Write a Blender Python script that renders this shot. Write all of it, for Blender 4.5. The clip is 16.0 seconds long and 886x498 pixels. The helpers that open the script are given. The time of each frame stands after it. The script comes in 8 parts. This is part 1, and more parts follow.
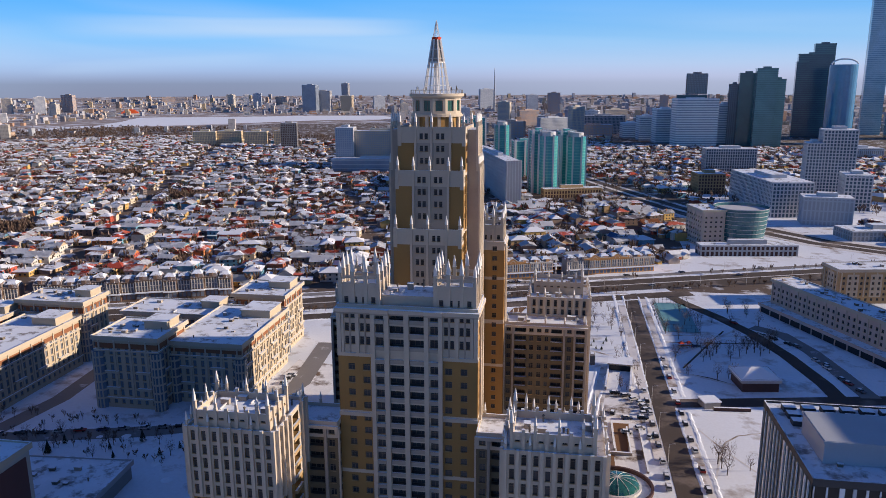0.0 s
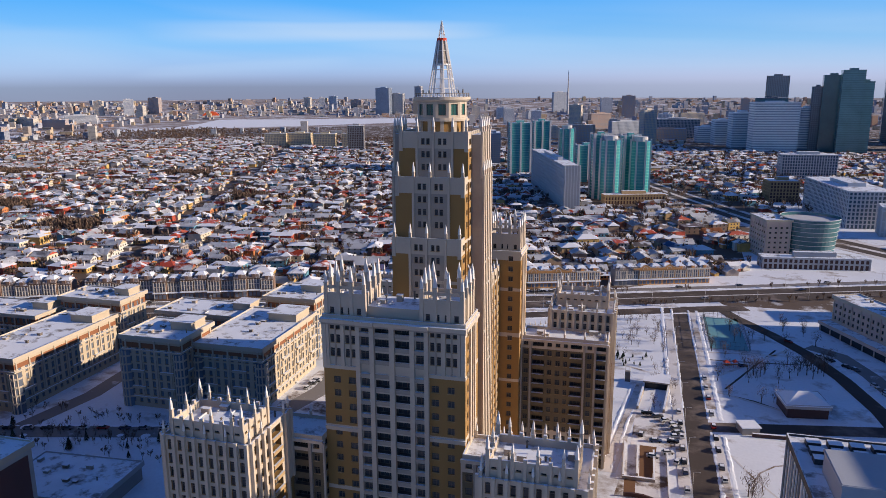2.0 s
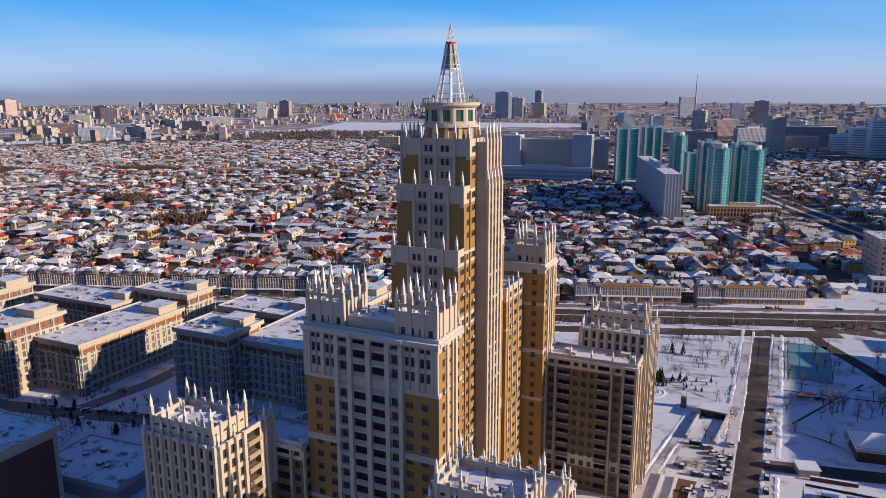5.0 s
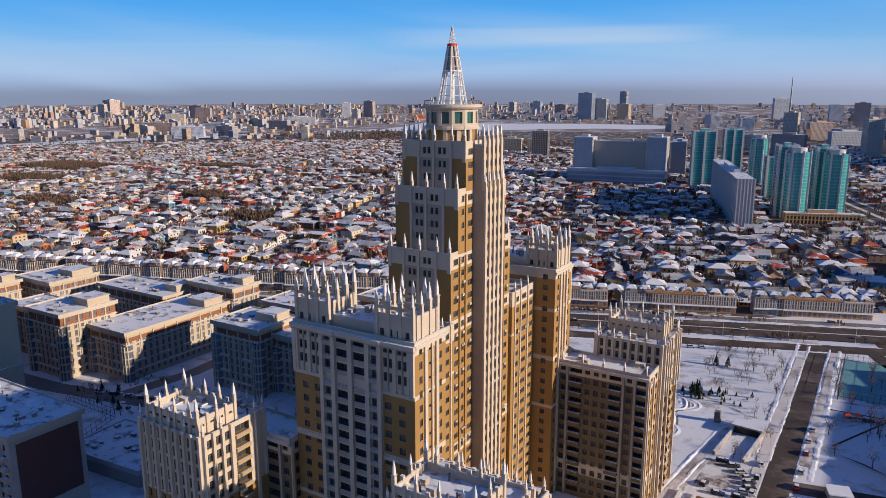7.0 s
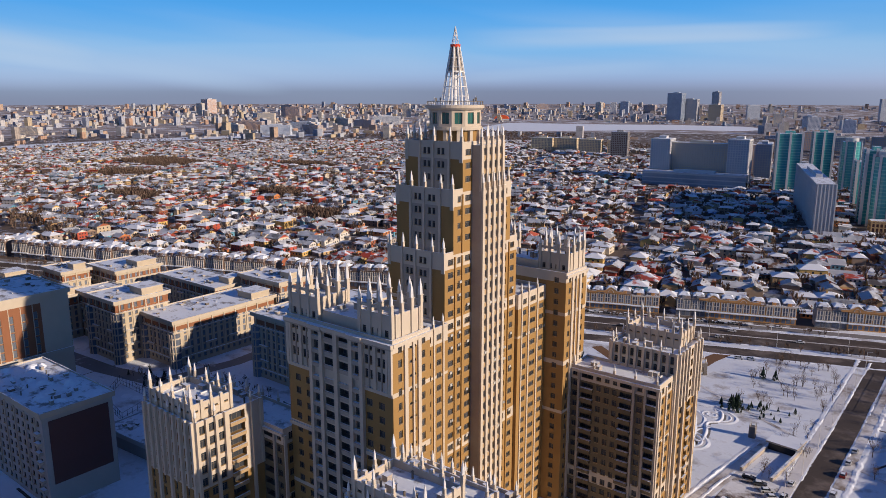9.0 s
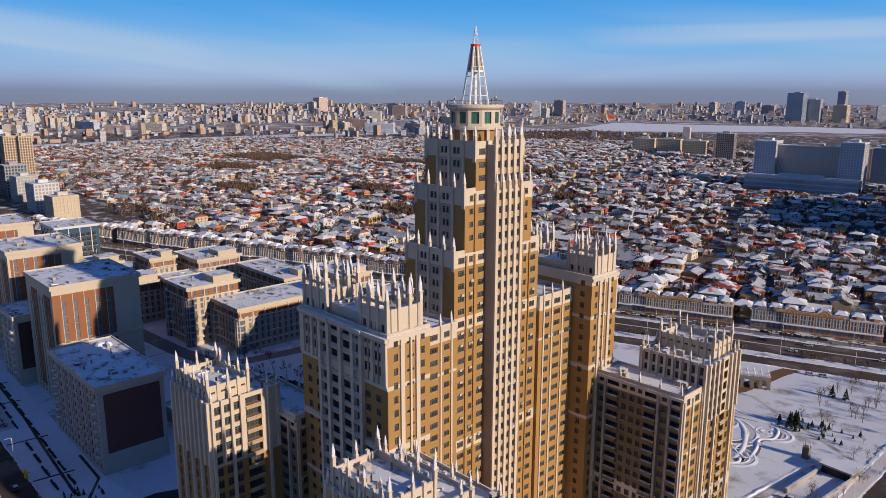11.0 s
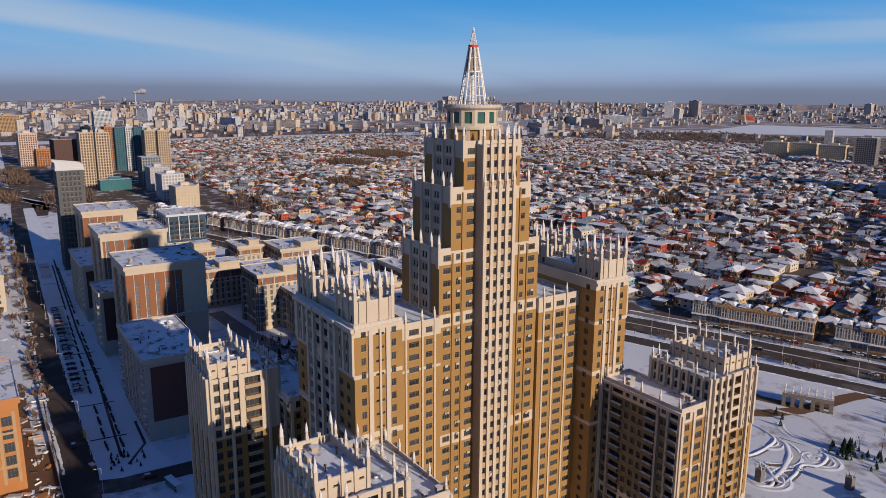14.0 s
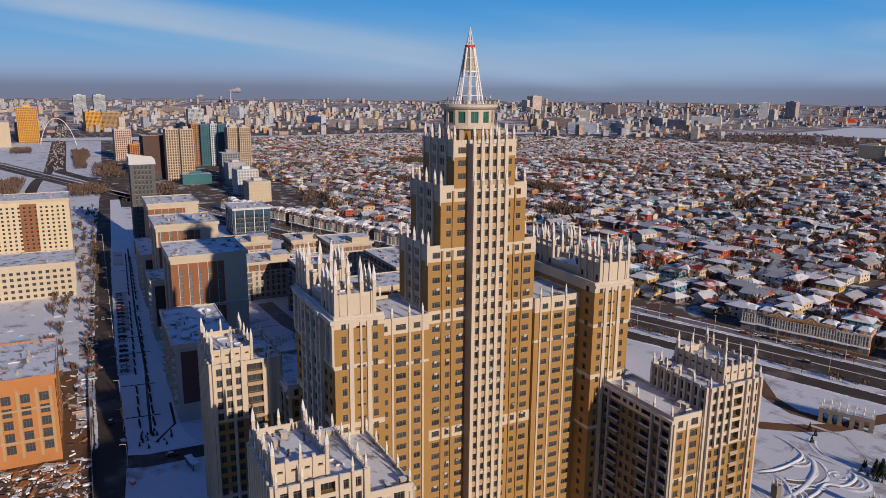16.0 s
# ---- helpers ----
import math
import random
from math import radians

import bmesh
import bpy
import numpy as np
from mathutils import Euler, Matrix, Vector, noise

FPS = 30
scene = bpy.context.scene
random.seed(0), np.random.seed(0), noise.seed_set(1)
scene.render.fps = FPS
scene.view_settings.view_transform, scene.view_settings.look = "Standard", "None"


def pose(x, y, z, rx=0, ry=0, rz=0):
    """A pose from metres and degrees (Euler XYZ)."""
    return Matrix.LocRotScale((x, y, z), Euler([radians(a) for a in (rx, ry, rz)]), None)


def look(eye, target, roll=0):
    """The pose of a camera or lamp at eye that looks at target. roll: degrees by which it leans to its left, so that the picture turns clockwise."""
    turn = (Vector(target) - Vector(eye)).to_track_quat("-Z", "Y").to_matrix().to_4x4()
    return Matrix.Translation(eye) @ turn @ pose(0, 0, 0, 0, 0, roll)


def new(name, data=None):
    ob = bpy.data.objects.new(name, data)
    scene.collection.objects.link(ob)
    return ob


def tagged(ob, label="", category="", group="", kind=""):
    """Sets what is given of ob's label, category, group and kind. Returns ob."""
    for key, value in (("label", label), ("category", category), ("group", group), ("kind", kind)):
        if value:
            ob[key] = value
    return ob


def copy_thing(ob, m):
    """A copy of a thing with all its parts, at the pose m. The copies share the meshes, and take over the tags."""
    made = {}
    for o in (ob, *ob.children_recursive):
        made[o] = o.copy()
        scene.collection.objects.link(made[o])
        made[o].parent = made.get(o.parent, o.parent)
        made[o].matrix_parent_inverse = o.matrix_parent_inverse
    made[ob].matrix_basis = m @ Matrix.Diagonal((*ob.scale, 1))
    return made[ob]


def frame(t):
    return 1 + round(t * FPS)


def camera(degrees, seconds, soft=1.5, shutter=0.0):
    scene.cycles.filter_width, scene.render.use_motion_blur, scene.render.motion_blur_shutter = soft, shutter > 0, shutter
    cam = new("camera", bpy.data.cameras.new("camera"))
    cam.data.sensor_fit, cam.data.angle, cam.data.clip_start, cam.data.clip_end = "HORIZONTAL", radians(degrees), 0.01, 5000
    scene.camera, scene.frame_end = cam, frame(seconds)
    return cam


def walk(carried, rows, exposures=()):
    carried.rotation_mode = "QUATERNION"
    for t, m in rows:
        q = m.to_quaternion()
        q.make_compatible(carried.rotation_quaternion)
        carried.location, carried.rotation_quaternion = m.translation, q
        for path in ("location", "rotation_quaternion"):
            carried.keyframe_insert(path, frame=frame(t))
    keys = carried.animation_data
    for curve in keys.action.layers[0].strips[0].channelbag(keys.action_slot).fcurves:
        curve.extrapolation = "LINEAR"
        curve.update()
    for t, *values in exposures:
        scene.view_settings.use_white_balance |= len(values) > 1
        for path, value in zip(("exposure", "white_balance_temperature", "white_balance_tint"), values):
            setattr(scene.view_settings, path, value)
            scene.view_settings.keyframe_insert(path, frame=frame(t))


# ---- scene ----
cam = camera(62.2, 16.0, soft=0.6)
METRES, EYE, TILT, LEAN, TURN = 179.86, 125.0, 0.0, 0.0, 9.3
ROWS = [
    (0.0, 0.0, 0.0, 0.0, -0.05, -12.74, 0.21),
    (0.5, 0.0262, 0.0139, 0.0001, 1.29, -12.68, 0.22),
    (1.0, 0.0528, 0.0275, 0.0002, 2.7, -12.64, 0.25),
    (1.5, 0.079, 0.0406, -0.0001, 4.22, -12.56, 0.26),
    (2.0, 0.1049, 0.0533, -0.0004, 5.79, -12.5, 0.26),
    (2.5, 0.1308, 0.0655, -0.0003, 7.4, -12.42, 0.26),
    (3.0, 0.1576, 0.0766, -0.0003, 9.01, -12.35, 0.24),
    (3.5, 0.1842, 0.0878, -0.0, 10.62, -12.29, 0.22),
    (4.0, 0.2112, 0.0992, -0.0002, 12.23, -12.23, 0.18),
    (6.5, 0.3527, 0.1516, 0.0017, 20.38, -12.11, 0.08),
    (7.0, 0.381, 0.1624, 0.002, 22.06, -12.1, 0.06),
    (7.5, 0.4091, 0.1733, 0.0022, 23.75, -12.09, 0.05),
    (8.0, 0.4373, 0.1849, 0.0025, 25.43, -12.1, 0.03),
    (8.5, 0.4656, 0.1975, 0.0028, 27.11, -12.1, 0.01),
    (9.0, 0.4939, 0.2114, 0.0029, 28.87, -12.1, -0.01),
    (11.5, 0.6348, 0.2908, 0.004, 39.19, -12.2, -0.16),
    (12.0, 0.6622, 0.3096, 0.0043, 40.92, -12.22, -0.2),
    (12.5, 0.6888, 0.3292, 0.0046, 42.61, -12.25, -0.23),
    (13.0, 0.7149, 0.3494, 0.0048, 44.25, -12.25, -0.26),
    (13.5, 0.7407, 0.3702, 0.0052, 45.88, -12.26, -0.3),
    (14.0, 0.7659, 0.3915, 0.0057, 47.54, -12.28, -0.34),
    (14.5, 0.7908, 0.4143, 0.006, 49.18, -12.3, -0.36),
    (15.0, 0.8151, 0.4377, 0.0064, 50.88, -12.32, -0.41),
    (15.5, 0.839, 0.4615, 0.0068, 52.59, -12.34, -0.43),
    (16.0, 0.862, 0.4861, 0.0071, 54.32, -12.37, -0.49),
]
walk(cam, [(t, pose(0, 0, EYE, TILT, LEAN, TURN) @ pose(METRES * x, METRES * y, METRES * z, 90 + pitch, roll, yaw)) for t, x, y, z, yaw, pitch, roll in ROWS],
     exposures=((0.0, 0.15), (4.0, 0.04), (8.0, -0.10), (12.0, -0.25), (16.0, -0.46)))

# ---- light ----
SUN_AZ, SUN_EL = 9.5, 17.0          # degrees from +x towards +y, and above the horizon
world = bpy.data.worlds.new("winter_sky")
scene.world = world
world.use_nodes = True
wn, wl = world.node_tree.nodes, world.node_tree.links
wn.clear()
w_out = wn.new("ShaderNodeOutputWorld")
w_bg = wn.new("ShaderNodeBackground")
w_sky = wn.new("ShaderNodeTexSky")
w_sky.sky_type = "NISHITA"
w_sky.sun_disc = False
w_sky.sun_elevation = radians(SUN_EL)
w_sky.sun_rotation = radians(90.0 - SUN_AZ)
w_sky.altitude, w_sky.air_density, w_sky.dust_density, w_sky.ozone_density = 350, 1.0, 0.6, 2.0
w_tex = wn.new("ShaderNodeTexCoord")
w_sep = wn.new("ShaderNodeSeparateXYZ")
wl.new(w_tex.outputs["Generated"], w_sep.inputs[0])
# thin cirrus streaks: noise stretched along the horizon
w_tilt = wn.new("ShaderNodeVectorMath")
w_tilt.operation = "DOT_PRODUCT"
w_tilt.inputs[1].default_value = (0.06, 0.13, 1.0)
wl.new(w_tex.outputs["Generated"], w_tilt.inputs[0])
w_com = wn.new("ShaderNodeCombineXYZ")
wl.new(w_sep.outputs[0], w_com.inputs[0])
wl.new(w_sep.outputs[1], w_com.inputs[1])
wl.new(w_tilt.outputs["Value"], w_com.inputs[2])
w_map = wn.new("ShaderNodeMapping")
w_map.inputs["Scale"].default_value = (0.9, 0.9, 11.0)
w_map.inputs["Location"].default_value = (3.1, 1.7, 0.4)
wl.new(w_com.outputs[0], w_map.inputs[0])
w_noise = wn.new("ShaderNodeTexNoise")
w_noise.inputs["Scale"].default_value, w_noise.inputs["Detail"].default_value = 1.7, 2.5
w_noise.inputs["Roughness"].default_value = 0.55
wl.new(w_map.outputs[0], w_noise.inputs["Vector"])
w_cr = wn.new("ShaderNodeValToRGB")
w_cr.color_ramp.elements[0].position, w_cr.color_ramp.elements[1].position = 0.44, 0.70
w_cr.color_ramp.elements[0].color, w_cr.color_ramp.elements[1].color = (0, 0, 0, 1), (0.62, 0.62, 0.62, 1)
wl.new(w_noise.outputs[0], w_cr.inputs[0])
# blue of the upper sky, haze at the horizon
w_ramp = wn.new("ShaderNodeValToRGB")
cr = w_ramp.color_ramp
cr.elements[0].position, cr.elements[0].color = 0.0, (0.13, 0.15, 0.24, 1)
cr.elements[1].position, cr.elements[1].color = 1.0, (0.027, 0.064, 0.21, 1)
for p, c in ((0.486, (0.23, 0.25, 0.37, 1)), (0.4995, (0.235, 0.285, 0.425, 1)), (0.5025, (0.255, 0.32, 0.49, 1)), (0.505, (0.33, 0.425, 0.66, 1)),
             (0.513, (0.345, 0.525, 0.83, 1)), (0.526, (0.23, 0.53, 0.92, 1)), (0.552, (0.085, 0.41, 0.93, 1)), (0.575, (0.05, 0.31, 0.74, 1)), (0.62, (0.038, 0.158, 0.49, 1)), (0.70, (0.033, 0.094, 0.305, 1))):
    e = cr.elements.new(p)
    e.color = c
w_add = wn.new("ShaderNodeMath")
w_add.operation = "MULTIPLY_ADD"
w_add.inputs[1].default_value, w_add.inputs[2].default_value = 0.5, 0.5
wl.new(w_sep.outputs[2], w_add.inputs[0])
wl.new(w_add.outputs[0], w_ramp.inputs[0])
w_mix = wn.new("ShaderNodeMixRGB")
w_mix.inputs[2].default_value = (0.47, 0.64, 0.88, 1)
wl.new(w_cr.outputs[0], w_mix.inputs[0])
wl.new(w_ramp.outputs[0], w_mix.inputs[1])
w_hide = wn.new("ShaderNodeMath")      # no cloud inside the haze layer
w_hide.operation = "MULTIPLY"
w_hr = wn.new("ShaderNodeMapRange")
w_hr.inputs["From Min"].default_value, w_hr.inputs["From Max"].default_value = 0.01, 0.06
wl.new(w_sep.outputs[2], w_hr.inputs[0])
wl.new(w_cr.outputs[0], w_hide.inputs[0])
w_top = wn.new("ShaderNodeMapRange")      # the cirrus lies low over the horizon and thins out overhead
w_top.inputs["From Min"].default_value, w_top.inputs["From Max"].default_value = 0.045, 0.11
w_top.inputs["To Min"].default_value, w_top.inputs["To Max"].default_value = 1.0, 0.12
wl.new(w_sep.outputs[2], w_top.inputs[0])
w_both = wn.new("ShaderNodeMath")
w_both.operation = "MULTIPLY"
wl.new(w_hr.outputs[0], w_both.inputs[0])
wl.new(w_top.outputs[0], w_both.inputs[1])
wl.new(w_both.outputs[0], w_hide.inputs[1])
# long cirrus streaks, each along one great circle: (normal, middle, start and full of its reach, profile, strength)
STREAKS = (
    ((0.0926, 0.1075, 0.9899), (-0.9758, 0.2068, 0.0705), 0.93, 0.985, ((-0.024, 0), (-0.008, 1), (0.006, 0.85), (0.036, 0)), 1.0),
    ((0.0710, 0.0710, 0.9950), (-0.9031, 0.4275, 0.0405), 0.95, 0.995, ((-0.03, 0), (0.0, 0.9), (0.045, 0)), 0.7),
    ((0.0202, -0.0629, 0.9978), (-0.3925, 0.9172, 0.0682), 0.965, 0.997, ((-0.016, 0), (0.0, 1.0), (0.01, 0.8), (0.022, 0)), 0.85),
    ((-0.0524, -0.0581, 0.9969), (-0.4963, 0.8678, 0.0236), 0.985, 0.999, ((-0.012, 0), (0.0, 0.9), (0.016, 0)), 0.4),
    ((0.0251, -0.0571, 0.9981), (-0.8131, 0.5797, 0.0530), 0.93, 0.985, ((-0.06, 0.2), (-0.02, 0.9), (0.0, 0.7), (0.016, 0)), 0.55),
    ((-0.0409, -0.0550, 0.9976), (-0.4866, 0.8732, 0.0268), 0.985, 0.999, ((-0.02, 0), (0.0, 0.9), (0.01, 0)), 0.4),
    ((0.0190, -0.0730, 0.9971), (-0.4224, 0.9035, 0.0729), 0.975, 0.998, ((-0.02, 0), (0.0, 0.8), (0.012, 0)), 0.35),
)
w_mask = w_hide.outputs[0]
w_break = wn.new("ShaderNodeMapRange")
w_break.inputs["From Min"].default_value, w_break.inputs["From Max"].default_value = 0.30, 0.62
w_break.inputs["To Min"].default_value = 0.45
wl.new(w_noise.outputs[0], w_break.inputs[0])
for normal, middle, reach0, reach1, profile, strength in STREAKS:
    w_d = wn.new("ShaderNodeVectorMath")
    w_d.operation = "DOT_PRODUCT"
    w_d.inputs[1].default_value = normal
    wl.new(w_tex.outputs["Generated"], w_d.inputs[0])
    w_s = wn.new("ShaderNodeMapRange")
    w_s.inputs["From Min"].default_value, w_s.inputs["From Max"].default_value = -0.08, 0.08
    wl.new(w_d.outputs["Value"], w_s.inputs[0])
    w_p = wn.new("ShaderNodeValToRGB")
    w_p.color_ramp.interpolation = "EASE"
    w_p.color_ramp.elements.remove(w_p.color_ramp.elements[1])
    for i, (d, v) in enumerate(profile):
        e = w_p.color_ramp.elements[0] if i == 0 else w_p.color_ramp.elements.new(0.5 + d / 0.16)
        e.position, e.color = 0.5 + d / 0.16, (v, v, v, 1)
    wl.new(w_s.outputs[0], w_p.inputs[0])
    w_c = wn.new("ShaderNodeVectorMath")
    w_c.operation = "DOT_PRODUCT"
    w_c.inputs[1].default_value = middle
    wl.new(w_tex.outputs["Generated"], w_c.inputs[0])
    w_r = wn.new("ShaderNodeMapRange")
    w_r.interpolation_type = "SMOOTHSTEP"
    w_r.inputs["From Min"].default_value, w_r.inputs["From Max"].default_value, w_r.inputs["To Max"].default_value = reach0, reach1, strength
    wl.new(w_c.outputs["Value"], w_r.inputs[0])
    for a, b in ((w_p.outputs[0], w_r.outputs[0]), (None, w_break.outputs[0])):
        w_m = wn.new("ShaderNodeMath")
        w_m.operation = "MULTIPLY"
        wl.new(a if a is not None else last_band, w_m.inputs[0])
        wl.new(b, w_m.inputs[1])
        last_band = w_m.outputs[0]
    w_max = wn.new("ShaderNodeMath")
    w_max.operation = "MAXIMUM"
    wl.new(w_mask, w_max.inputs[0])
    wl.new(last_band, w_max.inputs[1])
    w_mask = w_max.outputs[0]
wl.new(w_mask, w_mix.inputs[0])
# the haze is paler towards the sun
w_ramp2 = wn.new("ShaderNodeValToRGB")
w_ramp2.color_ramp.elements[0].position, w_ramp2.color_ramp.elements[0].color = 0.49, (0.34, 0.39, 0.54, 1)
w_ramp2.color_ramp.elements[1].position, w_ramp2.color_ramp.elements[1].color = 0.56, (0.09, 0.38, 0.82, 1)
for p, c in ((0.4995, (0.38, 0.43, 0.60, 1)), (0.505, (0.46, 0.52, 0.74, 1)), (0.513, (0.42, 0.57, 0.82, 1)), (0.526, (0.27, 0.53, 0.86, 1))):
    w_ramp2.color_ramp.elements.new(p).color = c
wl.new(w_add.outputs[0], w_ramp2.inputs[0])
w_side = wn.new("ShaderNodeMapRange")
w_side.interpolation_type = "SMOOTHSTEP"
w_side.inputs["From Min"].default_value, w_side.inputs["From Max"].default_value = -0.45, 0.15
wl.new(w_sep.outputs[0], w_side.inputs[0])
w_low = wn.new("ShaderNodeMapRange")
w_low.inputs["From Min"].default_value, w_low.inputs["From Max"].default_value = 0.12, 0.06
wl.new(w_sep.outputs[2], w_low.inputs[0])
w_sl = wn.new("ShaderNodeMath")
w_sl.operation = "MULTIPLY"
wl.new(w_side.outputs[0], w_sl.inputs[0])
wl.new(w_low.outputs[0], w_sl.inputs[1])
w_haze = wn.new("ShaderNodeMixRGB")
wl.new(w_sl.outputs[0], w_haze.inputs[0])
wl.new(w_ramp.outputs[0], w_haze.inputs[1])
wl.new(w_ramp2.outputs[0], w_haze.inputs[2])
wl.new(w_haze.outputs[0], w_mix.inputs[1])
w_sc = wn.new("ShaderNodeMixRGB")
w_sc.blend_type = "MULTIPLY"
w_sc.inputs[0].default_value = 1.0
w_sc.inputs[2].default_value = (0.05, 0.05, 0.05, 1)
wl.new(w_sky.outputs[0], w_sc.inputs[1])
w_sum = wn.new("ShaderNodeMixRGB")
w_sum.inputs[0].default_value = 0.97
wl.new(w_sc.outputs[0], w_sum.inputs[1])
wl.new(w_mix.outputs[0], w_sum.inputs[2])
wl.new(w_sum.outputs[0], w_bg.inputs[0])
w_bg.inputs[1].default_value = 1.0
wl.new(w_bg.outputs[0], w_out.inputs[0])

sun = new("sun", bpy.data.lights.new("sun", "SUN"))
sun.data.energy, sun.data.angle, sun.data.color = 5.6, radians(0.6), (1.0, 0.825, 0.65)
sd = Vector((math.cos(radians(SUN_EL)) * math.cos(radians(SUN_AZ)), math.cos(radians(SUN_EL)) * math.sin(radians(SUN_AZ)), math.sin(radians(SUN_EL))))
sun.matrix_world = look(sd * 500, (0, 0, 0))


# ---- materials ----
def mat(name, colour, rough=0.8, vary=0.15, scale=0.3, fine=4.0, bump=0.0, second=None, amount=0.5, second_scale=0.05, metal=0.0, island=0.0, objvary=0.0, spec=0.3):
    """A procedural surface: a base colour with coarse stains and fine grain, and perhaps a second colour in patches."""
    m = bpy.data.materials.new(name)
    m.use_nodes = True
    n, l = m.node_tree.nodes, m.node_tree.links
    b = n["Principled BSDF"]
    b.inputs["Roughness"].default_value, b.inputs["Metallic"].default_value = rough, metal
    b.inputs["Specular IOR Level"].default_value = spec
    co = n.new("ShaderNodeTexCoord")
    geo = n.new("ShaderNodeNewGeometry")
    coarse = n.new("ShaderNodeTexNoise")
    coarse.inputs["Scale"].default_value, coarse.inputs["Detail"].default_value = scale, 4
    grain = n.new("ShaderNodeTexNoise")
    grain.inputs["Scale"].default_value, grain.inputs["Detail"].default_value = fine, 3
    for t in (coarse, grain):
        l.new(geo.outputs["Position"], t.inputs["Vector"])
    base = n.new("ShaderNodeRGB")
    base.outputs[0].default_value = (*colour, 1)
    last = base.outputs[0]
    if second:
        patch = n.new("ShaderNodeTexNoise")
        patch.inputs["Scale"].default_value, patch.inputs["Detail"].default_value = second_scale, 6
        patch.inputs["Roughness"].default_value = 0.65
        l.new(geo.outputs["Position"], patch.inputs["Vector"])
        ramp = n.new("ShaderNodeValToRGB")
        ramp.color_ramp.elements[0].position, ramp.color_ramp.elements[1].position = 1 - amount - 0.06, 1 - amount + 0.06
        l.new(patch.outputs[0], ramp.inputs[0])
        mx = n.new("ShaderNodeMixRGB")
        mx.inputs[2].default_value = (*second, 1)
        l.new(ramp.outputs[0], mx.inputs[0])
        l.new(last, mx.inputs[1])
        last = mx.outputs[0]
    hsv = n.new("ShaderNodeHueSaturation")
    total = n.new("ShaderNodeMath")
    total.operation = "MULTIPLY_ADD"
    total.inputs[1].default_value, total.inputs[2].default_value = vary * 2, 1 - vary
    l.new(coarse.outputs[0], total.inputs[0])
    g2 = n.new("ShaderNodeMath")
    g2.operation = "MULTIPLY_ADD"
    g2.inputs[1].default_value = vary
    l.new(grain.outputs[0], g2.inputs[0])
    l.new(total.outputs[0], g2.inputs[2])
    val = g2.outputs[0]
    if island:
        a = n.new("ShaderNodeMath")
        a.operation = "MULTIPLY_ADD"
        a.inputs[1].default_value = island
        l.new(geo.outputs["Random Per Island"], a.inputs[0])
        l.new(val, a.inputs[2])
        val = a.outputs[0]
    if objvary:
        info = n.new("ShaderNodeObjectInfo")
        a = n.new("ShaderNodeMath")
        a.operation = "MULTIPLY_ADD"
        a.inputs[1].default_value = objvary
        l.new(info.outputs["Random"], a.inputs[0])
        l.new(val, a.inputs[2])
        val = a.outputs[0]
    l.new(val, hsv.inputs["Value"])
    l.new(last, hsv.inputs["Color"])
    l.new(hsv.outputs[0], b.inputs["Base Color"])
    if bump:
        bp = n.new("ShaderNodeBump")
        bp.inputs["Strength"].default_value = bump
        l.new(grain.outputs[0], bp.inputs["Height"])
        l.new(bp.outputs[0], b.inputs["Normal"])
    return m


def palette(name, colours, rough=0.8, per_object=False, vary=0.25):
    """Walls or roofs of many houses: one of several real colours for each island of the mesh or each object."""
    m = mat(name, (0.5, 0.5, 0.5), rough, vary, 0.4, 3.0)
    n, l = m.node_tree.nodes, m.node_tree.links
    hsv = n["Hue/Saturation/Value"]
    src = n.new("ShaderNodeObjectInfo").outputs["Random"] if per_object else n["Geometry"].outputs["Random Per Island"]
    ramp = n.new("ShaderNodeValToRGB")
    ramp.color_ramp.interpolation = "CONSTANT"
    ramp.color_ramp.elements.remove(ramp.color_ramp.elements[1])
    for i, c in enumerate(colours):
        e = ramp.color_ramp.elements[0] if i == 0 else ramp.color_ramp.elements.new(i / len(colours))
        e.color = (*c, 1)
    l.new(src, ramp.inputs[0])
    l.new(ramp.outputs[0], hsv.inputs["Color"])
    return m


SNOW = mat("snow", (0.78, 0.81, 0.87), 0.7, 0.10, 0.05, 1.2, 0.25)
ROOFSNOW = mat("roof_snow", (0.73, 0.77, 0.84), 0.7, 0.14, 0.15, 2.0, 0.2, second=(0.24, 0.225, 0.22), amount=0.42, second_scale=0.2)
WHITE = mat("cream_stone", (0.49, 0.415, 0.33), 0.75, 0.12, 0.15, 2.0)
CONCRETE = mat("darker_cream_stone", (0.33, 0.285, 0.24), 0.8, 0.18, 0.2, 2.0)
OCHRE = mat("ochre_brick", (0.290, 0.168, 0.058), 0.8, 0.14, 0.12, 3.0)
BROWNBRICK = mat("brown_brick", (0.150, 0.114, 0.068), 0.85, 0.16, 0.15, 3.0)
PANEL = mat("ochre_panel", (0.37, 0.255, 0.14), 0.8, 0.12, 0.3, 3.0)
GLASS = mat("dark_window_glass", (0.018, 0.020, 0.024), 0.2, 0.3, 0.5, 2.0, objvary=2.2, spec=0.3)
FRAME = mat("dull_window_frame", (0.15, 0.125, 0.10), 0.6, 0.1)
GREEN = mat("green_tinted_glass", (0.02, 0.10, 0.09), 0.1, 0.3, spec=0.7)
# Dark reveals: shade inside loggias and window recesses, put into the colour.
DARK = mat("recess_shade_lining", (0.10, 0.085, 0.075), 0.9, 0.2)
STEEL = mat("pale_painted_steel", (0.66, 0.64, 0.62), 0.5, 0.1)
RED = mat("red_paint", (0.55, 0.06, 0.03), 0.5, 0.1)
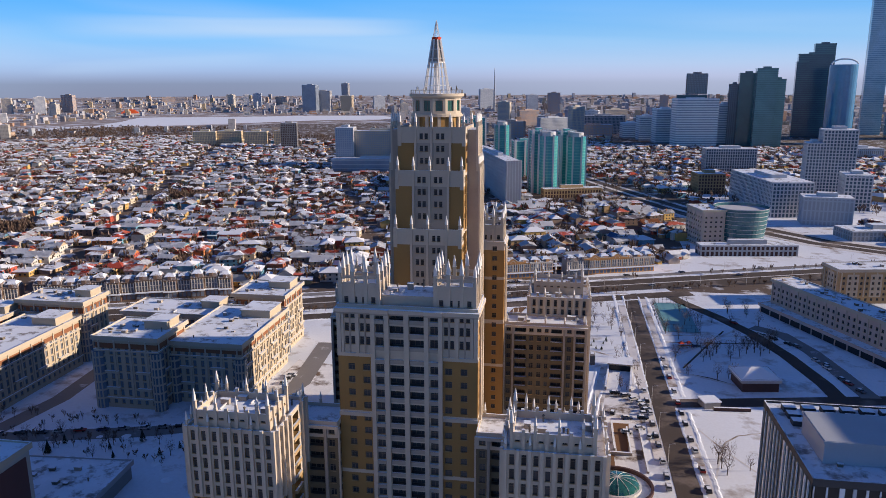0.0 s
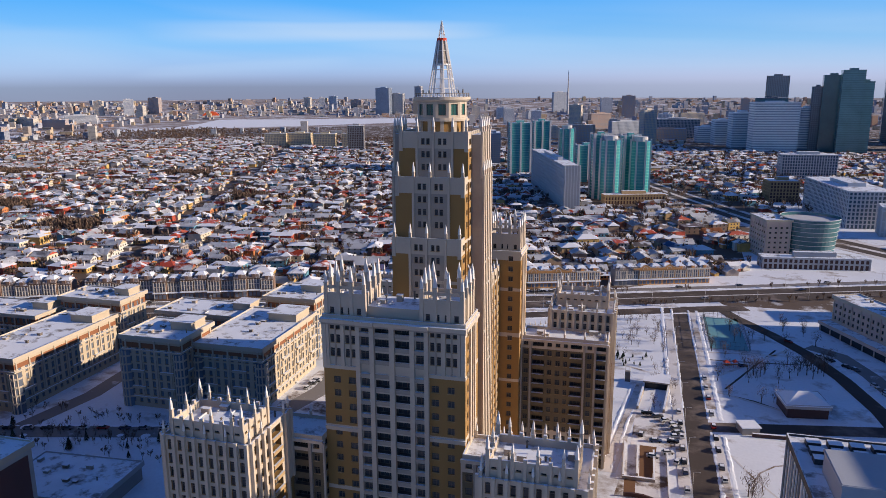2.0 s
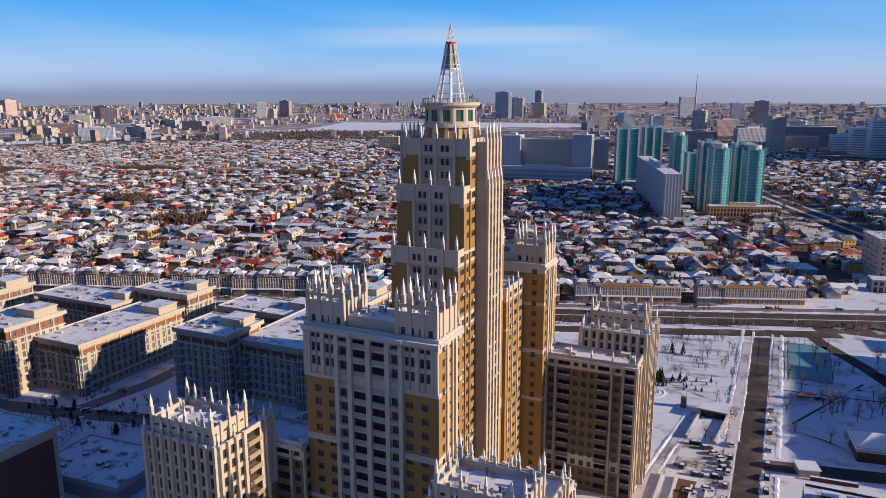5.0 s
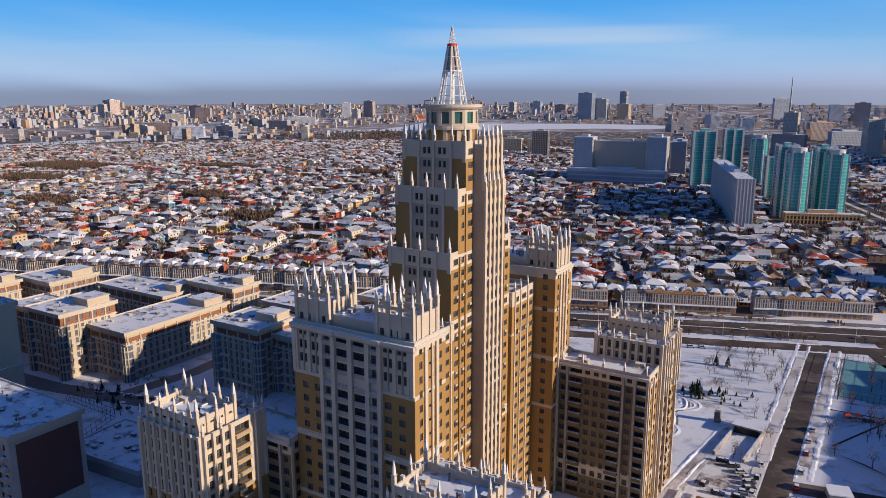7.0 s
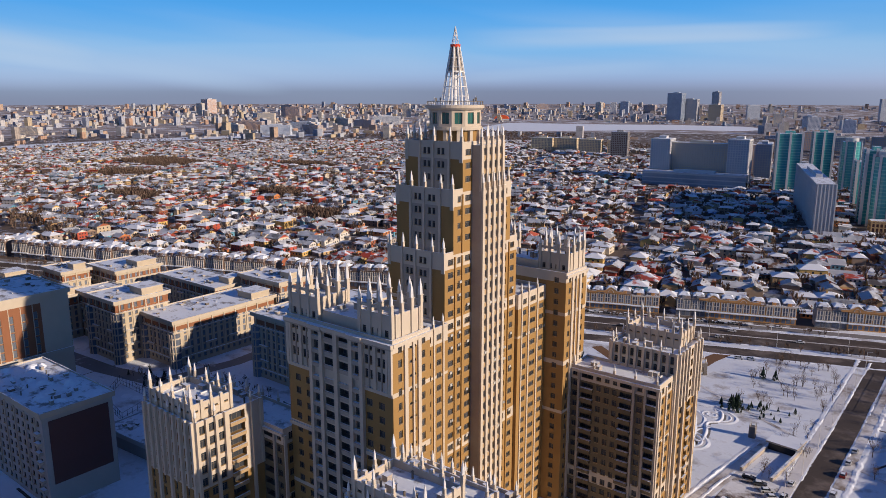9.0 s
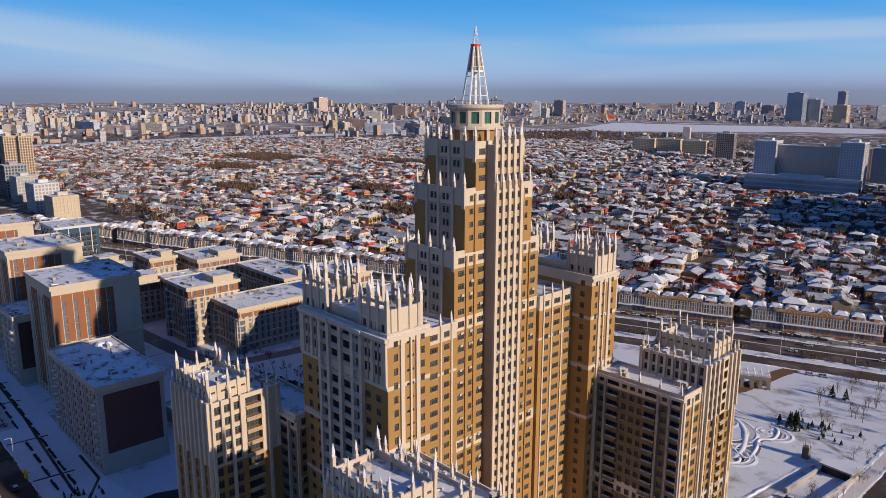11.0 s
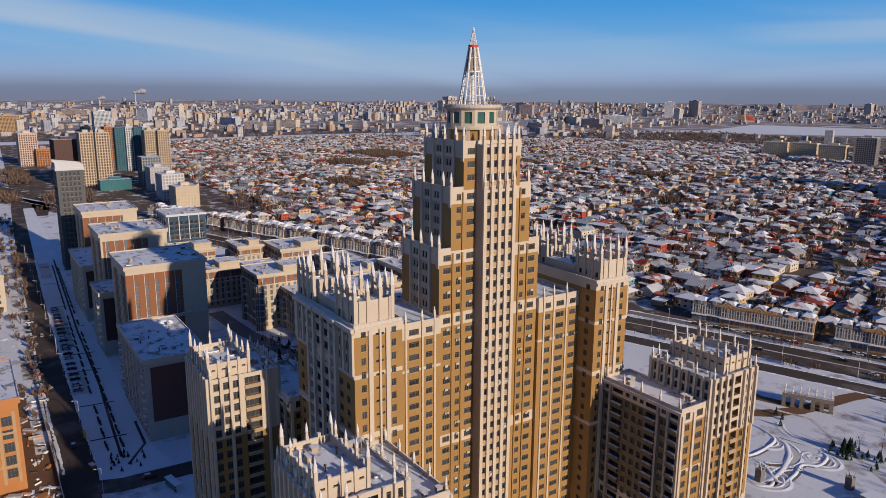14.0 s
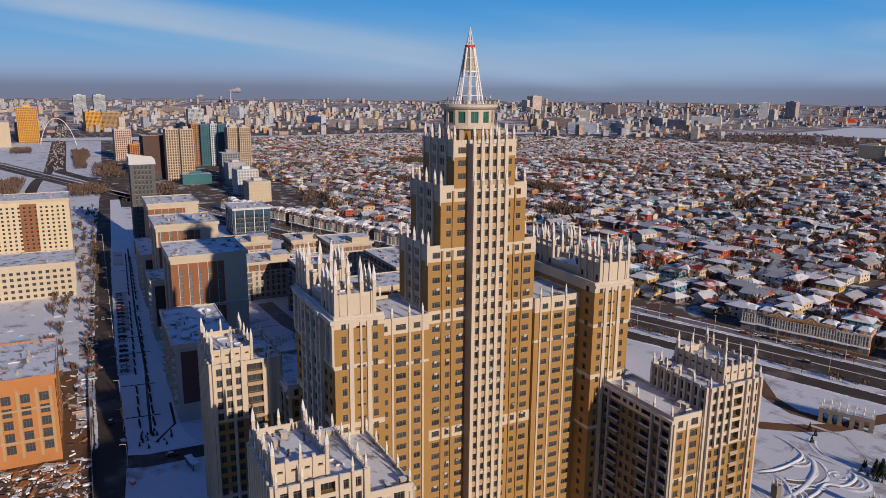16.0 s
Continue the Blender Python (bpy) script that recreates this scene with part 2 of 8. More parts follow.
ASPHALT = mat("asphalt_with_grit", (0.068, 0.053, 0.046), 0.9, 0.25, 0.05, 1.0, second=(0.15, 0.12, 0.105), amount=0.42, second_scale=0.05)
SLUSH = mat("trodden_snow", (0.62, 0.60, 0.60), 0.8, 0.2, 0.06, 1.0, second=(0.20, 0.15, 0.11), amount=0.42, second_scale=0.05)
YARD = mat("trampled_yard_snow", (0.70, 0.73, 0.79), 0.75, 0.18, 0.03, 0.8, 0.35, second=(0.36, 0.33, 0.32), amount=0.40, second_scale=0.06)
EARTH = mat("snowy_town_ground", (0.66, 0.68, 0.73), 0.9, 0.25, 0.01, 0.4, second=(0.105, 0.076, 0.060), amount=0.59, second_scale=0.055)
ICEROAD = mat("icy_trodden_road", (0.20, 0.185, 0.18), 0.7, 0.2, 0.05, 1.0, second=(0.55, 0.56, 0.60), amount=0.34, second_scale=0.12)


# ---- geometry helpers ----
class Geo:
    """Gathers boxes, quads and cones into one mesh."""

    def __init__(self):
        self.v, self.f, self.m = [], [], []

    def face(self, pts, m=0):
        k = len(self.v)
        self.v.extend(tuple(p) for p in pts)
        self.f.append(tuple(range(k, k + len(pts))))
        self.m.append(m)

    def solid(self, pts, faces, m=0):
        k = len(self.v)
        self.v.extend(tuple(p) for p in pts)
        for q in faces:
            self.f.append(tuple(k + i for i in q))
            self.m.append(m)

    def box(self, x0, y0, z0, x1, y1, z1, m=0, top=None):
        p = [(x0, y0, z0), (x1, y0, z0), (x1, y1, z0), (x0, y1, z0), (x0, y0, z1), (x1, y0, z1), (x1, y1, z1), (x0, y1, z1)]
        self.solid(p, ((0, 3, 2, 1), (0, 1, 5, 4), (1, 2, 6, 5), (2, 3, 7, 6), (3, 0, 4, 7), (4, 5, 6, 7)), m)
        if top is not None:
            self.m[-1] = top

    def obox(self, a, u, s0, s1, d0, d1, z0, z1, m=0, top=None):
        """A box along a facade: a its corner, u its direction, s along it, d outwards."""
        n = (u[1], -u[0])
        P = lambda s, d, z: (a[0] + u[0] * s + n[0] * d, a[1] + u[1] * s + n[1] * d, z)
        p = [P(s0, d1, z0), P(s1, d1, z0), P(s1, d0, z0), P(s0, d0, z0), P(s0, d1, z1), P(s1, d1, z1), P(s1, d0, z1), P(s0, d0, z1)]
        self.solid(p, ((0, 3, 2, 1), (0, 1, 5, 4), (1, 2, 6, 5), (2, 3, 7, 6), (3, 0, 4, 7), (4, 5, 6, 7)), m)
        if top is not None:
            self.m[-1] = top

    def ring(self, cx, cy, r0, z0, r1, z1, n=12, m=0, cap=True, turn=0.0):
        k = len(self.v)
        for r, z in ((r0, z0), (r1, z1)):
            for i in range(n):
                a = 2 * math.pi * i / n + turn
                self.v.append((cx + r * math.cos(a), cy + r * math.sin(a), z))
        for i in range(n):
            j = (i + 1) % n
            self.f.append((k + i, k + j, k + n + j, k + n + i))
            self.m.append(m)
        if cap:
            self.f.append(tuple(k + n + i for i in range(n)))
            self.m.append(m)

    def beam(self, p, q, r, m=0, n=5):
        p, q = Vector(p), Vector(q)
        d = (q - p).normalized()
        a = d.orthogonal().normalized()
        b = d.cross(a)
        k = len(self.v)
        for o in (p, q):
            for i in range(n):
                t = 2 * math.pi * i / n
                self.v.append(tuple(o + a * (r * math.cos(t)) + b * (r * math.sin(t))))
        for i in range(n):
            j = (i + 1) % n
            self.f.append((k + i, k + j, k + n + j, k + n + i))
            self.m.append(m)
        self.f.append(tuple(k + i for i in reversed(range(n))))
        self.f.append(tuple(k + n + i for i in range(n)))
        self.m.extend((m, m))

    def mesh(self, name, mats):
        me = bpy.data.meshes.new(name)
        me.from_pydata(self.v, [], self.f)
        for x in mats:
            me.materials.append(x)
        me.polygons.foreach_set("material_index", self.m)
        me.update()
        return me


def part(name, geo, mats, parent=None, label="", m=None):
    """One mesh object, under a thing or a part if parent is given."""
    ob = new(name, geo.mesh(name, mats) if isinstance(geo, Geo) else geo)
    if m is not None:
        ob.matrix_basis = m
    if parent is not None:
        ob.parent = parent
    if label:
        ob["label"] = label
    return ob


def thing(name, label, category, m=None, group="", kind=""):
    ob = new(name)
    ob.empty_display_size = 2
    if m is not None:
        ob.matrix_basis = m
    return tagged(ob, label, category, group, kind)


def pier(parent, material, a, u, s0, s1, d0, d1, z0, z1, name="pier"):
    """An upright pier or band, a part of its own on a facade."""
    g = Geo()
    g.obox(a, u, s0, s1, d0, d1, z0, z1, 0, 1)
    return part(name, g, (material, SNOW), parent)


WINDOW_MESHES = {}


def window_geo(w, h, style=0):
    """A casement: frame and mullions in one welded sheet, panes set back, facing -y. Materials: frame, glass."""
    g = Geo()
    t, hw_, hh = 0.09, w / 2, h / 2
    us = [-hw_, -hw_ + t, hw_ - t, hw_]
    if w > 1.1:
        for s in ((0,) if w < 2.0 else (-w / 6, w / 6)):
            us += [s - 0.035, s + 0.035]
    zs = [-hh, -hh + t, hh - t, hh]
    if h > 1.5 and style == 0:
        zs += [hh * 0.42, hh * 0.42 + 0.06]
    us.sort()
    zs.sort()
    g.v = [(u, 0.0, z) for u in us for z in zs]
    n = len(zs)
    for i in range(len(us) - 1):
        for j in range(n - 1):
            q = (i * n + j, (i + 1) * n + j, (i + 1) * n + j + 1, i * n + j + 1)
            if i % 2 == 1 and j % 2 == 1:
                k = len(g.v)
                g.v.extend((g.v[c][0], 0.06, g.v[c][2]) for c in q)
                for c in range(4):
                    g.f.append((q[c], q[(c + 1) % 4], k + (c + 1) % 4, k + c))
                    g.m.append(0)
                g.f.append((k, k + 1, k + 2, k + 3))
                g.m.append(1)
            else:
                g.f.append(q)
                g.m.append(0)
    if style == 0:
        g.box(-hw_ - 0.12, -0.34, -hh - 0.02, hw_ + 0.12, 0.0, -hh + 0.09, 2)
    return g


def window_mesh(w, h, style=0, glass=None):
    key = (round(w, 2), round(h, 2), style, glass.name if glass else "")
    if key not in WINDOW_MESHES:
        WINDOW_MESHES[key] = window_geo(w, h, style).mesh("window", (FRAME, glass or GLASS, PANEL))
    return WINDOW_MESHES[key]


class Windows:
    """Places windows under a part: the first ones each as an object, the rest joined into one part."""

    def __init__(self, parent, limit=300, glass=None):
        self.parent, self.limit, self.count, self.rest, self.glass = parent, limit, 0, Geo(), glass

    def add(self, x, y, z, angle, w, h, style=0, single=True):
        m = pose(x, y, z, 0, 0, angle)
        if single and self.count < self.limit:
            part("window", window_mesh(w, h, style, self.glass), None, self.parent, m=m)
            self.count += 1
        else:
            g = window_geo(w, h, style)
            k = len(self.rest.v)
            self.rest.v.extend(tuple(m @ Vector(p)) for p in g.v)
            self.rest.f.extend(tuple(k + i for i in q) for q in g.f)
            self.rest.m.extend(g.m)

    def close(self):
        if self.rest.v:
            tagged(part("windows", self.rest, (FRAME, self.glass or GLASS, PANEL), self.parent), kind="stuff")


def facade(g, wins, a, b, z0, z1, cols, floor=3.3, sill=0.9, head=None, mats=lambda u, z: 0, depth=0.35, first=0.0, top=0.0, reveal=0, single=True, cuts_u=(), cuts_z=(), skip=None):
    """A wall from a to b (its outside on the right hand) with a recessed window in every floor of every column (u, width, height[, style])."""
    L = math.hypot(b[0] - a[0], b[1] - a[1])
    u = ((b[0] - a[0]) / L, (b[1] - a[1]) / L)
    n = (u[1], -u[0])
    ang = math.degrees(math.atan2(u[1], u[0]))
    P = lambda s, d, z: (a[0] + u[0] * s + n[0] * d, a[1] + u[1] * s + n[1] * d, z)
    floors = []
    z = z0 + first
    while z + floor <= z1 - top + 0.01:
        floors.append(z)
        z += floor
    us = sorted({0.0, L, *cuts_u, *(s for c in cols for s in (c[0] - c[1] / 2, c[0] + c[1] / 2))})
    us = [s for s in us if -1e-6 <= s <= L + 1e-6]
    hs = sorted({c[2] for c in cols}) or [1.7]
    zs = sorted({z0, z1, *(c for c in cuts_z if z0 < c < z1), *(f + sill for f in floors), *(f + sill + h for f in floors for h in hs)})
    for i in range(len(us) - 1):
        if us[i + 1] - us[i] < 1e-4:
            continue
        uc = (us[i] + us[i + 1]) / 2
        col = next((c for c in cols if abs(c[0] - uc) < c[1] / 2), None)
        run, run_m = None, None
        for j in range(len(zs) - 1):
            zc = (zs[j] + zs[j + 1]) / 2
            hole = None
            if col:
                for f in floors:
                    if f + sill < zc < f + sill + col[2] and not (skip and skip(uc, zc)):
                        hole = f
                        break
            mm = None if hole is not None else mats(uc, zc)
            if mm is None or mm != run_m:
                if run is not None:
                    g.face([P(us[i], 0, run), P(us[i + 1], 0, run), P(us[i + 1], 0, zs[j]), P(us[i], 0, zs[j])], run_m)
                run, run_m = (None, None) if mm is None else (zs[j], mm)
            if hole is not None and abs(zs[j] - (hole + sill)) < 1e-5:
                s0, s1, h0, h1 = us[i], us[i + 1], zs[j], hole + sill + col[2]
                rm = reveal if reveal is not None else mats(uc, zc)
                d = -depth if len(col) < 4 or col[3] != 2 else -1.4
                g.face([P(s0, 0, h0), P(s1, 0, h0), P(s1, d, h0), P(s0, d, h0)], rm)
                g.face([P(s0, d, h1), P(s1, d, h1), P(s1, 0, h1), P(s0, 0, h1)], rm)
                g.face([P(s0, 0, h0), P(s0, d, h0), P(s0, d, h1), P(s0, 0, h1)], rm)
                g.face([P(s1, d, h0), P(s1, 0, h0), P(s1, 0, h1), P(s1, d, h1)], rm)
                g.face([P(s0, d, h0), P(s1, d, h0), P(s1, d, h1), P(s0, d, h1)], rm)
                cx, cy, cz = P((s0 + s1) / 2, d + 0.12, (h0 + h1) / 2)
                wins.add(cx, cy, cz, ang, s1 - s0 - 0.02, h1 - h0 - 0.02, col[3] if len(col) > 3 else 0, single)
        if run is not None:
            g.face([P(us[i], 0, run), P(us[i + 1], 0, run), P(us[i + 1], 0, zs[-1]), P(us[i], 0, zs[-1])], run_m)
    return u


def roof_clutter(parent, x0, y0, x1, y1, z, n, seed):
    """Vents, pipes and boxes on a roof, each a part of its own."""
    r = random.Random(seed)
    for _ in range(n):
        x, y = r.uniform(x0 + 0.8, x1 - 0.8), r.uniform(y0 + 0.8, y1 - 0.8)
        g = Geo()
        kind = r.random()
        if kind < 0.45:
            a, b, h = r.uniform(0.4, 1.1), r.uniform(0.4, 1.0), r.uniform(0.6, 1.5)
            g.box(x - a, y - b, z, x + a, y + b, z + h, 0, 1)
            g.box(x - a - 0.1, y - b - 0.1, z + h + 0.003, x + a + 0.1, y + b + 0.1, z + h + 0.15, 0, 1)
            part("roof_vent", g, (CONCRETE, SNOW), parent)
        elif kind < 0.75:
            h = r.uniform(0.8, 1.8)
            g.ring(x, y, 0.22, z, 0.22, z + h, 8, 0, True)
            g.ring(x, y, 0.36, z + h, 0.05, z + h + 0.3, 8, 0, False)
            part("vent_pipe", g, (FRAME,), parent)
        else:
            L = r.uniform(1.5, 3.5)
            d = r.choice(((1, 0, 0), (0, 1, 0)))
            g.beam((x - d[0] * L / 2, y - d[1] * L / 2, z + 0.35), (x + d[0] * L / 2, y + d[1] * L / 2, z + 0.35), 0.22, 0, 6)
            part("duct", g, (STEEL,), parent)


# ---- ground ----
def sheet(name, pts, z, material, label, category, kind="structure", thick=0.0):
    """A flat piece of ground on the snow, perhaps with a kerb's thickness."""
    g = Geo()
    g.face([(x, y, z) for x, y in pts])
    if thick:
        for i in range(len(pts)):
            p, q = pts[i], pts[(i + 1) % len(pts)]
            g.face([(*p, z - thick), (*q, z - thick), (*q, z), (*p, z)])
    return tagged(part(name, g, (material,)), label, category, kind=kind)


g = Geo()
rings = [0, 300, 700, 1300, 2200, 3300, 3700, 4100, 4500, 4800, 4990]
N = 64
g.v.append((-35, 205, 0))


def rise(r):
    """The land lifts gently towards the horizon."""
    return 44.0 * max(0.0, (r - 3300.0) / 1690.0) ** 1.4


for r in rings[1:]:
    g.v.extend((-35 + r * math.cos(2 * math.pi * i / N), 205 + r * math.sin(2 * math.pi * i / N), rise(r)) for i in range(N))
for i in range(N):
    g.f.append((0, 1 + i, 1 + (i + 1) % N))
for k in range(len(rings) - 2):
    for i in range(N):
        j = (i + 1) % N
        g.f.append((1 + k * N + i, 1 + (k + 1) * N + i, 1 + (k + 1) * N + j, 1 + k * N + j))
g.m = [0 if i < N * 4 else 1 for i in range(len(g.f))]
# Snow-patched far land, its brown paled to put haze into the colour.
FARLAND = mat("hazed_snowy_land", (0.60, 0.61, 0.66), 0.9, 0.2, 0.004, 0.1, second=(0.26, 0.215, 0.20), amount=0.55, second_scale=0.012)
tagged(part("ground", g, (EARTH, FARLAND)), "snow-patched brown winter ground of the town", "ground", kind="structure")

HW = radians(20.3)                    # the highway's heading
HU, HN = (math.cos(HW), math.sin(HW)), (-math.sin(HW), math.cos(HW))
HO = (-94.0, 410.5)                   # a point of its middle line


def hw(s, w):
    return (HO[0] + HU[0] * s + HN[0] * w, HO[1] + HU[1] * s + HN[1] * w)


def strip(name, s0, s1, w0, w1, z, material, label, category, thick=0.0):
    return sheet(name, [hw(s0, w0), hw(s1, w0), hw(s1, w1), hw(s0, w1)], z, material, label, category, thick=thick)


sheet("snow_field", [(-240, 60), (330, 60), (330, 450), (60, 450), (-60, 405), (-240, 345)], 0.05, YARD, "snow-covered open ground round the tower", "snow")
strip("road", -1500, 1400, -13, 11.5, 0.12, ASPHALT, "wide dark asphalt highway, wet and cleared of snow", "road")
sheet("road", [(38, 60), (46.5, 60), (46.5, 452), (38, 449)], 0.10, ASPHALT, "straight dark side street with slush at its edges", "road")

# ---- the tower ----
PALE_BOX = mat("pale_metal_casing", (0.42, 0.41, 0.39), 0.6, 0.1)
CX, CY = -35.2, 205.4
TOWER_AT = pose(CX, CY, 0)
tower = thing("apartment_tower", "tall stepped cream and ochre apartment tower with a lattice spire", "skyscraper", TOWER_AT)
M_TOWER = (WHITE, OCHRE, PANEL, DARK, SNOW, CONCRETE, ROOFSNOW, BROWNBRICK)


def pinnacle_mesh(h, w):
    g = Geo()
    q = math.pi / 4
    g.ring(0, 0, w * 0.78, 0, w * 0.72, h * 0.30, 4, 0, True, q)
    g.ring(0, 0, w * 0.95, h * 0.30, w * 0.95, h * 0.34, 4, 0, True, q)
    g.ring(0, 0, w * 0.62, h * 0.34, w * 0.55, h * 0.62, 6, 1, False)
    g.ring(0, 0, w * 0.55, h * 0.62, w * 0.05, h, 6, 1, True)
    return g.mesh("pinnacle", (WHITE, STEEL))


PINNACLES = {k: pinnacle_mesh(*k) for k in ((5.6, 0.85), (4.3, 0.7), (3.8, 0.62), (3.2, 0.5))}


def pinnacle(parent, x, y, z, k):
    return part("pinnacle", PINNACLES[k], None, parent, m=pose(x, y, z, 0, 0, 0))


def flip(cols, L):
    return [(L - c[0], *c[1:]) for c in cols]


def roof(g, x0, y0, x1, y1, z, m=6, parapet=0.9, t=0.35, wall=0, gaps=False):
    g.face([(x0, y0, z), (x1, y0, z), (x1, y1, z), (x0, y1, z)], m)
    for a, b, c, d in ((x0, y0, x1, y0 + t), (x0, y1 - t, x1, y1), (x0, y0 + t, x0 + t, y1 - t), (x1 - t, y0 + t, x1, y1 - t)):
        g.box(a, b, z, c, d, z + parapet, wall, 4)


def bands(levels, white=0, brown=1):
    """Cream between each pair of heights, ochre brick elsewhere."""
    return lambda u, z: white if any(a <= z <= b for a, b in levels) else brown


# central shaft: tiers of half width X, half depth Y
X = 9.3
TIERS = ((0.0, 86.0, 16.2), (86.0, 101.3, 12.7), (101.3, 112.6, 9.0))
g = Geo()
shaft = part("shaft", Geo(), M_TOWER, tower)
wins = Windows(shaft, 280)
for z0, z1, Y in TIERS:
    lv = [(z1 - 3.4, z1), (66.2, 69.6), (33, 36.2)]
    cz = [c for p in lv for c in p]
    nf = 3.3
    first = (z1 - z0) % nf
    side = [(2.4, 2.2, 1.6), (5.8, 1.3, 1.6), (9.4, 2.2, 1.6)]
    side = [(c[0] + (Y - 16.2), *c[1:]) for c in side if c[0] + (Y - 16.2) - c[1] / 2 > 0.3]
    L = 2 * Y
    both = side + flip(side, L)
    facade(g, wins, (X, -Y), (X, Y), z0, z1, both, nf, 0.8, mats=bands(lv), first=first, reveal=1, cuts_z=cz)
    facade(g, wins, (-X, Y), (-X, -Y), z0, z1, both, nf, 0.8, mats=bands(lv), first=first, reveal=1, cuts_z=cz, single=False)
    mid = [(6.5, 0.95, 1.7), (7.85, 0.95, 1.7), (11.0, 0.95, 1.7), (12.35, 0.95, 1.7)]
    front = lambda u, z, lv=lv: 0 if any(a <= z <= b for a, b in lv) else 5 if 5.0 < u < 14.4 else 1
    zf = max(z0, 66.0)
    facade(g, wins, (-X, -Y), (X, -Y), zf, z1, mid, nf, 0.8, mats=front, first=(z1 - zf) % nf, reveal=0, cuts_u=(5.0, 14.4), cuts_z=cz)
    facade(g, wins, (X, Y), (-X, Y), zf, z1, mid, nf, 0.8, mats=front, first=(z1 - zf) % nf, reveal=0, cuts_u=(5.0, 14.4), cuts_z=cz, single=False)
    g.face([(-X, -Y, z1), (X, -Y, z1), (X, Y, z1), (-X, Y, z1)], 6)
    inner = {86.0: 12.7, 101.3: 9.0}.get(z1, 0.0)
    for q in (-1, 1):
        g.box(-X, min(q * Y, q * (Y - 0.35)), z1, X, max(q * Y, q * (Y - 0.35)), z1 + 0.9, 0, 4)
        for e in (-1, 1):
            lo, hi = sorted((q * (inner + 0.01), q * (Y - 0.35)))
            g.box(min(e * X, e * (X - 0.35)), lo, z1, max(e * X, e * (X - 0.35)), hi, z1 + 0.9, 0, 4)
    for sy in (-1, 1):
        a, u = ((-X, -Y), (1, 0)) if sy < 0 else ((X, Y), (-1, 0))
        for s in (4.9, 9.65 - 0.35, 14.4):
            pier(shaft, WHITE, a, u, s - 0.3, s + 0.3, 0.003, 0.45, zf, z1 + 0.9)
        for s in (0.5, 18.1):
            pier(shaft, WHITE, a, u, s - 0.5, s + 0.5, 0.003, 0.25, z1 - 4.2, z1 + 1.1)
        for s in (0.6, 4.9, 9.3, 14.4, 18.0):
            pinnacle(shaft, a[0] + u[0] * s, sy * Y + (0.3 if sy < 0 else -0.3), z1 + 0.9, (3.8, 0.62))
    for sx in (-1, 1):
        a, u = ((X, -Y), (0, 1)) if sx > 0 else ((-X, Y), (0, -1))
        for c in side[:-1]:
            for s in (c[0] + c[1] / 2 + 0.5, L - c[0] - c[1] / 2 - 0.5):
                pier(shaft, OCHRE, a, u, s - 0.22, s + 0.22, 0.003, 0.35, z0, z1 - 0.5)
# the cream ribbed bays on the long sides
for sx in (-1, 1):
    for z0, z1, D in ((0.0, 101.3, 3.0), (101.3, 112.6, 2.4)):
        a, b = ((X + D, -5.2), (X + D, 5.2)) if sx > 0 else ((-X - D, 5.2), (-X - D, -5.2))
        cols = [(1.75 + 2.3 * i, 1.25, 1.85) for i in range(4)]
        lvl = ((66.2, 69.6),)
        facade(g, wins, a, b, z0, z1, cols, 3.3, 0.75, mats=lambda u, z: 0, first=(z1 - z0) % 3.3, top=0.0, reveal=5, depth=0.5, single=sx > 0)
        u = (0, sx)
        for i in range(5):
            s = 0.55 + 2.325 * i
            pier(shaft, WHITE, a, u, s - 0.5, s + 0.5, 0.003, 0.55, z0, z1 + 0.8)
            pinnacle(shaft, sx * (X + D + 0.1), -5.2 + s, z1 + 0.8, (3.8, 0.62))
        f = z0 + (z1 - z0) % 3.3
        while f + 3.2 < z1:
            for i in range(4):
                if sx > 0:
                    pier(shaft, PANEL, a, u, 1.05 + 2.3 * i, 2.45 + 2.3 * i, 0.003, 0.14, f - 0.45, f + 0.72, "spandrel")
            f += 3.3
        # The bay's two sides take the darker cream stone.
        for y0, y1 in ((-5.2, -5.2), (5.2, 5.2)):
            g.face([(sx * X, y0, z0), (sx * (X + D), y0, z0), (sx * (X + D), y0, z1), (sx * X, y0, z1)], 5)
        g.face([(sx * X, -5.2, z1), (sx * (X + D), -5.2, z1), (sx * (X + D), 5.2, z1), (sx * X, 5.2, z1)], 6)
g2 = g.mesh("shaft", M_TOWER)
shaft.data = g2
wins.close()

AC = Geo()
AC.box(0, -0.45, 0, 0.38, 0.45, 0.62)
AC_MESH = AC.mesh("air_conditioner", (PALE_BOX,))
ac_rng = random.Random(5)
for _ in range(50):
    y = ac_rng.choice((-13.8, -10.4, -6.8, 6.8, 10.4, 13.8)) + ac_rng.uniform(-0.3, 0.3)
    part("air_conditioner", AC_MESH, None, shaft, m=pose(9.34, y, 2.4 + 3.3 * ac_rng.randint(5, 23) + 0.1))
for _ in range(12):
    y = ac_rng.choice((-3.4, -1.2, 1.1, 3.4)) + ac_rng.uniform(-0.2, 0.2)
    part("air_conditioner", AC_MESH, None, shaft, m=pose(12.45, y, 2.3 + 3.3 * ac_rng.randint(6, 28)))

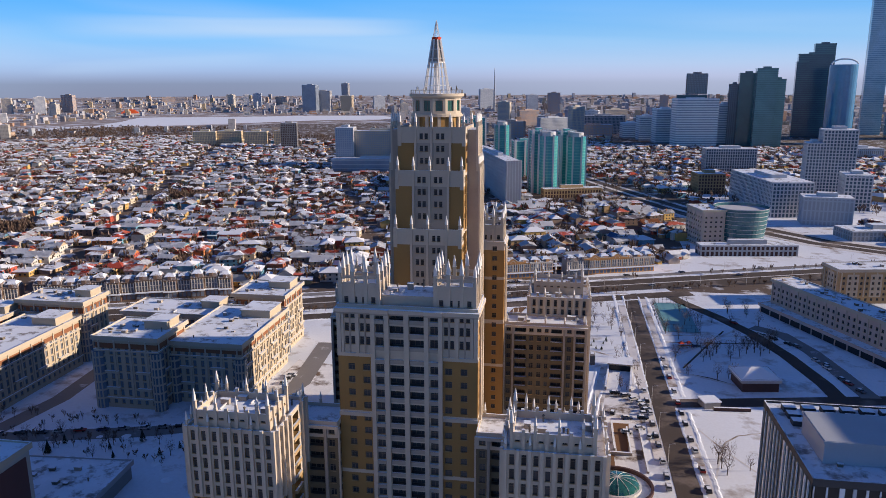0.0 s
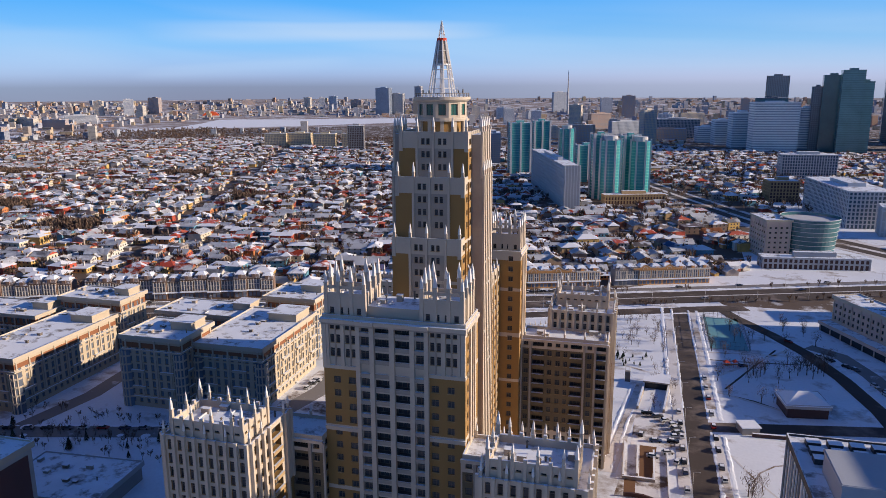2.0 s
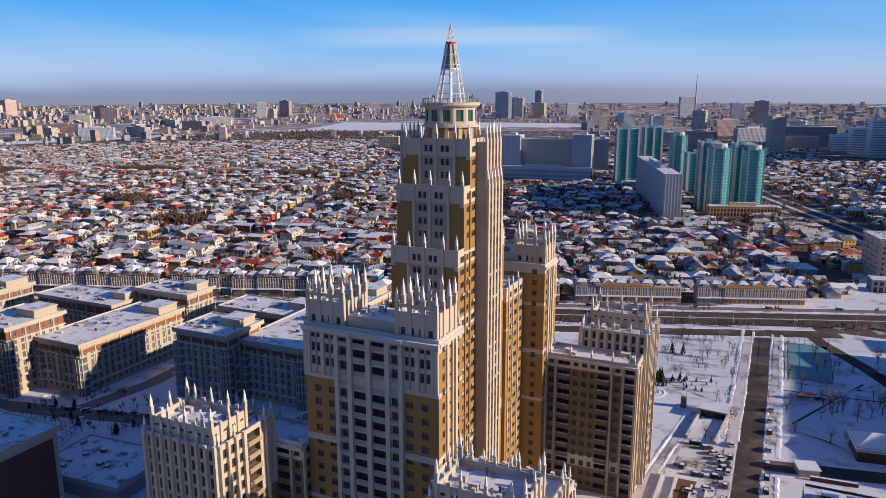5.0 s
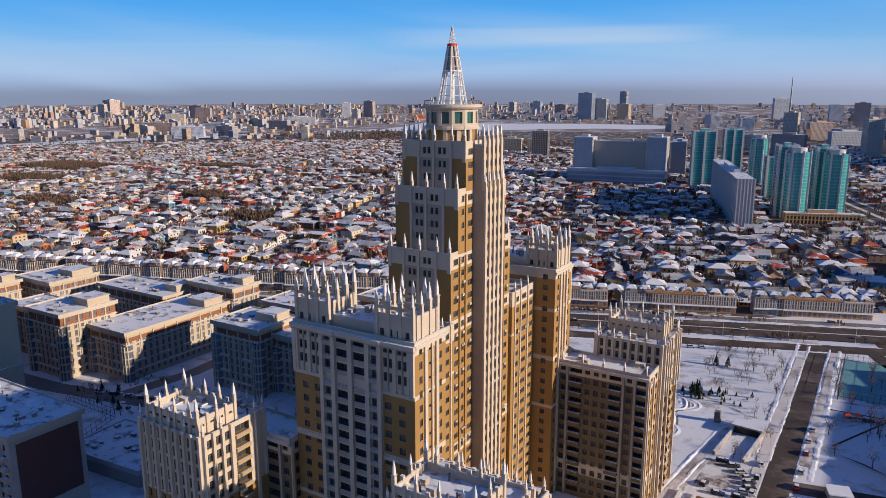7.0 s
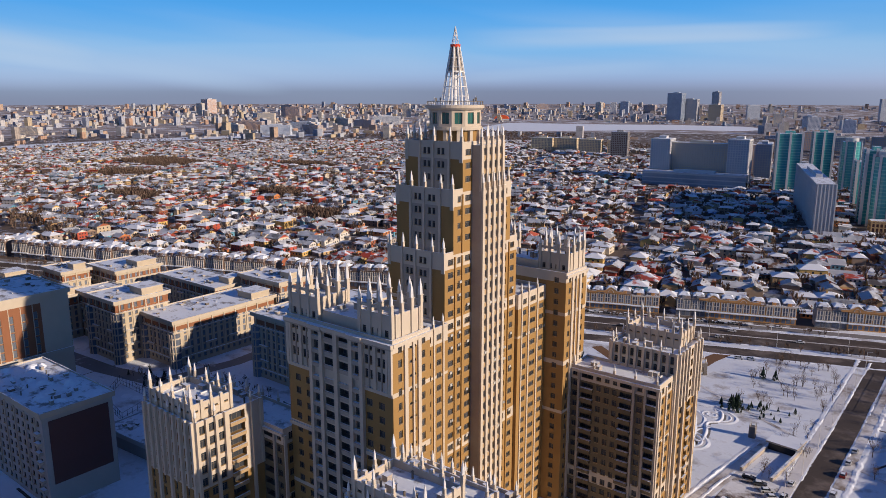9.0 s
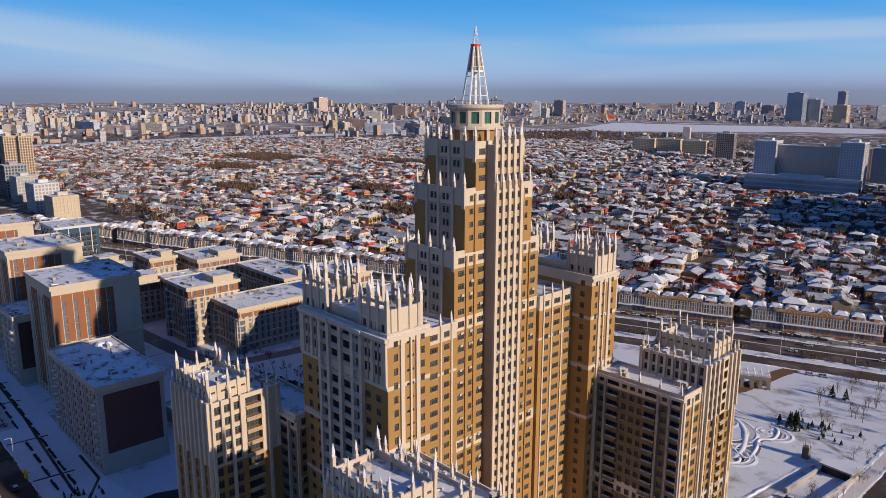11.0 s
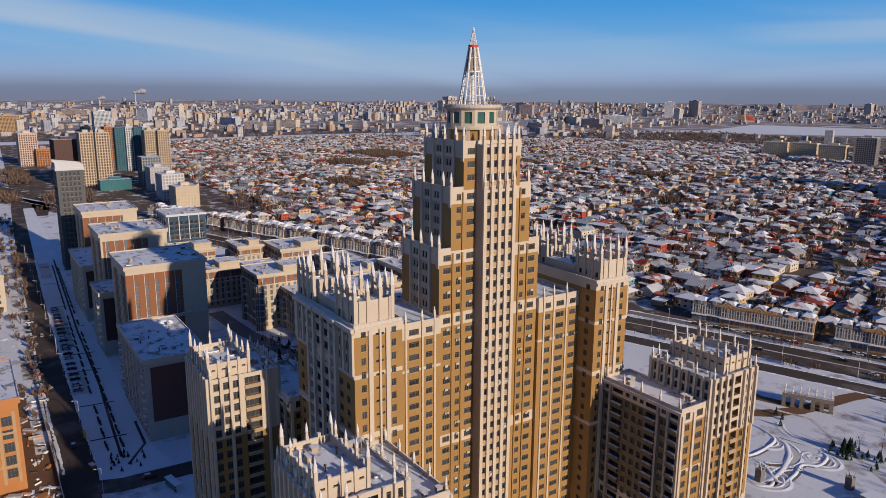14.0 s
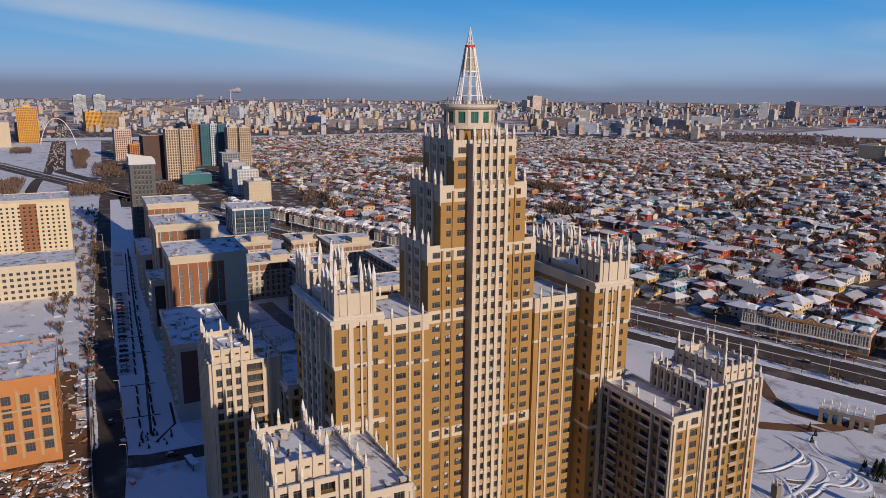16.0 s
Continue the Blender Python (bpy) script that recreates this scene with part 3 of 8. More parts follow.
# lantern and spire
g = Geo()
lantern = part("lantern", Geo(), (WHITE, OCHRE, DARK, SNOW), tower)
wins = Windows(lantern, 60, GREEN)
NL = 12
g.ring(0, 0, 6.2, 112.6, 6.2, 116.2, 24, 1, False)
for i in range(NL):
    a = 2 * math.pi * (i + 0.5) / NL
    c, s = math.cos(a), math.sin(a)
    g.obox((6.0 * c + 0.45 * s, 6.0 * s - 0.45 * c), (-s, c), 0, 0.9, 0, 0.8, 112.6, 116.2, 0)
g.ring(0, 0, 7.3, 116.0, 7.3, 116.5, 36, 0, True)
g.ring(0, 0, 7.0, 116.5, 6.9, 116.9, 36, 0, True)
for i in range(NL):
    a0, a1 = 2 * math.pi * i / NL, 2 * math.pi * (i + 1) / NL
    p, q = (6.7 * math.cos(a0), 6.7 * math.sin(a0)), (6.7 * math.cos(a1), 6.7 * math.sin(a1))
    L = math.hypot(q[0] - p[0], q[1] - p[1])
    facade(g, wins, p, q, 116.9, 121.0, [(L / 2, 2.0, 2.9, 1)], 4.0, 0.6, mats=lambda u, z: 0, depth=0.4)
g.ring(0, 0, 7.0, 121.0, 7.6, 121.5, 36, 0, False)
g.ring(0, 0, 7.6, 121.5, 7.6, 122.2, 36, 0, True)
g.ring(0, 0, 6.9, 122.21, 6.9, 122.215, 36, 3, True)
lantern.data = g.mesh("lantern", (WHITE, OCHRE, DARK, SNOW))
wins.close()

spire = part("spire", Geo(), (STEEL, RED), tower, "open white steel lattice spire with a red collar")
g = Geo()
NS = 8
for i in range(NS):
    a = 2 * math.pi * (i + 0.5) / NS
    c, s = math.cos(a), math.sin(a)
    g.beam((3.7 * c, 3.7 * s, 122.2), (1.15 * c, 1.15 * s, 136.6), 0.24)
    g.beam((0.95 * c, 0.95 * s, 137.2), (0.06 * c, 0.06 * s, 141.6), 0.07, 0)
for z in (124.4, 126.8, 129.2, 131.6, 134.0):
    r = 3.7 - (z - 122.2) * 2.55 / 14.4
    for i in range(NS):
        a, b = 2 * math.pi * (i + 0.5) / NS, 2 * math.pi * (i + 1.5) / NS
        g.beam((r * math.cos(a), r * math.sin(a), z), (r * math.cos(b), r * math.sin(b), z), 0.10)
for z in (138.3, 139.4, 140.4):
    r = 0.95 - (z - 137.2) * 0.2
    for i in range(NS):
        a, b = 2 * math.pi * (i + 0.5) / NS, 2 * math.pi * (i + 1.5) / NS
        g.beam((r * math.cos(a), r * math.sin(a), z), (r * math.cos(b), r * math.sin(b), z), 0.05)
g.ring(0, 0, 1.25, 136.5, 1.35, 137.2, 12, 1, True)
g.ring(0, 0, 0.5, 122.2, 0.4, 130.6, 8, 0, False)
g.ring(0, 0, 1.95, 130.6, 0.92, 136.6, 16, 2, False)
g.ring(0, 0, 2.3, 130.3, 2.25, 130.7, 16, 0, True)
spire.data = g.mesh("spire", (STEEL, RED, CONCRETE))
# railing, aerials and dishes on the lantern's rim
for i in range(30):
    a = 2 * math.pi * i / 30
    c, s = math.cos(a), math.sin(a)
    g = Geo()
    g.ring(7.2 * c, 7.2 * s, 0.06, 122.2, 0.06, 123.1, 5, 0, True)
    part("rail_post", g, (FRAME,), lantern)
g = Geo()
g.ring(0, 0, 7.24, 123.05, 7.24, 123.15, 36, 0, False)
part("handrail", g, (FRAME,), lantern)
rim_rng = random.Random(12)
for i in range(9):
    a = rim_rng.uniform(0, 6.28)
    c, s, h = 5.6 * math.cos(a), 5.6 * math.sin(a), rim_rng.uniform(1.0, 2.6)
    g = Geo()
    g.ring(c, s, 0.05, 122.2, 0.03, 122.2 + h, 5, 0, True)
    g.box(c - 0.16, s - 0.12, 122.2 + h * 0.5, c + 0.16, s + 0.12, 122.2 + h * 0.5 + 0.7)
    part("aerial", g, (STEEL if i % 2 else FRAME,), lantern)


def block_wall(name, x0, y0, x1, y1, z0, z1, front, side, lv, label="", limit=100, floor=3.3, front_m=None, side_m=None, sy=-1, sx=1, sill=0.8, roof_m=6, cuts=(), parapet=0.9, south=None, north=None, east=None, west=None, south_m=None, north_m=None, open_south=False):
    """A rectangular block of the tower. front: columns on the two faces along x; side: on the two along y, both read from the outer corner."""
    g = Geo()
    ob = part(name, Geo(), M_TOWER, tower, label)
    wins = Windows(ob, limit)
    w, d = x1 - x0, y1 - y0
    cz = [c for p in lv for c in p]
    bm = bands(lv)
    fm, sm = front_m or bm, side_m or bm
    first = (z1 - z0) % floor
    # the faces that look to -y and +x carry windows of their own, the others joined ones
    sc = front if south is None else south
    nc = flip(front, w) if north is None else north
    ec = side if east is None else east
    wc = flip(side, d) if west is None else west
    if not open_south:
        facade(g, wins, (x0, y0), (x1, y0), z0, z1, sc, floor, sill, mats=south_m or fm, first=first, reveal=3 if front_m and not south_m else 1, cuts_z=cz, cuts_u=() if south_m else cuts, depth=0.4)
    facade(g, wins, (x1, y0), (x1, y1), z0, z1, ec, floor, sill, mats=sm, first=first, reveal=1, cuts_z=cz)
    facade(g, wins, (x1, y1), (x0, y1), z0, z1, nc, floor, sill, mats=north_m or (lambda u, z: fm(w - u, z)), first=first, reveal=1, cuts_z=cz, cuts_u=() if north_m else [w - c for c in cuts], single=False)
    facade(g, wins, (x0, y1), (x0, y0), z0, z1, wc, floor, sill, mats=(lambda u, z: sm(d - u, z)), first=first, reveal=1, cuts_z=cz, single=False)
    roof(g, x0, y0, x1, y1, z1, roof_m, parapet)
    return ob, g, wins


def finish(ob, g, wins):
    ob.data = g.mesh(ob.name, M_TOWER)
    wins.close()


def both_sides(y0, y1, k):
    return (y0, y1) if k < 0 else (-y1, -y0)


for k in (-1, 1):
    # link between the shaft and the end block
    y0, y1 = both_sides(-31.4, -16.25, k)
    side = [(2.4, 2.3, 1.55), (7.2, 2.8, 1.55), (11.7, 1.9, 1.55)]
    side = side if k < 0 else flip(side, y1 - y0)
    ob, g, wins = block_wall("link_block", -10.3, y0, 10.3, y1, 0, 68.6, [], side, [(65.2, 68.6), (56.5, 57.2)])
    for sx in (-1, 1):
        for s in (4.8, 9.6, 13.3):
            yy = y0 + s if k < 0 else y1 - s
            pier(ob, WHITE, (sx * 10.3, yy - 0.25 * sx), (0, sx), 0, 0.5, 0.003, 0.3, 0, 69.5)
            pinnacle(ob, sx * 10.2, yy, 69.5, (3.2, 0.5))
    finish(ob, g, wins)
    # end block with two crowned corners
    y0, y1 = both_sides(-44.0, -31.4, k)
    low = [(3.3, 1.6, 1.7), (7.0, 1.7, 1.7), (10.4, 1.9, 1.9), (14.6, 3.5, 1.75, 2), (19.4, 3.5, 1.75, 2), (23.6, 1.9, 1.9), (27.0, 1.7, 1.7), (30.7, 1.6, 1.7)]
    high = [(2.4, 0.95, 2.1), (3.9, 0.95, 2.1), (6.1, 0.95, 2.1), (7.6, 0.95, 2.1), (10.4, 1.9, 2.1), (14.6, 3.5, 1.75, 2), (19.4, 3.5, 1.75, 2), (23.6, 1.9, 2.1), (26.4, 0.95, 2.1), (27.9, 0.95, 2.1), (30.1, 0.95, 2.1), (31.6, 0.95, 2.1)]
    side = [(2.4, 1.2, 1.8), (6.0, 0.95, 0.7), (7.25, 0.95, 0.7), (10.3, 1.2, 1.8)]
    side = side if k < 0 else flip(side, y1 - y0)
    lv = [(70.9, 73.0), (60.8, 61.8), (45.4, 46.8), (30.0, 31.0)]
    fm = lambda u, z: 0 if 9.0 < u < 25.0 or z > 61.6 or any(a <= z <= b for a, b in lv) else 1
    inner_cols = [(3.2, 1.5, 1.7), (30.8, 1.5, 1.7)]
    back = dict(north=inner_cols, north_m=bands(lv), open_south=True) if k < 0 else dict(south=inner_cols, south_m=bands(lv))
    ob, g, wins = block_wall("end_block", -17, y0, 17, y1, 0, 73.0, low, side, lv, front_m=fm, cuts=(9.0, 25.0), **back)
    if k < 0:
        cz = [c for p in lv for c in p]
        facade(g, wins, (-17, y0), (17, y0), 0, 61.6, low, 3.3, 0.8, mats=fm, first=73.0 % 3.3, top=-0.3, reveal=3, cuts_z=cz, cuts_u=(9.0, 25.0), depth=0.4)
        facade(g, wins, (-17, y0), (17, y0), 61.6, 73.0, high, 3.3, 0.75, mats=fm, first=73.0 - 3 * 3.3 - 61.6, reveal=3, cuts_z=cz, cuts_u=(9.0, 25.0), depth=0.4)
    yf, sf = (y0, -1) if k < 0 else (y1, 1)
    u = (1, 0) if k < 0 else (-1, 0)
    a = (-17, yf) if k < 0 else (17, yf)
    for s, w in ((0.5, 0.5), (1.4, 0.3), (5.0, 0.45), (29.0, 0.45), (32.6, 0.3), (33.5, 0.5)):
        pier(ob, WHITE, a, u, s - w, s + w, 0.003, 0.55, 61.81, 72.2)
    for s in (3.15, 6.85, 27.15, 30.85):
        pier(ob, CONCRETE, a, u, s - 0.16, s + 0.16, 0.003, 0.25, 61.81, 72.2, "mullion")
    for s, w, d in ((8.85, 0.5, 0.9), (12.2, 0.55, 0.8), (17.0, 0.6, 0.8), (21.8, 0.55, 0.8), (25.15, 0.5, 0.9)):
        pier(ob, WHITE, a, u, s - w, s + w, 0.003, d, 0, 72.19)
    for s0, s1, d in ((-0.3, 8.3, 0.95), (8.31, 12.8, 1.35), (12.81, 21.19, 1.0), (21.2, 25.7, 1.35), (25.71, 34.3, 0.95)):
        pier(ob, WHITE, a, u, s0, s1, 0.003, d, 72.2, 73.1, 'cornice')
        pier(ob, CONCRETE, a, u, s0 + 0.15, s1 - 0.15, 0.004, d - 0.3, 71.7, 72.19, 'frieze')
    for s0, s1 in ((-0.1, 8.34), (25.66, 34.1)):
        pier(ob, WHITE, a, u, s0, s1, 0.003, 0.3, 61.0, 61.8, 'band')
        pier(ob, WHITE, a, u, s0, s1, 0.003, 0.3, 45.4, 46.4, 'band')
    f = 73.0 % 3.3
    while f < 71 and k < 0:
        for s0, s1 in ((12.8, 16.35), (17.65, 21.15)):
            pier(ob, CONCRETE, a, u, s0, s1, 0.003, 0.3, f - 0.25, f + 0.79, 'balcony')
        for s0, s1 in ((9.36, 11.6), (22.4, 24.64)):
            if f > 20:
                pier(ob, CONCRETE, a, u, s0, s1, 0.003, 0.75, f - 0.2, f + 0.79, 'balcony')
        f += 3.3
    for sx in (-1, 1):
        aa, uu = ((17, y0), (0, 1)) if sx > 0 else ((-17, y1), (0, -1))
        near = (lambda s: s) if (sx > 0) == (k < 0) else (lambda s: 12.6 - s)
        for s in (4.1, 6.6, 8.65):
            pier(ob, WHITE, aa, uu, near(s) - (0.25 if s == 6.6 else 0.55), near(s) + (0.25 if s == 6.6 else 0.55), 0.003, 0.4, 0, 72.19)
        pier(ob, WHITE, aa, uu, 0, 12.6, 0.003, 0.45, 72.2, 73.1, 'cornice')
        # crowned corner
        x0, x1 = (6.6, 16.3) if sx > 0 else (-16.3, -6.6)
        c0, c1 = both_sides(-43.3, -33.5, k)
        whole, g = g, Geo()
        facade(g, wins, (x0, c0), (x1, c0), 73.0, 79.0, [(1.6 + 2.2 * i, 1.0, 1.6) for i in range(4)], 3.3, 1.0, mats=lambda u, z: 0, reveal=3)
        facade(g, wins, (x1, c0), (x1, c1), 73.0, 79.0, [], 3.3)
        facade(g, wins, (x1, c1), (x0, c1), 73.0, 79.0, [], 3.3)
        facade(g, wins, (x0, c1), (x0, c0), 73.0, 79.0, [], 3.3)
        roof(g, x0 + 0.02, c0 + 0.02, x1 - 0.02, c1 - 0.02, 77.6, 6, 1.42)
        part("crown", g, M_TOWER, ob)
        g = whole
        posts = [(x0 + 0.2 + i * (x1 - x0 - 0.4) / 3, yy) for i in range(4) for yy in (c0 + 0.1, c1 - 0.1)]
        posts += [(xx, c0 + 0.1 + i * (c1 - c0 - 0.2) / 3) for i in (1, 2) for xx in (x0 + 0.1, x1 - 0.1)]
        for i, (xx, yy) in enumerate(posts):
            q = Geo()
            q.box(xx - 0.42, yy - 0.42, 73.2, xx + 0.42, yy + 0.42, 79.9, 0)
            part("post", q, (WHITE,), ob)
            pinnacle(ob, xx, yy, 79.9, (5.6, 0.85) if i % 3 else (4.3, 0.7))
        for i in range(3):
            for yy in (c0 + 0.05, c1 - 0.35):
                s = x0 + 0.7 + i * (x1 - x0 - 0.4) / 3
                q = Geo()
                q.box(s, yy, 80.0, s + 2.0, yy + 0.3, 80.7, 0)
                part("rail", q, (WHITE,), ob)
        for i in range(4):
            pier(ob, WHITE, (x1, c0), (0, 1), 0.9 + i * 2.6, 1.3 + i * 2.6, 0.003, 0.3, 73.1, 79.3)
    # low middle attic
    c0, c1 = both_sides(-42.2, -33.0, k)
    attic = Geo()
    attic.box(-6.59, c0, 73.0, 6.59, c1, 76.0, 0, 6)
    part("attic", attic, M_TOWER, ob)
    roof_clutter(ob, -6, c0, 6, c1, 76.0, 6, 80 + k)
    for q0, q1 in ((-15.5, -7.5), (7.5, 15.5)):
        roof_clutter(ob, q0, both_sides(-42, -34.5, k)[0], q1, both_sides(-42, -34.5, k)[1], 77.6, 3, 90 + k)
    finish(ob, g, wins)

# four corner wings
for kx in (-1, 1):
    for ky in (-1, 1):
        def rx(a, b):
            return (a, b) if kx > 0 else (-b, -a)
        def ry(a, b):
            return (a, b) if ky > 0 else (-b, -a)
        x0, x1 = rx(17.0, 45.0)
        y0, y1 = ry(36.4, 46.9)
        if ky < 0:
            y0, y1 = ry(36.4, 46.9)
        w, d = x1 - x0, y1 - y0
        wide = (5.6, 17.9, 25.9)
        front = [(1.5, 1.5, 1.9), (5.6, 3.8, 1.7, 2), (9.3, 1.5, 1.9), (12.0, 1.5, 1.9), (14.5, 1.3, 1.9), (17.9, 3.6, 1.7, 2), (22.2, 1.5, 1.9), (25.9, 2.9, 1.7, 2)]
        front = front if kx > 0 else flip(front, w)
        side = [(2.6, 1.7, 1.9), (7.4, 2.4, 1.9)]
        lv = [(40.4, 43.8), (26, 27), (8, 12)]
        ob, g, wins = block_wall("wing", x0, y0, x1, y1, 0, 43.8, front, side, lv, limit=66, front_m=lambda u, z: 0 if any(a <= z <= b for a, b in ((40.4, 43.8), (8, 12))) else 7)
        for yy, u, a in ((y0, (1, 0), (x0, y0)), (y1, (-1, 0), (x1, y1))):
            for s in (3.0, 20.5, 24.0, 27.7):
                s = s if (kx > 0) == (u[0] > 0) else w - s
                pier(ob, CONCRETE, a, u, s - 0.35, s + 0.35, 0.003, 0.6, 0, 42.9)
            if kx > 0 and ky > 0 and u[0] > 0:
                for f in range(1, 12):
                    for s in wide:
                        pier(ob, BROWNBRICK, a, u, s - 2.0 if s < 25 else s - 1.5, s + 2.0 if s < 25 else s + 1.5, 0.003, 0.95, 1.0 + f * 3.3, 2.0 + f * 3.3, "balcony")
            pier(ob, WHITE, a, u, -0.3, w + 0.3, 0.003, 0.7, 42.9, 43.7, 'cornice')
        for xx, u, a in ((x1, (0, 1), (x1, y0)), (x0, (0, -1), (x0, y1))):
            for s in (0.5, 5.0, d - 0.5):
                pier(ob, WHITE, a, u, s - 0.4, s + 0.4, 0.003, 0.4, 0, 42.9)
        for xx in np.linspace(x0 + 1, x1 - 1, 5):
            pinnacle(ob, float(xx), y0 + 0.3 if ky > 0 else y1 - 0.3, 44.6, (3.2, 0.5))
        if kx > 0 or ky > 0:
            roof_clutter(ob, x0, y0, x1, y1, 43.8, 6, kx + 3 * ky)
        finish(ob, g, wins)
        # turret at the wing's end
        x0, x1 = rx(24.8, 46.0)
        y0, y1 = ry(46.95, 66.0)
        w, d = x1 - x0, y1 - y0
        front = [(1.85 + 2.5 * i, 1.05, 2.45) for i in range(8)]
        side = [(2.0, 1.6, 2.1), (4.6, 1.6, 2.1), (7.2, 1.6, 2.1), (10.8, 3.0, 2.3, 2), (14.4, 1.6, 2.1), (17.0, 1.6, 2.1)]
        lv = [(33.6, 50.0), (8, 12)]
        inner_cols = [(2.0, 1.6, 2.1), (4.6, 1.6, 2.1), (7.2, 1.6, 2.1), (11.8, 4.4, 2.3, 2)]
        if kx < 0:
            face = dict(east=inner_cols if ky < 0 else flip(inner_cols, d))
        else:
            face = dict(west=flip(inner_cols, d) if ky < 0 else inner_cols)
        ob, g, wins = block_wall("turret", x0, y0, x1, y1, 0, 50.0, front, side, lv, limit=62, **face)
        lo, hi = (9.6, 14.0) if kx < 0 else (9.3, 12.3)
        if ky > 0:
            lo, hi = (d - hi, d - lo) if kx < 0 else (lo, hi)
        for f in range(15 if kx < 0 else 10):
            pier(ob, PANEL, (x1, y0), (0, 1), lo, hi, 0.003, 0.5, 0.5 + f * 3.3, 1.4 + f * 3.3, "balcony")
        for a, u, L, n in (((x0, y0), (1, 0), w, 9), ((x1, y0), (0, 1), d, 8), ((x1, y1), (-1, 0), w, 9), ((x0, y1), (0, -1), d, 8)):
            for i in range(n):
                s = 0.5 + i * (L - 1.0) / (n - 1)
                if u == (0, 1) and lo - 0.3 < s < hi + 0.3:
                    continue
                pier(ob, WHITE, a, u, s - 0.36, s + 0.36, 0.003, 0.7, 0 if i % 2 == 0 else 34.0, 51.2)
                if i < n - 1 and i % 2 == 0:
                    nx, ny = u[1], -u[0]
                    pinnacle(ob, a[0] + u[0] * s - nx * 0.1, a[1] + u[1] * s - ny * 0.1, 51.2, (3.2, 0.5))
        # crown
        x0, x1 = rx(26.5, 43.5)
        y0, y1 = ry(54.5, 65.4)
        whole, g = g, Geo()
        for a, b in (((x0, y0), (x1, y0)), ((x1, y0), (x1, y1)), ((x1, y1), (x0, y1)), ((x0, y1), (x0, y0))):
            L = math.hypot(b[0] - a[0], b[1] - a[1])
            u = ((b[0] - a[0]) / L, (b[1] - a[1]) / L)
            n = int(L // 2.3)
            facade(g, wins, a, b, 50.0, 54.6, [(L * (i + 0.5) / n, 1.0, 0.9) for i in range(n)], 3.3, 2.5, mats=lambda u, z: 0, reveal=3)
            for i in range(n):
                s = L * i / n
                pier(ob, WHITE, a, u, s - 0.35, s + 0.35, -0.4, 0.35, 50.1, 55.4, 'post')
                if i % 2 == 0:
                    pinnacle(ob, a[0] + u[0] * s, a[1] + u[1] * s, 55.4, (4.3, 0.7) if i == 0 else (3.2, 0.5))
        roof(g, x0 + 0.02, y0 + 0.02, x1 - 0.02, y1 - 0.02, 53.0, 6, 1.62)
        part("crown", g, M_TOWER, ob)
        g = whole
        roof_clutter(ob, x0, y0, x1, y1, 53.0, 9 if ky < 0 else 6, 40 + kx + 3 * ky)
        lo_y, hi_y = ry(47.3, 54.0)
        roof_clutter(ob, rx(25.5, 45.5)[0], lo_y, rx(25.5, 45.5)[1], hi_y, 50.0, 6, 60 + kx + 3 * ky)
        finish(ob, g, wins)

# ---- materials of the town ----
BEIGE = mat("beige_render", (0.46, 0.38, 0.28), 0.85, 0.12, 0.2)
CREAM = mat("cream_cornice", (0.48, 0.41, 0.32), 0.8, 0.1, 0.2)
BRICK = mat("red_brown_brick", (0.24, 0.10, 0.05), 0.85, 0.15, 0.2)
ORANGE = mat("orange_brick", (0.40, 0.17, 0.062), 0.85, 0.15, 0.2)
PALEWALL = mat("pale_warm_render", (0.42, 0.385, 0.35), 0.85, 0.12, 0.15)
GREYWALL = mat("grey_panel_wall", (0.28, 0.265, 0.26), 0.8, 0.12, 0.1)
DARKPANEL = mat("dark_brown_cladding", (0.075, 0.038, 0.034), 0.6, 0.15, 0.1)
PINKWALL = mat("pale_pink_render", (0.52, 0.40, 0.34), 0.85, 0.12, 0.1)
# The lighter blue-grey base paints reflected sky into the house windows.
HOUSEGLASS = mat("painted_sky_house_glass", (0.10, 0.115, 0.145), 0.15, 0.3, 0.5, 2.0, objvary=1.0, spec=0.6)
DARKGREY = mat("dark_grey_cladding", (0.075, 0.08, 0.085), 0.5, 0.2, 0.1)
TEAL = mat("teal_glass", (0.05, 0.27, 0.29), 0.18, 0.25, 0.05, 0.3, spec=0.7)
NAVY = mat("dark_blue_glass", (0.035, 0.07, 0.11), 0.15, 0.3, 0.05, 0.3, spec=0.7)
DKGREEN = mat("dark_green_glass", (0.055, 0.14, 0.16), 0.15, 0.3, 0.05, 0.3, spec=0.7)
BLUEGLASS = mat("blue_glass", (0.05, 0.19, 0.36), 0.12, 0.3, 0.05, 0.3, spec=0.8)
PALE = mat("pale_grey_cladding", (0.50, 0.50, 0.52), 0.7, 0.1, 0.05)
BRIGHT = mat("white_cladding", (0.78, 0.78, 0.80), 0.6, 0.06, 0.05)
SLAB = mat("concrete_grey", (0.40, 0.39, 0.40), 0.8, 0.12, 0.05)
GREENGLASS = mat("sea_green_glass", (0.10, 0.24, 0.25), 0.2, 0.3, 0.05, 0.3, spec=0.7)
PALEGLASS = mat("pale_blue_glass", (0.40, 0.52, 0.62), 0.2, 0.25, 0.05, 0.3, spec=0.7)
# Distance haze is put into this glass as a paler blue-grey base.
FARGLASS = mat("hazed_blue_grey_glass", (0.24, 0.28, 0.35), 0.3, 0.3, 0.05, 0.3, spec=0.5)
BLACKGLASS = mat("black_glass_cladding", (0.016, 0.018, 0.022), 0.3, 0.3, 0.05, 0.3, spec=0.3)
DTEAL = mat("deep_teal_glass", (0.035, 0.13, 0.15), 0.25, 0.25, 0.05, 0.3, spec=0.5)
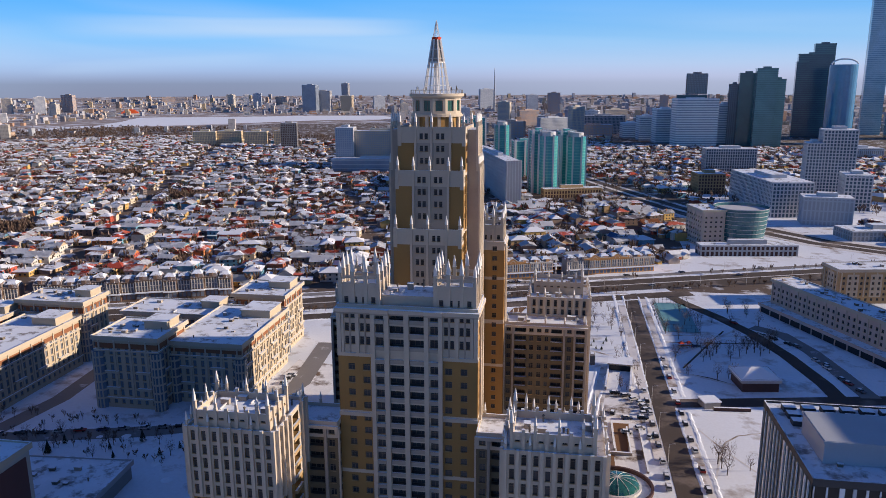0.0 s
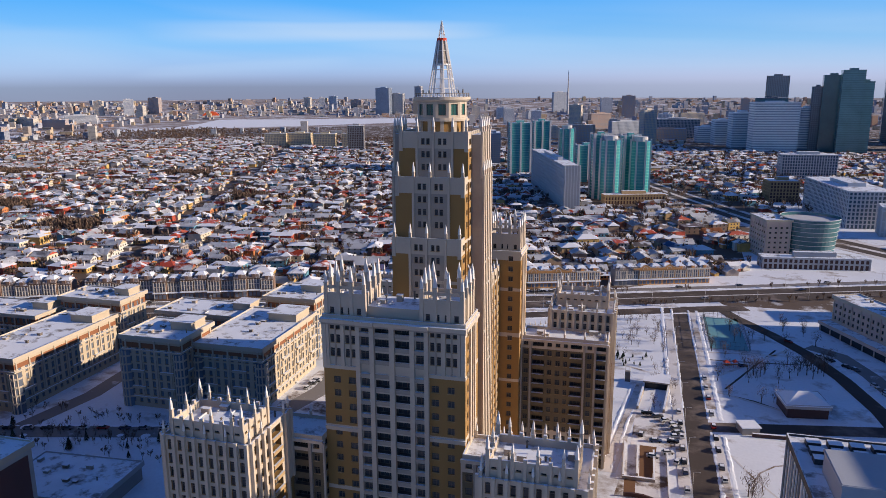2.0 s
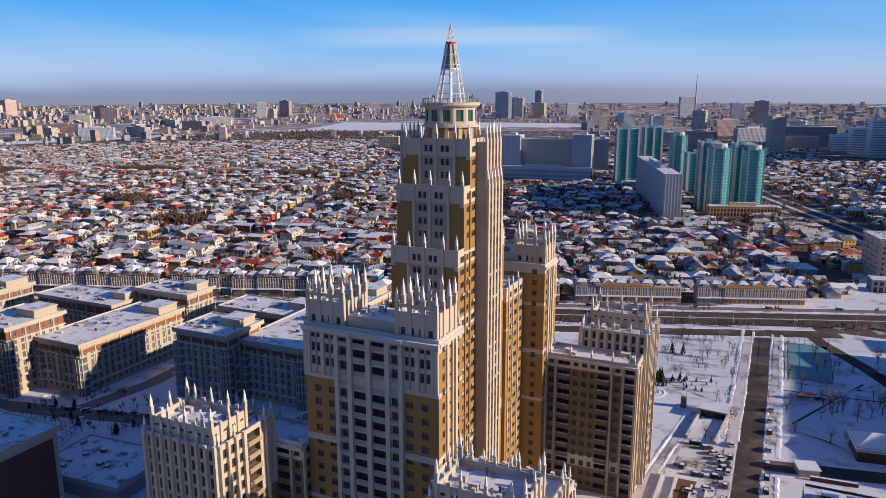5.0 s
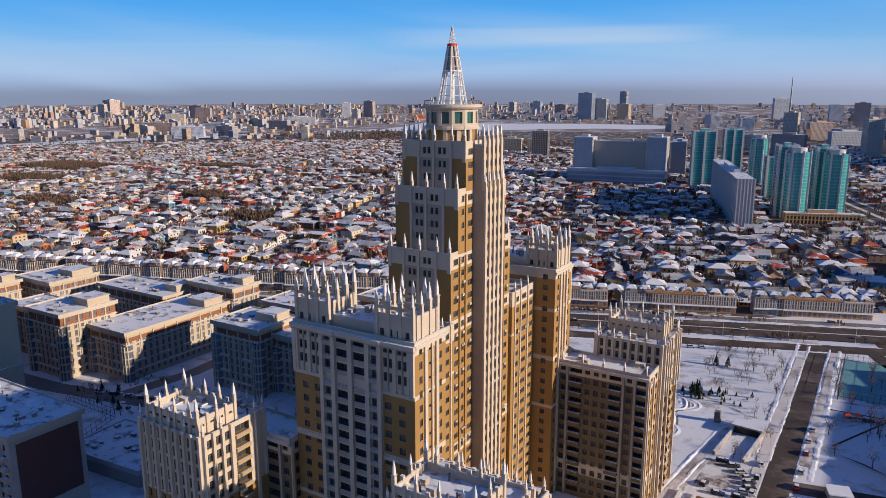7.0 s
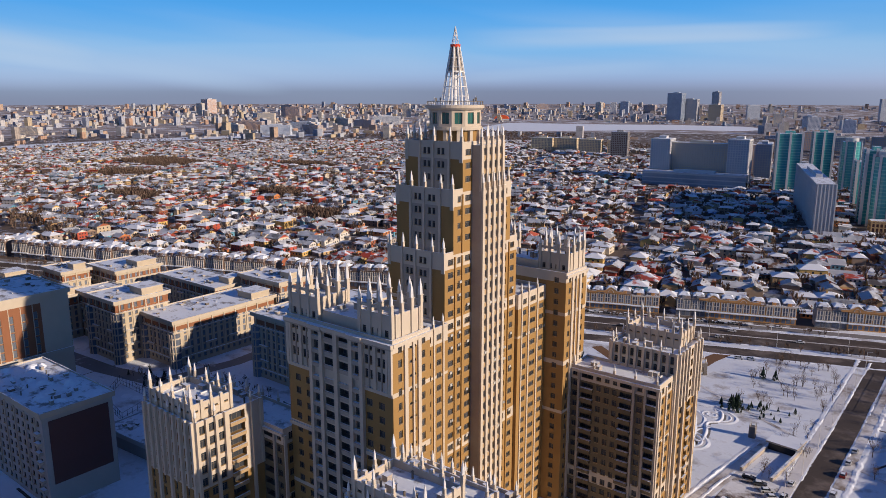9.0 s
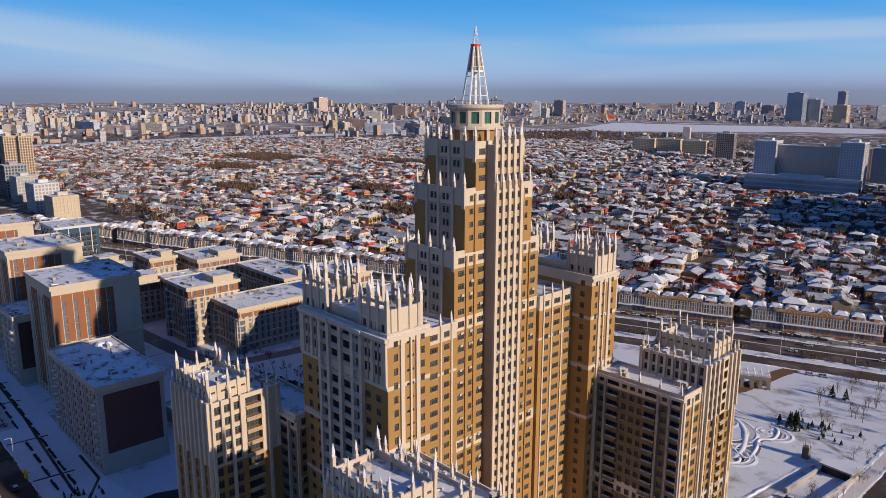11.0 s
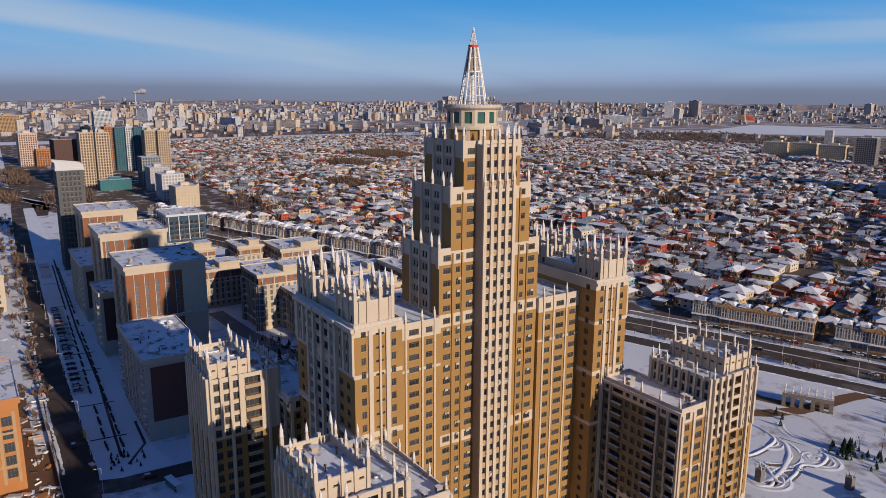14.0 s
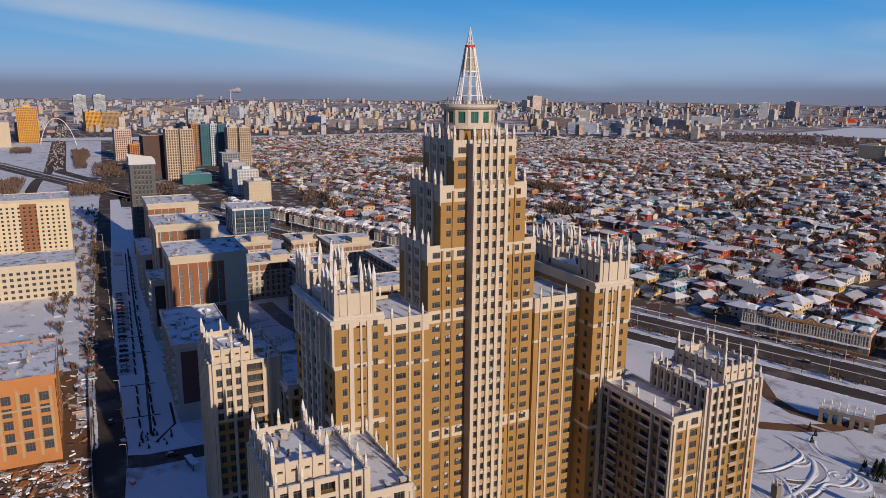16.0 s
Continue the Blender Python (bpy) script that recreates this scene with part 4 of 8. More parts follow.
GOLD = mat("golden_cladding", (0.62, 0.30, 0.02), 0.5, 0.15, 0.05)
BARK = mat("bare_winter_wood", (0.075, 0.055, 0.045), 0.9, 0.25, 0.3)
TWIG = mat("bare_twigs", (0.105, 0.070, 0.052), 0.95, 0.3, 0.02, island=0.55)
NEEDLE = mat("dark_spruce_needles", (0.020, 0.035, 0.022), 0.9, 0.4, 0.5)
HEDGE = mat("dark_hedge_twigs", (0.045, 0.04, 0.03), 0.95, 0.4, 0.6)
IRON = mat("dark_painted_iron", (0.05, 0.05, 0.055), 0.6, 0.2)
METALROOF = mat("grey_blue_sheet_metal", (0.38, 0.40, 0.44), 0.55, 0.12, 0.1, 2.0)
RUST = mat("rusty_earth", (0.16, 0.085, 0.045), 0.95, 0.3, 0.1, 1.0, second=(0.60, 0.58, 0.57), amount=0.22, second_scale=0.13)
LOT = mat("rutted_lot", (0.13, 0.09, 0.065), 0.95, 0.3, 0.1, 1.0, second=(0.66, 0.66, 0.68), amount=0.56, second_scale=0.09)
ICE = mat("sheltered_rink_ice", (0.16, 0.34, 0.36), 0.5, 0.12, 0.05)
RUBBER = mat("black_rubber", (0.02, 0.02, 0.02), 0.9, 0.1)
CARPAINT = palette("car_paint", [(0.55, 0.55, 0.56), (0.02, 0.02, 0.025), (0.10, 0.10, 0.11), (0.62, 0.62, 0.62), (0.03, 0.05, 0.12), (0.05, 0.05, 0.05), (0.25, 0.25, 0.26), (0.08, 0.08, 0.09), (0.50, 0.50, 0.51), (0.28, 0.03, 0.02), (0.015, 0.015, 0.02)], 0.3, True, 0.05)
HOUSE_COLOURS = [(0.46, 0.36, 0.24), (0.30, 0.09, 0.045), (0.52, 0.33, 0.10), (0.50, 0.46, 0.41), (0.16, 0.11, 0.09), (0.48, 0.17, 0.05), (0.30, 0.22, 0.16), (0.56, 0.52, 0.46), (0.40, 0.07, 0.04), (0.46, 0.30, 0.14), (0.33, 0.28, 0.25), (0.20, 0.16, 0.15), (0.55, 0.47, 0.36), (0.10, 0.26, 0.36)]
ROOF_COLOURS = [(0.19, 0.17, 0.17), (0.38, 0.06, 0.035), (0.17, 0.10, 0.08), (0.32, 0.32, 0.35), (0.06, 0.16, 0.36), (0.24, 0.13, 0.09), (0.46, 0.06, 0.025), (0.26, 0.24, 0.23), (0.42, 0.08, 0.04), (0.40, 0.15, 0.06), (0.15, 0.12, 0.11), (0.13, 0.10, 0.10)]


def snowed(name, colours, per_object, cover):
    """A coloured metal roof under patchy snow."""
    m = palette(name, colours, 0.75, per_object)
    n, l = m.node_tree.nodes, m.node_tree.links
    b = n["Principled BSDF"]
    old = b.inputs["Base Color"].links[0].from_socket
    geo = n["Geometry"]
    tex = n.new("ShaderNodeTexNoise")
    tex.inputs["Scale"].default_value, tex.inputs["Detail"].default_value = 0.16, 5
    l.new(geo.outputs["Position"], tex.inputs["Vector"])
    src = n.new("ShaderNodeObjectInfo").outputs["Random"] if per_object else geo.outputs["Random Per Island"]
    add = n.new("ShaderNodeMath")
    add.operation = "MULTIPLY_ADD"
    add.inputs[1].default_value = 7.31
    add.inputs[2].default_value = 0.0
    l.new(src, add.inputs[0])
    fr = n.new("ShaderNodeMath")
    fr.operation = "FRACT"
    l.new(add.outputs[0], fr.inputs[0])
    sm = n.new("ShaderNodeMath")
    sm.operation = "MULTIPLY_ADD"
    sm.inputs[1].default_value = 0.42
    l.new(fr.outputs[0], sm.inputs[0])
    l.new(tex.outputs[0], sm.inputs[2])
    ramp = n.new("ShaderNodeValToRGB")
    ramp.color_ramp.elements[0].position, ramp.color_ramp.elements[1].position = 1 - cover - 0.05, 1 - cover + 0.05
    l.new(sm.outputs[0], ramp.inputs[0])
    mx = n.new("ShaderNodeMixRGB")
    mx.inputs[2].default_value = (0.76, 0.78, 0.83, 1)
    l.new(ramp.outputs[0], mx.inputs[0])
    l.new(old, mx.inputs[1])
    l.new(mx.outputs[0], b.inputs["Base Color"])
    return m


HOUSE_COLOURS = [tuple(0.98 * (0.94 * c + 0.06 * sum(q) / 3) for c in q) for q in HOUSE_COLOURS]
ROOF_COLOURS = [tuple(0.92 * c + 0.08 * sum(q) / 3 for c in q) for q in ROOF_COLOURS]
HOUSE_WALL = palette("house_walls", HOUSE_COLOURS, 0.85, True)
HOUSE_ROOF = snowed("house_roofs", ROOF_COLOURS, True, 0.60)
FAR_WALL = palette("far_house_walls", HOUSE_COLOURS, 0.85)
FAR_ROOF = snowed("far_house_roofs", ROOF_COLOURS, False, 0.42)
# Greyish low-contrast wall colours carry the haze of distance.
CITY = palette("hazed_far_city_walls", [(0.37, 0.35, 0.35), (0.39, 0.28, 0.21), (0.44, 0.42, 0.42), (0.34, 0.35, 0.40), (0.42, 0.34, 0.24), (0.35, 0.37, 0.41), (0.39, 0.25, 0.18), (0.34, 0.29, 0.26), (0.26, 0.28, 0.34), (0.46, 0.42, 0.37)], 0.85)
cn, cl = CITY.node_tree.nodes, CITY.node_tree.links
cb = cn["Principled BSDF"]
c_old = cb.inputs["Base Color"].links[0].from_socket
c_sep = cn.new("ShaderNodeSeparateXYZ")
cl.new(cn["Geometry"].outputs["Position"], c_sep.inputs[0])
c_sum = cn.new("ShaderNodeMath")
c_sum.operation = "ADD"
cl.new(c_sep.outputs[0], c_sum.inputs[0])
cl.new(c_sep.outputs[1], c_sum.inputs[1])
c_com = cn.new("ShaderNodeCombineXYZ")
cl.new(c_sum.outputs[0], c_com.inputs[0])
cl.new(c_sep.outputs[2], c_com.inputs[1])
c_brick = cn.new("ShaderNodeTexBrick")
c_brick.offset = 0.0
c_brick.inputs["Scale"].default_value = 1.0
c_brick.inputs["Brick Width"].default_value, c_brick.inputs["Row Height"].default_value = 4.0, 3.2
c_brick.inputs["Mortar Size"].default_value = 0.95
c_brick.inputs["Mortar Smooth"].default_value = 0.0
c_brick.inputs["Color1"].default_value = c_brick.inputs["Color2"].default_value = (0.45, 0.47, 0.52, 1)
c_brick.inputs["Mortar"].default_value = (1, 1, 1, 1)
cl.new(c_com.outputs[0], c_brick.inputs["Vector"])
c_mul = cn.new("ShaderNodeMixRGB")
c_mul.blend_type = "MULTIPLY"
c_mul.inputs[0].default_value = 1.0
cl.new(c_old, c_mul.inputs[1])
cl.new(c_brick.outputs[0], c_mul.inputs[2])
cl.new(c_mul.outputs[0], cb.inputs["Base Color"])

rng = random.Random(7)

def ribbon(name, pts, w, z, material, label, category):
    g = Geo()
    P = []
    for i, p in enumerate(pts):
        a, b = Vector(pts[max(i - 1, 0)]), Vector(pts[min(i + 1, len(pts) - 1)])
        d = (b - a).normalized()
        P.append(((p[0] - d.y * w, p[1] + d.x * w, z), (p[0] + d.y * w, p[1] - d.x * w, z)))
    for p, q in zip(P, P[1:]):
        g.face([p[0], p[1], q[1], q[0]])
    return tagged(part(name, g, (material,)), label, category, kind="structure")


# ---- roads and ground round the tower ----
strip("median", -1400, 1300, -0.5, 0.5, 0.22, SLUSH, "low snowy kerb between the carriageways", "median", 0.1)
strip("verge", -1400, 1300, 11.5, 15, 0.16, YARD, "snow-covered verge beside the highway", "verge", 0.1)
strip("road", -1400, 1300, 15, 22, 0.10, ICEROAD, "trodden snowy side lane along the townhouses", "road")
strip("verge", -250, 165, -19.5, -13.2, 0.16, YARD, "snow-covered verge beside the highway", "verge", 0.1)
strip("road", -260, 175, -31, -20, 0.11, ASPHALT, "dark wet service road beside the highway", "road")
ribbon("road", [(63, 446), (70, 428), (86, 400), (97, 376), (106, 345), (112, 312), (113, 297)], 3.6, 0.13, ASPHALT, "dark diagonal street with slush at its edges", "road")
ribbon("road", [(100, 386), (112, 376), (119, 352), (123, 325), (126, 300)], 4.0, 0.125, ICEROAD, "icy trodden parking lane before the pink house", "road")
sheet("road", [(46.5, 279), (46.5, 287), (142, 305), (146, 297)], 0.12, ASPHALT, "narrow dark cross street", "road")
for x0, x1, y0, y1 in ((33.8, 37.6, 235, 415), (47.0, 50.5, 300, 430), (47.0, 50, 180, 277)):
    sheet("pavement", [(x0, y0), (x1, y0), (x1, y1), (x0, y1)], 0.2, SLUSH, "trodden snowy pavement beside the street", "pavement", thick=0.15)
sheet("parking_lot", [(18.5, 262), (37.4, 262), (37.4, 294), (20, 293)], 0.09, LOT, "rutted brown parking lot with patchy snow", "parking lot")
sheet("parking_lot", [(14, 226), (30.5, 226), (31, 258), (18.5, 262)], 0.075, LOT, "brown trodden yard with patchy snow", "yard")
sheet("pavement", [(9, 240), (14, 240), (24, 318), (20, 320)], 0.14, SLUSH, "trodden snowy footpath along the wing", "pavement")
sheet("building_site", [(-215, 76), (-84, 78), (-92, 105.5), (-150, 107.6), (-186, 108), (-215, 104)], 0.09, RUST, "churned brown earth of a building site", "building site")
ribbon("road", [(-40, 106), (-95, 110), (-135, 113.5), (-180, 114), (-257, 115.5), (-378, 119.5), (-490, 124), (-780, 136)], 5.8, 0.11, ASPHALT, "long dark street in the shade of the tower", "road")
sheet("promenade", [(-122, 118.5), (-118, 124), (-119, 141), (-139, 137.5), (-760, 150), (-760, 140.5), (-490, 129.5), (-378, 125), (-257, 121), (-180, 119.2)], 0.14, SNOW, "snow-covered promenade along the long street", "pavement", thick=0.08)
ribbon("path", [(-133, 127), (-172, 129), (-206, 131), (-290, 133), (-480, 141)], 0.5, 0.155, ASPHALT, "dark cleared footpath between the hedges", "path")
ribbon("path", [(-126, 128), (-139, 136), (-160, 136.6)], 0.5, 0.16, ASPHALT, "dark cleared footpath to the grey house", "path")
for x in (-152, -186, -228, -253, -300, -345, -405):
    y = 114 - 0.037 * (x + 180)
    sheet("path", [(x, y + 5.2), (x + 0.9, y + 5.2), (x + 2.3, y + 19), (x + 1.4, y + 19)], 0.165, ASPHALT, "dark cleared footpath across the promenade", "path")
for x0, x1 in ((-226, -199), (-342, -264), (-470, -420)):
    y0, y1 = 114 - 0.037 * (x0 + 180), 114 - 0.037 * (x1 + 180)
    sheet("parking_lot", [(x1, y1 + 5), (x1, y1 + 11.5), (x0, y0 + 11.5), (x0, y0 + 5)], 0.17, SLUSH, "trodden parking bays beside the street", "parking lot")
for k in range(30):
    x = -121 - k * 11.5
    for yy in (124.0 - 0.045 * (x + 147), 129.0 - 0.038 * (x + 145)):
        if k < 2 or rng.random() < 0.08:
            continue
        g = Geo()
        g.box(x - 4, yy - 0.25, 0.14, x + 4, yy + 0.25, 0.6)
        for i in range(12):
            xx = x - 4 + i * 0.68
            g.box(xx, yy - 0.15 - rng.uniform(0, 0.3), 0.2, xx + 0.45, yy + 0.15 + rng.uniform(0, 0.3), 0.6 + rng.uniform(0, 0.4))
        tagged(part("hedge", g, (HEDGE,)), "clipped dark winter hedge on the promenade", "hedge", "promenade hedges")

sheet("pavement", [(-1750, -60), (-84, 30), (-84, 105), (-135, 108.6), (-257, 110.6), (-378, 114.6), (-490, 119), (-780, 131), (-1000, 140), (-1750, 165)], 0.06, YARD, "trodden snow of the yards along the street", "snow")
sheet("path", [(-150, 102), (-150, 108.2), (-490, 117.8), (-490, 109)], 0.10, LOT, "trodden pavement beside the street", "pavement")
sheet("snow_field", [(-760, 150.5), (-240.5, 137.6), (-240.5, 345), (-420, 290), (-760, 200)], 0.05, YARD, "snow-covered ground between the apartment houses", "snow")
ribbon("road", [(-285, 204), (-240, 207), (-205, 214), (-150, 228), (-118, 240), (-108, 280), (-112, 330)], 4.5, 0.12, ICEROAD, "icy trodden shaded street round the apartment houses", "road")
ribbon("road", [(-205, 214), (-199, 250), (-203, 300), (-206, 345)], 4.0, 0.13, ICEROAD, "icy trodden narrow street between the apartment houses", "road")
ribbon("road", [(-117, 112), (-113, 124), (-112.5, 145), (-103, 168), (-93, 196), (-97, 222), (-118, 240)], 4.6, 0.128, ASPHALT, "dark slushy shaded lane beside the tower", "road")
sheet("parking_lot", [(-120, 248), (-96, 240), (-90, 300), (-118, 306)], 0.10, LOT, "rutted brown parking yard with patchy snow", "parking lot")

# banks of cleared snow along the streets
bank_rng = random.Random(31)


def bank(pts, w, h, z=0.1):
    """A long uneven ridge of cleared snow."""
    g = Geo()
    rows = []
    for p, q in zip(pts, pts[1:]):
        p, q = Vector(p), Vector(q)
        d = (q - p).normalized()
        n = max(1, int((q - p).length / 1.6))
        for i in range(n):
            o = p + (q - p) * (i / n)
            k = bank_rng.uniform(0.1, 0.8) * h * 0.55 * (0.65 + 0.5 * math.sin(o.x * 0.21 + o.y * 0.13))
            s = bank_rng.uniform(-0.3, 0.3) * w
            rows.append([(o.x - d.y * c, o.y + d.x * c, zz) for c, zz in ((-w + s * 0.3, z - 0.08), (-w * 0.4 + s, z + k), (w * 0.35 + s, z + k * bank_rng.uniform(0.6, 1.0)), (w + s * 0.3, z - 0.08))])
    for r in rows:
        g.v.extend(r)
    for i in range(len(rows) - 1):
        for j in range(3):
            g.f.append((i * 4 + j, i * 4 + j + 1, i * 4 + j + 5, i * 4 + j + 4))
            g.m.append(0)
    return tagged(part("snow_bank", g, (SNOW,)), "uneven bank of cleared snow beside the street", "snow bank", kind="structure")


for x, w, h in ((32.6, 1.3, 1.0), (37.7, 0.8, 0.7), (46.8, 0.8, 0.7), (51.2, 1.3, 1.0)):
    bank([(x, 298 if x < 38 else 290), (x + 0.2, 350), (x - 0.2, 400), (x, 436)], w, h)
for x in (46.9, 51.0):
    bank([(x, 150), (x, 277)], 1.1, 0.9)
for w in (-13.4, 11.8, 14.6, 22.6):
    bank([hw(s, w + bank_rng.uniform(-0.2, 0.2)) for s in range(-420 if w > 0 else -250, 331 if w > 0 else 160, 30)], 0.9, 0.8)
for w in (-19.8, -31.6):
    bank([hw(s, w + bank_rng.uniform(-0.3, 0.3)) for s in range(-250, 166, 30)], 1.0, 0.8)
bank([(12.5, 242), (17, 280), (22, 312)], 0.8, 0.8)
bank([(8.5, 242), (13, 280), (18, 318)], 0.8, 0.8)
bank([(-130, 108.7), (-180, 109), (-257, 110.6), (-378, 114.4), (-490, 118.8)], 0.8, 0.7)
bank([(-134, 118.9), (-180, 119.4), (-257, 121), (-378, 125), (-490, 129.4)], 0.7, 0.6)
bank([(-118, 241), (-150, 233), (-205, 219), (-240, 212)], 1.0, 0.8)
bank([(-108, 146), (-98, 168), (-88, 196)], 1.0, 0.8)
for k in range(28):
    x, y = bank_rng.choice(((bank_rng.uniform(-230, -110), bank_rng.uniform(180, 240)), (bank_rng.uniform(-330, -180), bank_rng.uniform(70, 106))))
    r = bank_rng.uniform(0.8, 2.2)
    g = Geo()
    g.ring(x, y, r * 1.3, 0.03, r * 0.7, r * 0.22, 9, 0, False)
    g.ring(x, y, r * 0.7, r * 0.22, 0.05, r * 0.32, 9, 0, False)
    tagged(part("snow_heap", g, (SNOW,)), "heap of cleared snow on the ground", "snow heap", "snow heaps")

# curved snow paths of the park
def path_ring(cx, cy, r, w, a0, a1, z=0.12):
    """A curved path with a bank of cleared snow on both sides."""
    g = Geo()
    n = 32
    prof = ((r - 1.5, 0.02, 1), (r - 0.5, 0.75, 1), (r, z, 0), (r + w, z, 1), (r + w + 0.5, 0.75, 1), (r + w + 1.8, 0.02, 1))
    k = len(prof)
    for i in range(n + 1):
        a = radians(a0 + (a1 - a0) * i / n)
        for q, zz, _ in prof:
            g.v.append((cx + q * math.cos(a), cy + q * math.sin(a) * 0.85, zz * 0.36 * (1 + 0.25 * math.sin(7 * a + r)) if zz > 0.5 else zz))
    for i in range(n):
        for j in range(k - 1):
            g.f.append((i * k + j, i * k + j + 1, (i + 1) * k + j + 1, (i + 1) * k + j))
            g.m.append(prof[j][2])
    return tagged(part("path", g, (SLUSH, SNOW)), "curved trodden path between banks of snow", "path", kind="structure")


for a in ((-2.3, 331, 2.4, 0.7, 0, 360), (-0.5, 331, 6.0, 0.9, -70, 110), (-4.5, 304, 8.0, 1.0, -120, 130), (-18, 321, 13, 2.0, -45, 80), (-20, 328, 6, 1.0, -60, 110), (-10, 352, 15.5, 1.0, 205, 300), (9, 312, 12, 1.0, 130, 215)):
    path_ring(*a)
for p, q in (((49, 330), (95, 385)), ((50, 366), (110, 372)), ((49, 320), (75, 305)), ((-48, 352), (-20, 360)), ((-20, 360), (30, 330))):
    d = Vector((q[0] - p[0], q[1] - p[1])).normalized()
    n = (-d.y * 0.8, d.x * 0.8)
    sheet("path", [(p[0] - n[0], p[1] - n[1]), (q[0] - n[0], q[1] - n[1]), (q[0] + n[0], q[1] + n[1]), (p[0] + n[0], p[1] + n[1])], 0.11, SLUSH, "straight trodden path in the snow", "path")


ribbon("road", [(-42, 338), (-33, 350), (-27.5, 363), (-25.2, 378), (-23.6, 393), (-20.5, 406), (-12, 416)], 3.3, 0.10, RUST, "brown trodden drive through the gate pavilion", "road")
ribbon("road", [(-75, 376), (-58, 364), (-44, 361), (-31, 366)], 2.8, 0.09, RUST, "brown trodden drive beside the gate pavilion", "road")


# ---- buildings ----
def grid_block(name, label, category, x0, y0, x1, y1, h, wall, accent=None, step=3.4, ww=1.6, wh=1.9, floor=3.2, cornice=CREAM, limit=8, rot=0.0, pil=True, plinth=4.0, vents=6, top=1.6, group="", glass=None, blank_x=False, blank_y=False, over=0.7, tall=False, half=0, stripe=False):
    """A flat-roofed house with recessed windows, piers, a cornice and rooftop vents. Local axes are turned by rot about its middle."""
    cx, cy = (x0 + x1) / 2, (y0 + y1) / 2
    w, d = x1 - x0, y1 - y0
    t = thing(name, label, category, pose(cx, cy, 0, 0, 0, rot), group)
    mats = (wall, accent or wall, cornice, DARK)
    g, rear = Geo(), Geo()
    ob = part("wall", Geo(), mats, t)
    wins = Windows(ob, limit, glass)
    c = [(-w / 2, -d / 2), (w / 2, -d / 2), (w / 2, d / 2), (-w / 2, d / 2)]
    for i in range(4):
        a, b = c[i], c[(i + 1) % 4]
        L = w if i % 2 == 0 else d
        n = max(1, int((L - 1.5) // step))
        off = (L - n * step) / 2
        cols = [] if (blank_x and i % 2 == 1) or (blank_y and i % 2 == 0) else [(off + step * (k + 0.5), ww, wh) for k in range(n)]
        acc = (lambda u, z, n=n, off=off: 1 if int((u - off) // step) % 4 in (1, 2) and plinth < z < h - top - 1.0 else 0) if accent else (lambda u, z: 0)
        if half and i == 1:
            cols = [c for c in cols if c[0] < L - half]
            acc = lambda u, z, L=L: 1 if 0.8 < u < L - half + 1 and z < h - 3.4 and not 25.5 < z < 27.2 else 0
            n = int((L - half) // step)
            for col in cols:
                pier(ob, cornice, a, ((b[0] - a[0]) / L, (b[1] - a[1]) / L), col[0] - 0.95, col[0] - 0.7, 0.004, 0.14, plinth, h - 3.5, "window_surround")
            pier(ob, cornice, a, ((b[0] - a[0]) / L, (b[1] - a[1]) / L), 0.0, L, 0.15, 0.7, 25.6, 27.0, "band")
        if stripe:
            acc = lambda u, z, L=L: 1 if L * 0.42 < u < L * 0.62 and z < h - 2 else 0
        if tall:
            acc = lambda u, z: 1 if h - 5.4 < z < h - 1.8 else 0
        cu = [off + step * k for k in range(n + 1)] if accent else ()
        facade(g, wins, a, b, 0, h, cols, floor, 0.8, mats=acc, first=plinth - int(plinth / floor) * floor, top=top, reveal=0, cuts_u=cu, cuts_z=(plinth, h - 3.4, h - top - 1.0, 25.5, 27.2) if half else (plinth, h - top - 1.0), single=i in (0, 1))
        u = ((b[0] - a[0]) / L, (b[1] - a[1]) / L)
        if pil and cols:
            for k in range(0, n + 1, 2):
                pier(ob, cornice, a, u, off + step * k - 0.3, off + step * k + 0.3, 0.003, 0.35, plinth, h - top) if i in (0, 1) else rear.obox(a, u, off + step * k - 0.3, off + step * k + 0.3, 0.003, 0.35, plinth, h - top, 0)
        if tall:
            for z0, d1 in ((plinth - 0.5, 0.7), (h - 5.9, 0.55)):
                pier(ob, cornice, a, u, -0.5, L + 0.5, 0.004, d1, z0, z0 + 0.6, "band")
            for k in range(1, n, 4):
                for fz in (plinth + floor * 1.02, plinth + floor * 3.02):
                    if i in (0, 1) and fz < h - 8:
                        pier(ob, cornice, a, u, off + step * k - step * 0.4, off + step * k + step * 1.4, 0.004, 0.9, fz, fz + 1.0, "balcony")
    ob.data = g.mesh("wall", mats)
    wins.close()
    if tall:
        # round bays at two corners with a balcony to each storey, and a small storey on the roof
        for bx, by in ((w / 2 - 0.8, -d / 2 + 0.8), (-w / 2 + 0.8, -d / 2 + 0.8)):
            bay = Geo()
            bay.ring(bx, by, 2.5, 0, 2.5, h - 5.9, 14, 0, True)
            bay = part("corner_bay", bay, (glass or GLASS,), t, "rounded glazed corner bay")
            z = plinth - 0.5
            while z < h - 6:
                q = Geo()
                q.ring(bx, by, 2.7, z, 2.7, z + 0.7, 14, 0, True)
                part("balcony", q, (cornice,), bay)
                z += floor
            for i in range(4):
                an = radians((-150 if bx < 0 else -120) + 30 * (i * 2) * 0.5)
                q = Geo()
                q.box(bx + 2.5 * math.cos(an) - 0.22, by + 2.5 * math.sin(an) - 0.22, 0, bx + 2.5 * math.cos(an) + 0.22, by + 2.5 * math.sin(an) + 0.22, h - 5.9)
                part("upright", q, (cornice,), bay)
        q = Geo()
